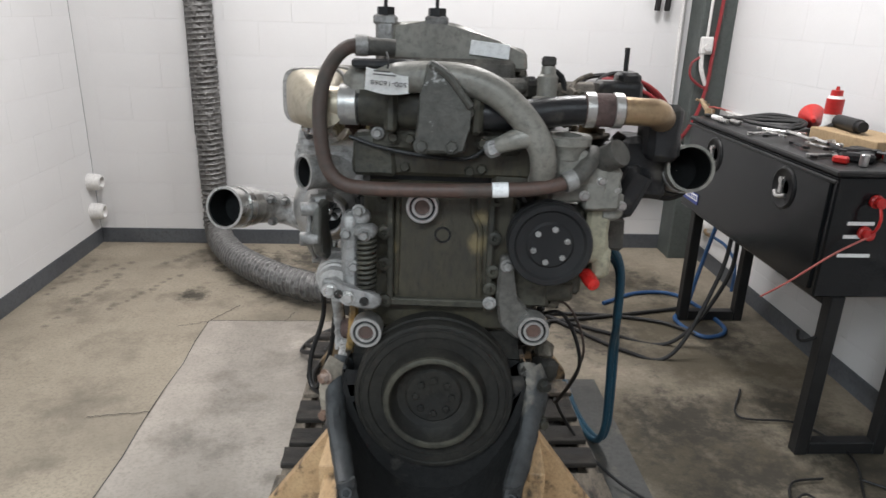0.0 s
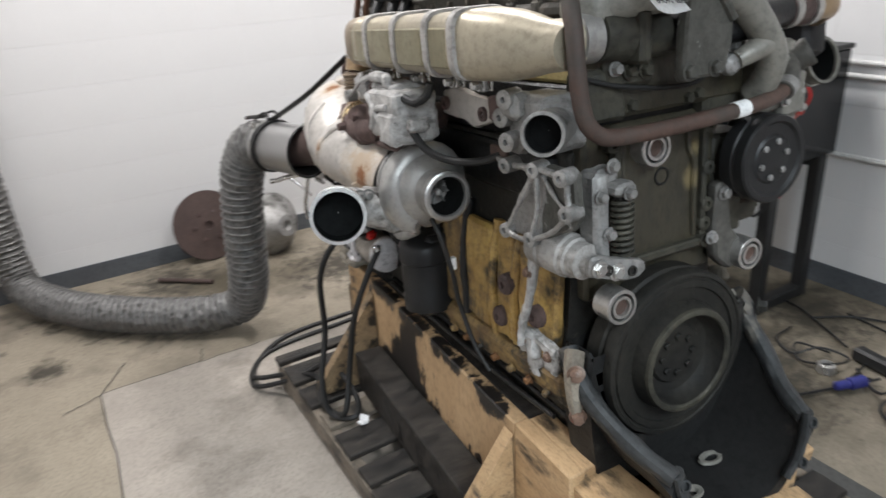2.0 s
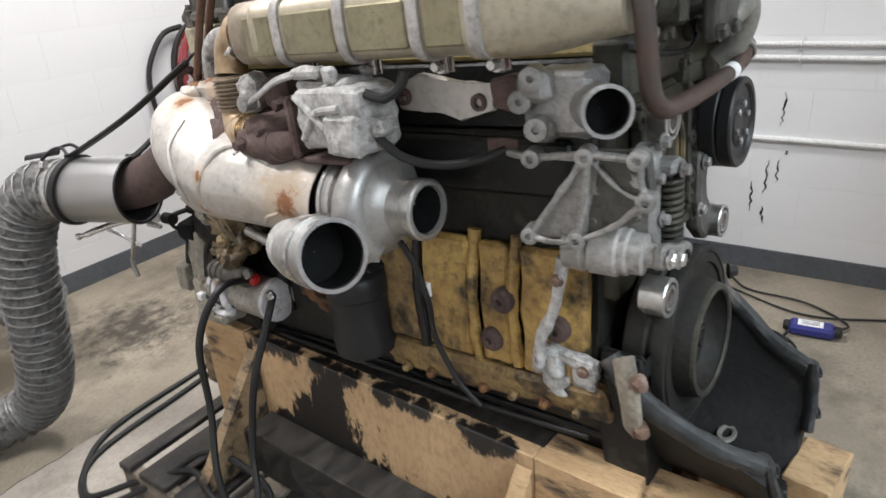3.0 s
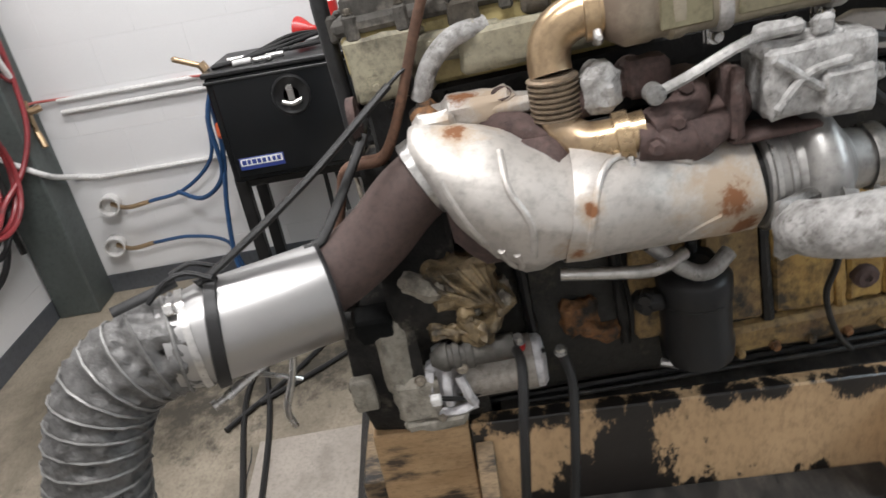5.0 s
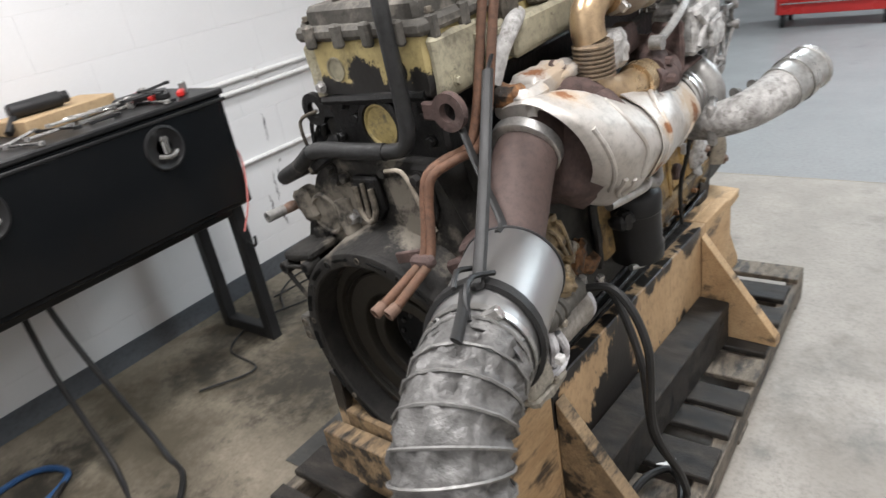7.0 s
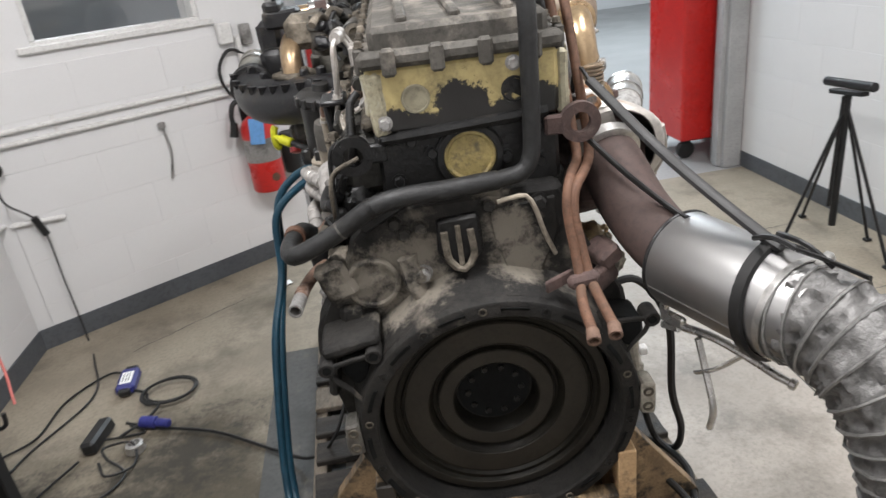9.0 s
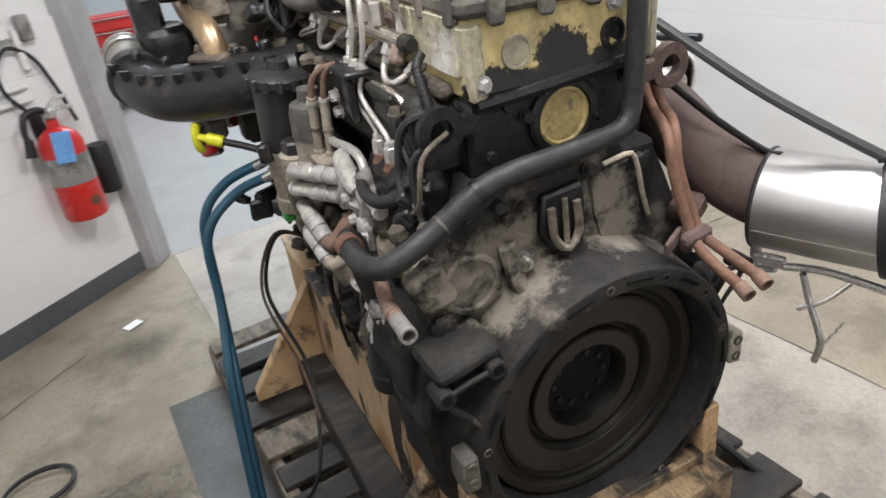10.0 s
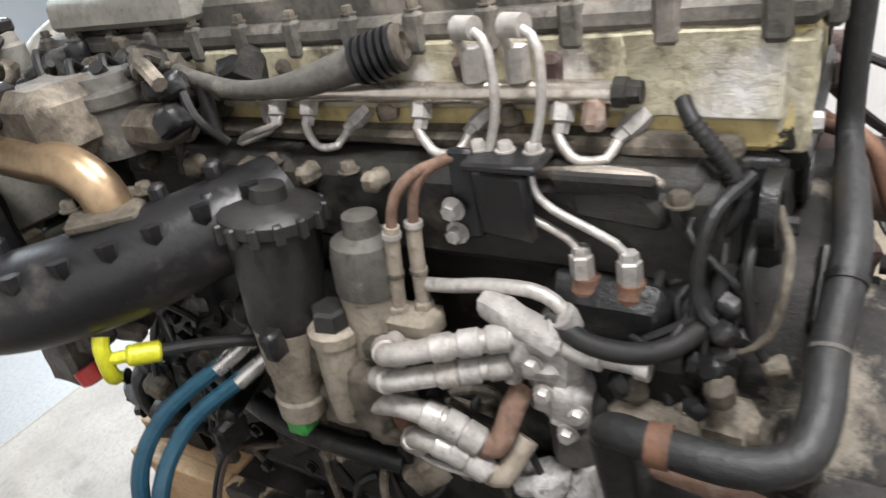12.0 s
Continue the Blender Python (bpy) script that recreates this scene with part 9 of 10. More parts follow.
# dipstick with a yellow handle
dip = tube("dipstick", [(0.26, 0.62, 0.28), (0.31, 0.585, 0.315), (0.37, 0.545, 0.345), (0.425, 0.512, 0.365)], 0.008, RUBBER, "dipstick with a bright yellow plastic handle", 10)
bm = B()
cyl(bm, (0.420, 0.515, 0.363), (0.452, 0.494, 0.373), 0.0135, seg=14, bevel=0.003)
cyl(bm, (0.452, 0.494, 0.373), (0.468, 0.482, 0.377), 0.008, seg=10)
sweep(bm, [(0.462, 0.478, 0.405), (0.468, 0.480, 0.395), (0.471, 0.480, 0.375), (0.470, 0.476, 0.352), (0.464, 0.470, 0.343)], 0.0098, 10)
part("handle", bm, NEON, dip, "bright yellow handle")
cast("grey_block", [((0.43, 0.30, 0.315), (0.05, 0.07, 0.085)), ((0.41, 0.335, 0.345), (0.05, 0.05, 0.05))], EARM, "dull grey bracket", 0.003, 30, 3)
turned("red_cap", (0.44, 0.352, 0.30), (0, 0.5, -1), [(-0.01, 0.02), (0.012, 0.02), (0.016, 0.012)], RED, "red plastic cap", 16)

# -- teal hoses, cables and the tag, things of their own
def world_of(p):
    return ENG @ Vector(p)


a, b = world_of((0.345, 0.545, 0.31)), world_of((0.335, 0.565, 0.285))
for k, q in enumerate((a, b)):
    bm = B()
    o = Vector((0.016 * k, 0.012 * k, 0))
    sweep(bm, [q, q + Vector((0.09, -0.075, -0.05)), q + Vector((0.155, -0.09, -0.13)) + o, q + Vector((0.175, -0.07, -0.3)) + o, Vector((0.522, 0.64, 0.50)) + o, Vector((0.55, 0.70, 0.30)) + o, Vector((0.567, 0.745, 0.14)) + o, Vector((0.565, 0.80, 0.045)) + o, Vector((0.545, 0.90, 0.016)) + o, Vector((0.53, 1.05, 0.016)) + o, Vector((0.535, 1.25, 0.016)) + o], 0.0115, 10, 0.015)
    t = solo("fuel_supply_hose", bm, TEAL, "teal-blue rubber fuel hose from the engine down to the floor", "hose", "fuel hoses")
    bm = B()
    d = Vector((0.09, -0.075, -0.05)).normalized()
    cyl(bm, q - d * 0.03, q + d * 0.035, 0.012, seg=12, bevel=0.002)
    cyl(bm, q - d * 0.035, q - d * 0.02, 0.015, seg=6)
    part("hose_fitting", bm, CHROME, t, "plated crimp fitting")


def cable(points, r, label, material=None, name="cable", step=0.015):
    bm = B()
    sweep(bm, points, r, 8, step)
    return solo(name, bm, material or RUBBER, label, "cable", "cables")


s0, s1 = world_of((-0.285, 0.985, 0.06)), world_of((-0.285, 0.90, 0.03))
cable([s0, s0 + Vector((-0.09, 0.0, 0.01)), s0 + Vector((-0.16, 0.02, -0.10)), s0 + Vector((-0.17, 0.03, -0.3)), Vector((-0.50, 1.06, 0.25)), Vector((-0.50, 1.02, 0.15)), Vector((-0.44, 0.96, 0.15)), Vector((-0.40, 1.05, 0.17)), Vector((-0.42, 1.22, 0.20)), Vector((-0.50, 1.36, 0.10)), Vector((-0.62, 1.55, 0.012)), Vector((-0.5, 1.75, 0.012)), Vector((-0.1, 1.80, 0.012)), Vector((0.5, 1.85, 0.012)), Vector((1.0, 1.95, 0.012)), Vector((1.4, 2.05, 0.012))], 0.0095, "thick black battery cable looping from the starter to the floor")
cable([s1, s1 + Vector((-0.04, -0.01, -0.05)), s1 + Vector((-0.10, 0.01, -0.2)), s1 + Vector((-0.13, 0.03, -0.38)), Vector((-0.47, 0.98, 0.16)), Vector((-0.50, 1.1, 0.15)), Vector((-0.46, 1.25, 0.15)), Vector((-0.52, 1.42, 0.09)), Vector((-0.60, 1.62, 0.012)), Vector((-0.4, 1.83, 0.012)), Vector((0.1, 1.87, 0.012)), Vector((0.7, 1.96, 0.012)), Vector((1.15, 1.88, 0.012)), Vector((1.35, 1.7, 0.012))], 0.0095, "thick black battery cable looping from the starter to the floor")
h0 = world_of((0.25, 0.42, 0.02))
cable([h0, h0 + Vector((0.09, -0.03, 0.03)), h0 + Vector((0.15, -0.04, -0.12)), h0 + Vector((0.12, 0.05, -0.30)), Vector((0.35, 0.62, 0.33)), Vector((0.42, 0.72, 0.18)), Vector((0.52, 0.66, 0.06)), Vector((0.66, 0.52, 0.012)), Vector((0.88, 0.36, 0.012)), Vector((1.1, 0.27, 0.012)), Vector((1.22, 0.22, 0.02))], 0.0055, "black data cable from the engine to the adapter on the floor")
cable([h0 + Vector((0, 0.03, 0)), h0 + Vector((0.10, 0.0, 0.05)), h0 + Vector((0.17, 0.0, -0.10)), h0 + Vector((0.14, 0.08, -0.30)), Vector((0.36, 0.66, 0.3))], 0.004, "thin dark red sensor wire", REDP)
cable([Vector((0.62, 1.9, 0.012)), Vector((0.9, 1.55, 0.012)), Vector((1.1, 1.48, 0.03)), Vector((1.28, 1.52, 0.4)), Vector((1.33, 1.55, 0.66))], 0.010, "black cable hanging behind the toolbox to the floor")
cable([Vector((0.5, 2.0, 0.012)), Vector((0.85, 1.75, 0.012)), Vector((1.15, 1.62, 0.02)), Vector((1.36, 1.60, 0.35)), Vector((1.38, 1.60, 0.66))], 0.010, "black cable hanging behind the toolbox to the floor")

tagm = ENG @ pose(-0.103, -0.062, 0.684, 42, 4, 8) @ Matrix.Diagonal((0.86, 0.86, 0.86, 1))
tg = thing("paper_tag", "white paper tag with black numbers tied upside down to the duct", "tag", tagm)
bm = B()
grid = []
for i in range(9):
    x = -0.047 + 0.094 * i / 8
    bend = 0.010 * math.sin(i / 8 * 3.0)
    grid.append([bm.verts.new((x, yy, -bend)) for yy in (-0.034, -0.011, 0.011, 0.034)])
for i in range(8):
    for k in range(3):
        bm.faces.new((grid[i][k], grid[i + 1][k], grid[i + 1][k + 1], grid[i][k + 1]))
bmesh.ops.solidify(bm, geom=bm.faces[:], thickness=0.0006)
part("paper", bm, PAPER, tg)
words("500-16068", 0.0185, pose(0.004, -0.013, 0.0025, 0, 0, 180), INK, tg)
for dx, dy, w in ((-0.006, 0.012, 0.05), (-0.012, 0.022, 0.036)):
    bm = B()
    box(bm, (dx, dy, 0.0018), (w, 0.0035, 0.0006), bevel=0)
    part("print_bar", bm, INK, tg)
bm = B()
sweep(bm, [(0.0, 0.03, 0.004), (0.002, 0.045, 0.012), (-0.003, 0.085, 0.0), (-0.004, 0.10, -0.03)], 0.0025, 6)
part("tie", bm, RUBBER, tg)

# ---- toolbox on its stand ----
stand = thing("toolbox_stand", "black square-tube steel stand under the toolbox", "stand")
for y in (0.79, 1.93):
    for x in (1.325, 1.62):
        bm = B()
        box(bm, (x, y, 0.318), (0.05, 0.05, 0.636), bevel=0.004)
        part("leg", bm, SBLACK, stand)
    bm = B()
    box(bm, (1.4725, y, 0.028), (0.245, 0.05, 0.05), bevel=0.004)
    part("foot_rail", bm, SBLACK, stand)
for x in (1.325, 1.62):
    bm = B()
    box(bm, (x, 1.36, 0.612), (0.05, 1.088, 0.046), bevel=0.004)
    part("top_rail", bm, SBLACK, stand)
bm = B()
sweep(bm, [(1.30, 0.80, 0.47), (1.26, 0.80, 0.455), (1.235, 0.80, 0.465), (1.23, 0.80, 0.50)], 0.006, 8)
part("hook", bm, SBLACK, stand)
tb = thing("toolbox", "large glossy black steel toolbox with two latches, on a steel stand", "toolbox")
bm = B()
box(bm, (1.455, 1.345, 0.845), (0.46, 1.17, 0.415), bevel=0.006)
part("body", bm, TBLACK, tb)
bm = B()
box(bm, (1.222, 1.345, 0.845), (0.012, 1.12, 0.375), bevel=0.005)
door = part("door", bm, TBLACK, tb)
bm = B()
box(bm, (1.452, 1.345, 1.062), (0.475, 1.185, 0.02), bevel=0.005)
part("lid", bm, SBLACK, tb, "satin black top with a folded edge")
bm = B()
box(bm, (1.217, 1.345, 1.035), (0.01, 1.18, 0.012), bevel=0.003)
part("drip_lip", bm, SBLACK, tb)
for y in (1.04, 1.625):
    bm = B()
    lathe(bm, (1.216, y, 0.945), (-1, 0, 0), [(0, 0.074), (0.006, 0.072), (0.008, 0.066), (0.002, 0.058), (-0.002, 0.0)], 32)
    for v in bm.verts:
        v.co.z = 0.945 + (v.co.z - 0.945) * 1.05
    latch = part("latch_dish", bm, SBLACK, tb, "recessed black latch dish")
    bm = B()
    box(bm, (1.205, y, 0.955), (0.012, 0.024, 0.06), bevel=0.006)
    sweep(bm, [(1.205, y - 0.036, 0.925), (1.196, y, 0.915), (1.205, y + 0.036, 0.925)], 0.0085, 10)
    cyl(bm, (1.21, y, 0.975), (1.196, y, 0.975), 0.012, seg=14)
    part("latch_handle", bm, CHROME, latch, "chrome T-handle")
lab = thing("toolbox_nameplate", "small blue and white maker's plate on the toolbox door", "nameplate", pose(1.2135, 1.80, 0.712))
bm = B()
box(bm, (0, 0, 0), (0.003, 0.175, 0.048), bevel=0.001)
part("plate", bm, BLUELAB, lab)
bm = B()
box(bm, (-0.0022, 0.0, 0.006), (0.0014, 0.165, 0.028), bevel=0.0005)
part("pale_band", bm, PAPER, lab)
for k, w in enumerate((0.016, 0.012, 0.016, 0.014, 0.014, 0.01, 0.012, 0.014)):
    bm = B()
    box(bm, (-0.0032, 0.068 - k * 0.0195, 0.006), (0.0008, w, 0.018), bevel=0)
    part("mark", bm, BLUELAB, lab)
# end panel fittings
for z, w in ((0.90, 0.09), (0.855, 0.10), (0.79, 0.11)):
    bm = B()
    box(bm, (1.33, 0.7575, z), (w, 0.003, 0.012), bevel=0)
    part("end_label", bm, PAPER, tb, "white label strip")
for z, x in ((0.975, 1.36), (0.87, 1.345)):
    bm = B()
    lathe(bm, (x, 0.758, z), N, [(0, 0.022), (0.01, 0.022), (0.014, 0.016), (0.035, 0.018), (0.04, 0.01)], 18)
    part("air_port", bm, RED, tb, "red port on the end panel")
cable([Vector((1.36, 0.735, 0.975)), Vector((1.35, 0.70, 0.93)), Vector((1.348, 0.71, 0.89)), Vector((1.345, 0.735, 0.87))], 0.005, "short red lead between two ports", RED)
cable([Vector((1.345, 0.72, 0.87)), Vector((1.25, 0.74, 0.80)), Vector((1.17, 0.82, 0.67)), Vector((1.13, 0.90, 0.58))], 0.0035, "thin dull red lead hanging from the toolbox", SALMON)
# things on top of the toolbox
TZ = 1.0725
bm = B()
lathe(bm, (1.60, 1.45, TZ), UP, [(0, 0.031), (0.004, 0.033), (0.145, 0.033), (0.15, 0.03), (0.158, 0.026), (0.16, 0.012)], 24)
can = solo("spray_can", bm, PAPER, "red and white spray can on the toolbox", "spray can")
bm = B()
lathe(bm, (1.60, 1.45, TZ + 0.085), UP, [(0, 0.0336), (0.062, 0.0336)], 24)
part("red_band", bm, RED, can)
bm = B()
lathe(bm, (1.60, 1.45, TZ + 0.15), UP, [(0, 0.024), (0.03, 0.022), (0.032, 0.008), (0.045, 0.006)], 18)
part("cap", bm, RED, can)
bm = B()
lathe(bm, (1.575, 1.54, TZ + 0.052), (0.25, 0.5, 0.02), [(-0.06, 0.009), (-0.02, 0.013), (-0.005, 0.016), (0.05, 0.050), (0.062, 0.053), (0.064, 0.050), (0.05, 0.045), (0.0, 0.012)], 24)
solo("funnel", bm, RED, "small red plastic funnel lying on the toolbox", "funnel")
bm = B()
box(bm, (1.57, 1.18, TZ + 0.025), (0.20, 0.34, 0.05), (0, 0, 8), 0.003)
solo("cardboard_box", bm, CARD, "flat brown cardboard box on the toolbox", "box")
bm = B()
cyl(bm, (1.55, 1.33, TZ + 0.075), (1.53, 1.16, TZ + 0.078), 0.026, seg=16, bevel=0.006)
cyl(bm, (1.53, 1.16, TZ + 0.078), (1.528, 1.14, TZ + 0.079), 0.02, seg=16)
cyl(bm, (1.548, 1.31, TZ + 0.07), (1.50, 1.37, TZ + 0.02), 0.013, seg=12)
solo("air_grinder", bm, SBLACK, "black air tool lying on the cardboard box", "air tool")
rnd = random.Random(8)
for k in range(15):
    x, y, a = rnd.uniform(1.28, 1.46), rnd.uniform(0.82, 1.45), rnd.uniform(0, 180)
    ln = rnd.uniform(0.08, 0.22)
    bm = B()
    d = Vector((math.cos(radians(a)), math.sin(radians(a)), 0))
    c = Vector((x, y, TZ + 0.008 + 0.012 * (k % 3)))
    p0, p1 = c - d * ln / 2, c + d * ln / 2
    p0.x, p1.x = max(1.24, min(1.66, p0.x)), max(1.24, min(1.66, p1.x))
    p0.y, p1.y = max(0.78, min(1.9, p0.y)), max(0.78, min(1.9, p1.y))
    if (p1 - p0).length < 0.04:
        continue
    sweep(bm, [p0, p1], 0.006, 8, flat=0.6, smooth=False)
    lathe(bm, p0, (0, 0, 1), [(-0.005, 0.013), (0.005, 0.013)], 12)
    lathe(bm, p1, (0, 0, 1), [(-0.005, 0.011), (0.005, 0.011)], 6)
    solo("hand_tool", bm, rnd.choice((CHROME, STEEL, SBLACK)), "steel wrench lying among tools on the toolbox", "wrench", "tools on the toolbox")
for k in range(9):
    x, y = rnd.uniform(1.27, 1.5), rnd.uniform(0.82, 1.30)
    bm = B()
    if k % 3 == 0:
        cyl(bm, (x, y, TZ), (x, y, TZ + 0.04), 0.014, seg=14, bevel=0.003)
        solo("socket", bm, CHROME, "chrome socket standing on the toolbox", "socket", "tools on the toolbox")
    elif k % 3 == 1:
        box(bm, (x, y, TZ + 0.016), (0.05, 0.11, 0.03), (0, 0, rnd.uniform(0, 90)), 0.008)
        solo("tool_case", bm, SBLACK, "small black plastic tool body on the toolbox", "tool body", "tools on the toolbox")
    else:
        box(bm, (x, y, TZ + 0.013), (0.025, 0.05, 0.024), (0, 0, rnd.uniform(0, 90)), 0.006)
        solo("wire_connector", bm, RED, "red plastic connector on the toolbox", "connector", "tools on the toolbox")
for k in range(3):
    o = 0.012 * k
    cable([Vector((1.27 + o, 1.90, TZ + 0.008)), Vector((1.33 + o, 1.78, TZ + 0.014)), Vector((1.40 + 2 * o, 1.62, TZ + 0.03 + o)), Vector((1.50 + o, 1.50, TZ + 0.04)), Vector((1.43, 1.52 - 3 * o, TZ + 0.02)), Vector((1.34, 1.66 - 2 * o, TZ + 0.02))], 0.008, "black cable loosely coiled on the toolbox")
for k, (x, y) in enumerate(((1.27, 1.82), (1.30, 1.70), (1.36, 1.86), (1.26, 1.74))):
    bm = B()
    cyl(bm, (x, y, TZ + 0.012), (x + 0.01, y - 0.07, TZ + 0.012), 0.011, seg=12, bevel=0.003)
    solo("air_coupler", bm, WHITE if k == 0 else CHROME, "air hose coupler lying on the toolbox", "coupler", "tools on the toolbox")
bm = B()
cyl(bm, (1.30, 1.925, TZ + 0.012), (1.30, 2.04, TZ + 0.06), 0.011, seg=12)
cyl(bm, (1.27, 2.03, TZ + 0.065), (1.33, 2.05, TZ + 0.05), 0.006, seg=8)
cyl(bm, (1.30, 1.93, TZ - 0.0), (1.30, 1.945, TZ + 0.03), 0.018, seg=6)
solo("brass_valve", bm, GOLD, "brass valve projecting over the end of the toolbox", "valve")
bm = B()
box(bm, (1.47, 1.985, 0.80), (0.05, 0.05, 0.07), (0, 20, 0), 0.01)
solo("orange_fitting", bm, mat("orange_plastic", (0.62, 0.10, 0.02), (0.5, 0.08, 0.02), 6, 0.4), "orange plastic hose fitting at the toolbox end", "fitting")

# ---- adapter and its leads on the floor ----
ad = thing("diagnostic_adapter", "blue-violet diagnostic adapter box with a white label on the floor", "adapter", pose(1.29, -0.07, 0.0245, 0, 0, 95))
bm = B()
box(bm, (0, 0, 0), (0.15, 0.075, 0.04), bevel=0.01)
part("case", bm, PURPLE, ad)
bm = B()
box(bm, (0.005, 0, 0.0208), (0.085, 0.045, 0.0012), bevel=0)
part("label", bm, PAPER, ad, "white printed label")
for y in (-0.012, 0.0, 0.01):
    bm = B()
    box(bm, (0.005, y, 0.0217), (0.06, 0.003, 0.0006), bevel=0)
    part("print_bar", bm, HOSEG, ad)
bm = B()
box(bm, (-0.085, 0, 0), (0.03, 0.05, 0.03), bevel=0.006)
part("end_boot", bm, RUBBER, ad)
bm = B()
box(bm, (0.083, 0, 0), (0.025, 0.045, 0.028), bevel=0.006)
part("end_boot", bm, RUBBER, ad)
bm = B()
p = [Vector((1.25, 0.0, 0.02))]
for k in range(30):
    a = 2 * math.pi * k / 13
    p.append(Vector((1.10 + 0.10 * math.cos(a), 0.02 + 0.085 * math.sin(a) + 0.002 * k, 0.010 + 0.0009 * k)))
p += [Vector((1.15, 0.22, 0.02)), Vector((1.22, 0.30, 0.02))]
sweep(bm, p, 0.0055, 8, 0.02)
solo("adapter_cable", bm, RUBBER, "black adapter cable coiled on the floor", "cable", "cables")
bm = B()
box(bm, (0, 0, 0), (0.055, 0.16, 0.05), (0, 0, 0), 0.01)
solo("cable_connector", bm, RUBBER, "large black cable connector lying on the floor", "connector", m=pose(1.30, 0.28, 0.029, 0, 8, -8))
bm = B()
cyl(bm, (1.10, 0.26, 0.026), (1.16, 0.24, 0.026), 0.022, seg=16, bevel=0.004)
cyl(bm, (1.05, 0.28, 0.026), (1.10, 0.26, 0.026), 0.016, seg=16, bevel=0.004)
solo("round_plug", bm, PURPLE, "blue-violet round plug on the floor", "plug")
bm = B()
lathe(bm, (1.15, 0.37, 0.0), UP, [(0, 0.03), (0.004, 0.034), (0.03, 0.03), (0.034, 0.02), (0.02, 0.015)], 20)
solo("metal_cup", bm, STEEL, "small steel cup on the floor", "cup")
for pts in ([(1.26, 0.42, 0.012), (1.20, 0.52, 0.03), (1.13, 0.46, 0.012), (1.16, 0.36, 0.03), (1.26, 0.35, 0.02), (1.22, 0.44, 0.04), (1.15, 0.5, 0.012), (1.2, 0.6, 0.012), (1.32, 0.62, 0.012)], [(1.33, 0.40, 0.02), (1.42, 0.55, 0.012), (1.5, 0.75, 0.012), (1.42, 0.95, 0.012), (1.2, 1.0, 0.012), (1.3, 1.2, 0.012)], [(1.30, -0.12, 0.02), (1.40, -0.18, 0.01), (1.52, -0.02, 0.01), (1.55, 0.2, 0.01), (1.66, 0.32, 0.01), (1.6, 0.5, 0.01), (1.45, 0.62, 0.01)], [(1.28, 0.30, 0.02), (1.2, 0.29, 0.01), (1.14, 0.28, 0.012), (1.2, 0.24, 0.02)]):
    cable([Vector(q) for q in pts], 0.0045, "thin black lead lying on the floor")
bm = B()
box(bm, (0, 0, 0), (0.07, 0.05, 0.004), (2, 3, 25), 0.001)
solo("paper_card", bm, PAPER, "small white card on the floor by the doorway", "card", m=pose(0.71, -0.80, 0.0055))

# ---- fire extinguisher on the slanted wall ----
fe = thing("fire_extinguisher", "red and silver fire extinguisher with a blue tag on the wall", "fire extinguisher", Matrix.Translation(JAMB - DIAG * 0.26 + DIAG_IN * 0.105) @ Matrix.Rotation(math.atan2(DIAG.y, DIAG.x), 4, "Z"))
bm = B()
lathe(bm, (0, 0, 0.42), UP, [(0, 0.05), (0.004, 0.082), (0.015, 0.088), (0.33, 0.088), (0.365, 0.075), (0.39, 0.045), (0.40, 0.025), (0.43, 0.022)], 36)
part("cylinder", bm, RED, fe)
bm = B()
lathe(bm, (0, 0, 0.585), UP, [(0, 0.0887), (0.12, 0.0887)], 36)
part("label_band", bm, ALU, fe, "silver printed label band")
bm = B()
box(bm, (0, 0, 0.875), (0.04, 0.05, 0.045), bevel=0.008)
sweep(bm, [(0, 0, 0.89), (0.04, 0, 0.92), (0.10, 0, 0.925)], 0.009, 8)
sweep(bm, [(0, 0, 0.87), (0.05, 0, 0.885), (0.11, 0, 0.875)], 0.009, 8)
part("valve_head", bm, STEEL, fe)
bm = B()
sweep(bm, [(0, 0.0, 0.87), (-0.03, 0.01, 0.90), (-0.09, 0.02, 0.89), (-0.115, 0.02, 0.83), (-0.11, 0.02, 0.78)], 0.013, 10)
cyl(bm, (-0.11, 0.02, 0.80), (-0.125, 0.02, 0.73), 0.018, 0.022, seg=14)
part("discharge_hose", bm, RUBBER, fe)
bm = B()
box(bm, (-0.048, -0.082, 0.75), (0.072, 0.003, 0.13), (0, 6, -28), 0.001)
part("inspection_tag", bm, mat("pale_blue_card", (0.14, 0.34, 0.68), (0.12, 0.30, 0.6), 9, 0.7), fe, "pale blue inspection tag")
bm = B()
box(bm, (0, 0.098, 0.72), (0.06, 0.012, 0.34), bevel=0.003)
part("wall_bracket", bm, SBLACK, fe)
bm = B()
lathe(bm, (0, -0.0885, 0.50), N, [(-0.004, 0.022), (0.001, 0.022), (0.0012, 0.0)], 20)
part("mark", bm, COPPER, fe)
bm = B()
lathe(bm, JAMB - DIAG * 0.075 + DIAG_IN * 0.06 + Vector((0, 0, 0.46)), UP, [(0, 0.045), (0.01, 0.05), (0.21, 0.05), (0.22, 0.045)], 24)
solo("black_canister", bm, RUBBER, "black rubber-covered cylinder hung beside the door post", "canister")
bm = B()
q = JAMB - DIAG * 0.16 + DIAG_IN * 0.03
sweep(bm, [q - DIAG * 0.15 + DIAG_IN * 0.02 + Vector((0, 0, 0.90)), q - DIAG * 0.19 + Vector((0, 0, 0.98)), q - DIAG * 0.19 + Vector((0, 0, 1.07)), q - DIAG * 0.12 + Vector((0, 0, 1.14)), q - DIAG * 0.03 + Vector((0, 0, 1.09)), q + DIAG * 0.02 + Vector((0, 0, 0.97)), q + DIAG * 0.05 + DIAG_IN * 0.02 + Vector((0, 0, 0.80))], 0.0085, 8)
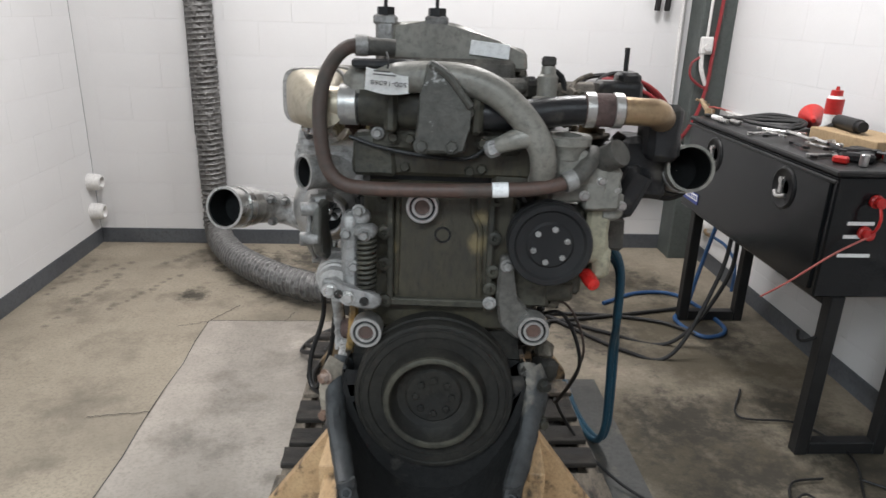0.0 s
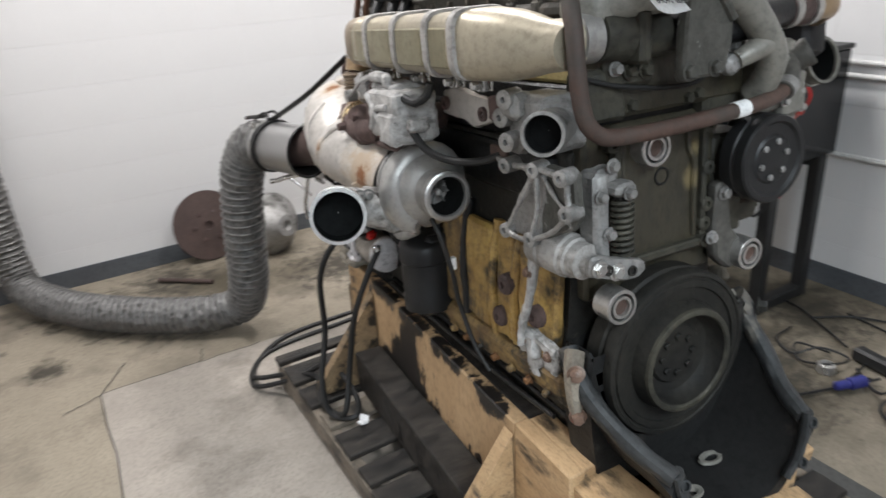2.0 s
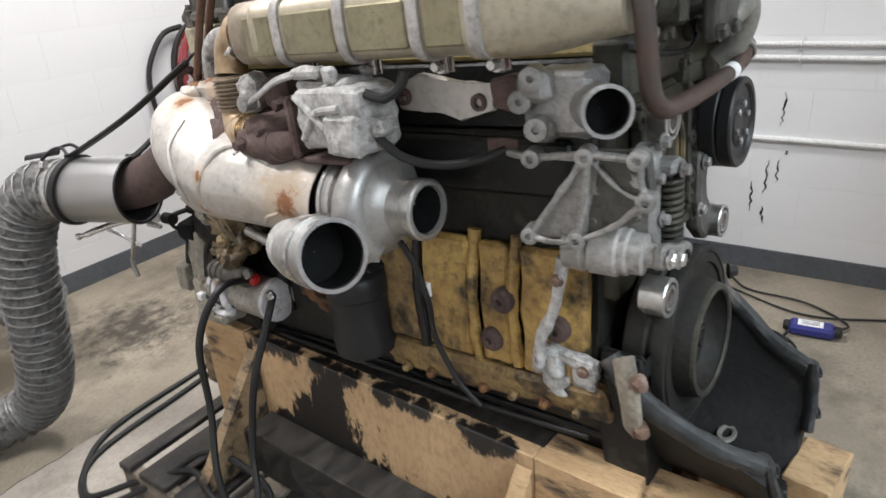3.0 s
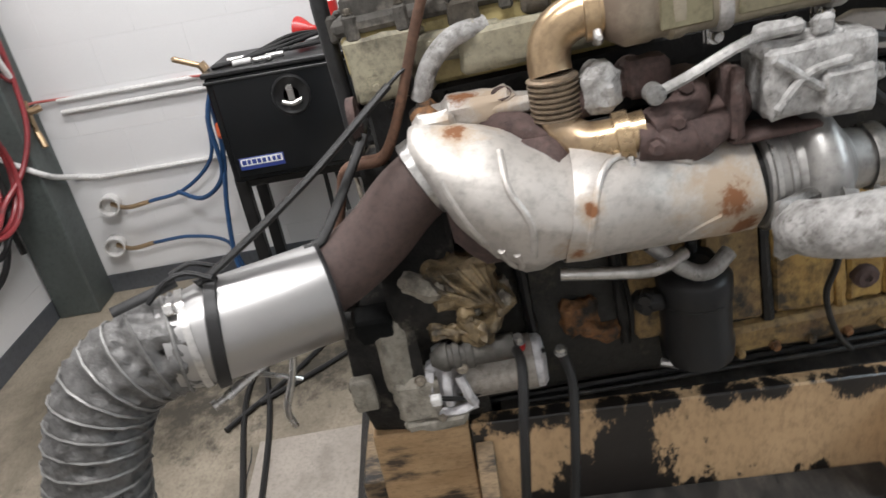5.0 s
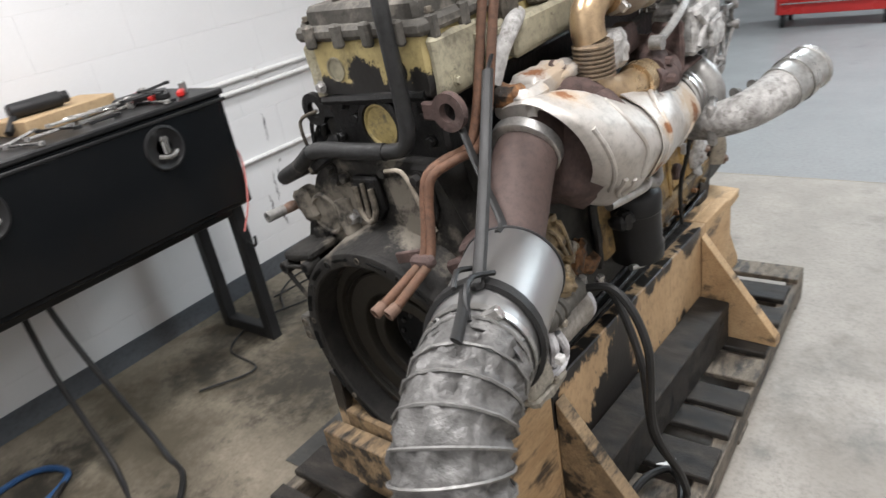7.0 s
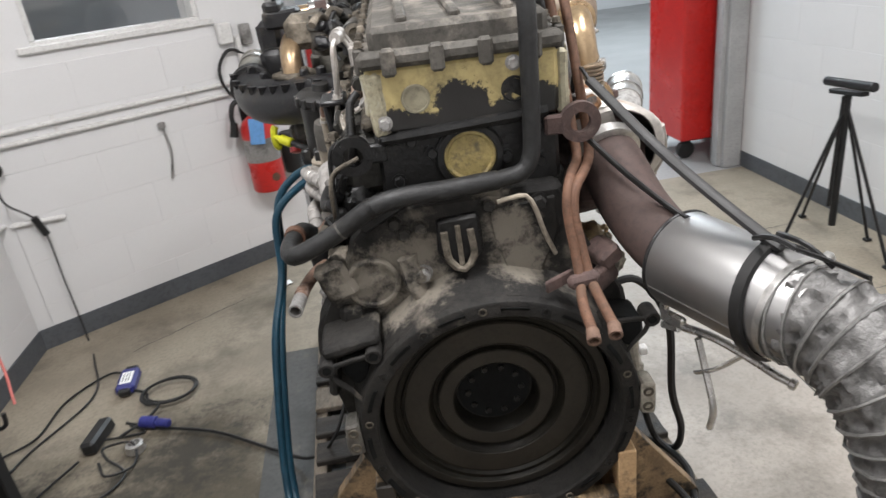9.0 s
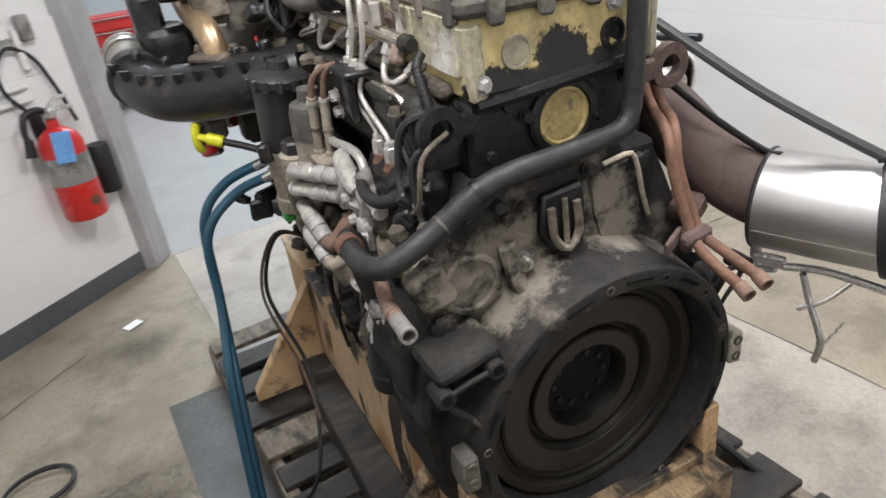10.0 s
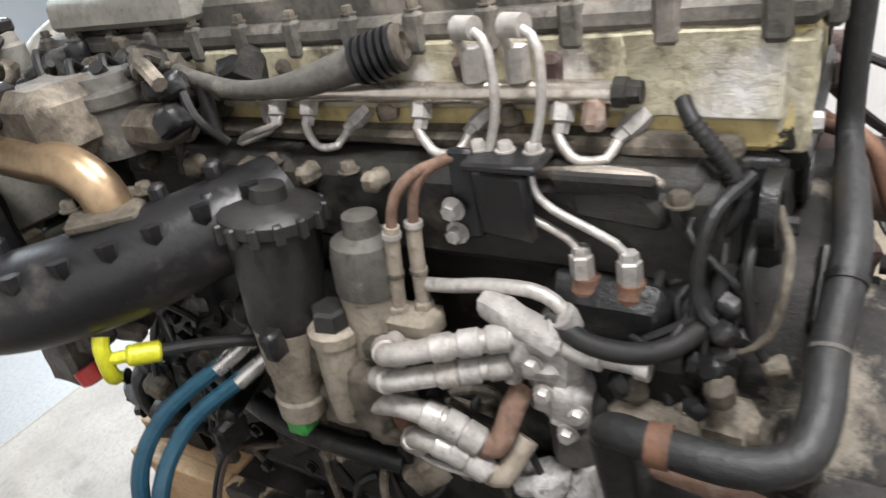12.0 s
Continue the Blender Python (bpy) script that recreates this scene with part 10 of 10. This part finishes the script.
solo("wall_loop_cable", bm, RUBBER, "black cable loop above the extinguisher", "cable", "cables")
for dz, s, k in ((1.22, (0.07, 0.04, 0.10), 0.28), (1.20, (0.05, 0.04, 0.10), 0.17), (1.12, (0.025, 0.03, 0.16), 0.22)):
    bm = B()
    box(bm, (0, 0, 0), s, bevel=0.006)
    solo("switch_box", bm, WHITE if k != 0.17 else ALU, "small pale electrical box on the wall", "switch box", m=Matrix.Translation(JAMB - DIAG * k + DIAG_IN * 0.022 + Vector((0, 0, dz))) @ Matrix.Rotation(math.atan2(DIAG.y, DIAG.x), 4, "Z"))

# ---- roller stand by the left wall ----
ts = thing("roller_stand", "black steel roller stand with splayed legs by the wall", "roller stand", pose(-1.88, -0.22, 0))
bm = B()
cyl(bm, (0, 0, 0.10), (0, 0, 0.70), 0.016, seg=14)
cyl(bm, (0.03, 0.0, 0.20), (0.02, 0.0, 0.70), 0.008, seg=10)
part("post", bm, SBLACK, ts)
for fx, fy in ((-0.09, -0.33), (-0.05, 0.30), (-0.17, 0.03), (0.28, 0.02)):
    bm = B()
    sweep(bm, [(0, 0, 0.66), (fx * 0.5, fy * 0.5, 0.34), (fx, fy, 0.012)], 0.011, 8, flat=0.7)
    box(bm, (fx, fy, 0.008), (0.03, 0.03, 0.014), bevel=0.003)
    part("leg", bm, SBLACK, ts)
bm = B()
cyl(bm, (-0.02, -0.17, 0.735), (0.02, 0.17, 0.765), 0.02, seg=16, bevel=0.004)
box(bm, (0, 0, 0.715), (0.04, 0.20, 0.02), (5, 0, 0), 0.003)
part("roller", bm, SBLACK, ts)

# ---- disc and casting by the back wall ----
bm = B()
lathe(bm, (0, 0, 0), UP, [(-0.008, 0.19), (0.0, 0.195), (0.006, 0.193), (0.010, 0.10), (0.016, 0.06), (0.016, 0.025), (0.0, 0.022)], 44)
disc = solo("clutch_disc", bm, BROWN, "rusty brown steel disc leaning against the wall", "disc", m=pose(-0.42, YB - 0.09, 0.195, 78, 0, 8))
for k in range(6):
    bm = B()
    a = 2 * math.pi * k / 6
    bolt(bm, (0.08 * math.cos(a), 0.08 * math.sin(a), 0.012), UP, 0.011, 0.01)
    part("rivet", bm, MANIF, disc)
bm = B()
lathe(bm, (0, 0, 0), UP, [(0, 0.17), (0.03, 0.175), (0.04, 0.16), (0.10, 0.12), (0.14, 0.07), (0.17, 0.06), (0.17, 0.03), (0.15, 0.02)], 30)
rough_up(bm, 0.008, 16, 0)
solo("bell_casting", bm, ALU, "grey cast metal housing on its side by the wall", "casting", m=pose(-0.12, YB - 0.22, 0.165, 82, 0, 20))
bm = B()
cyl(bm, (-0.75, 2.83, 0.013), (-0.52, 2.62, 0.013), 0.012, seg=10)
solo("steel_bar", bm, BROWN, "rusty steel bar lying on the floor", "bar")

# ---- red cabinets in the larger shop ----
def cabinet(m, w, d, h, label):
    t = thing("tool_cabinet", label, "tool cabinet", m, "red tool cabinets")
    bm = B()
    box(bm, (0, 0, 0.13 + h / 2), (w, d, h), bevel=0.01)
    part("body", bm, RED, t)
    for k in range(6):
        bm = B()
        box(bm, (0, d / 2 + 0.006, 0.13 + h * (k + 0.5) / 6), (w - 0.06, 0.014, h / 6 - 0.012), bevel=0.003)
        dr = part("drawer", bm, RED, t)
        bm = B()
        box(bm, (0, d / 2 + 0.022, 0.13 + h * (k + 0.5) / 6 + h / 16), (w - 0.1, 0.02, 0.014), bevel=0.003)
        part("pull", bm, CHROME, dr)
    for sx in (-1, 1):
        for sy in (-1, 1):
            bm = B()
            cyl(bm, (sx * (w / 2 - 0.06) - 0.02, sy * (d / 2 - 0.06), 0.06), (sx * (w / 2 - 0.06) + 0.02, sy * (d / 2 - 0.06), 0.06), 0.06, seg=20, bevel=0.008)
            box(bm, (sx * (w / 2 - 0.06), sy * (d / 2 - 0.06), 0.115), (0.05, 0.05, 0.03), bevel=0.004)
            part("caster", bm, RUBBER, t)
    return t


cabinet(pose(-2.13, -1.95, 0, 0, 0, 90), 0.5, 0.5, 1.1, "tall red tool cabinet on black casters beyond the opening")
cabinet(pose(0.15, -5.6, 0, 0, 0, 0), 1.0, 0.5, 0.75, "low red tool cabinet far off in the shop")
cabinet(pose(-1.55, -5.8, 0, 0, 0, 0), 1.1, 0.5, 0.7, "low red tool cabinet far off in the shop")

# ---- blocks of the walls ----
bm = B()
box(bm, (0, 0, 0), (0.4056, 0.012, 0.2025), bevel=0.0008)
block_mesh = finish(bm)
block_mesh.materials.append(WALL)
bm = B()
box(bm, (0, 0, 0), (0.2026, 0.012, 0.2025), bevel=0.0008)
half_mesh = finish(bm)
half_mesh.materials.append(WALL)
for ob, length in WALLS:
    name = ob.name
    for row in range(8 if name != "wall_slanted" else 6):
        z = 0.203 * row + 0.1015
        x = 0.0
        first = row % 2
        while x < length - 0.05:
            w = 0.203 if (first and x == 0.0) else 0.406
            if x + w > length:
                w = 0.203 if x + 0.203 <= length + 0.02 else 0
            if w == 0:
                break
            b = new("block", block_mesh if w > 0.3 else half_mesh)
            b.parent = ob
            b.matrix_local = pose(x + w / 2, -0.0062, z)
            x += w
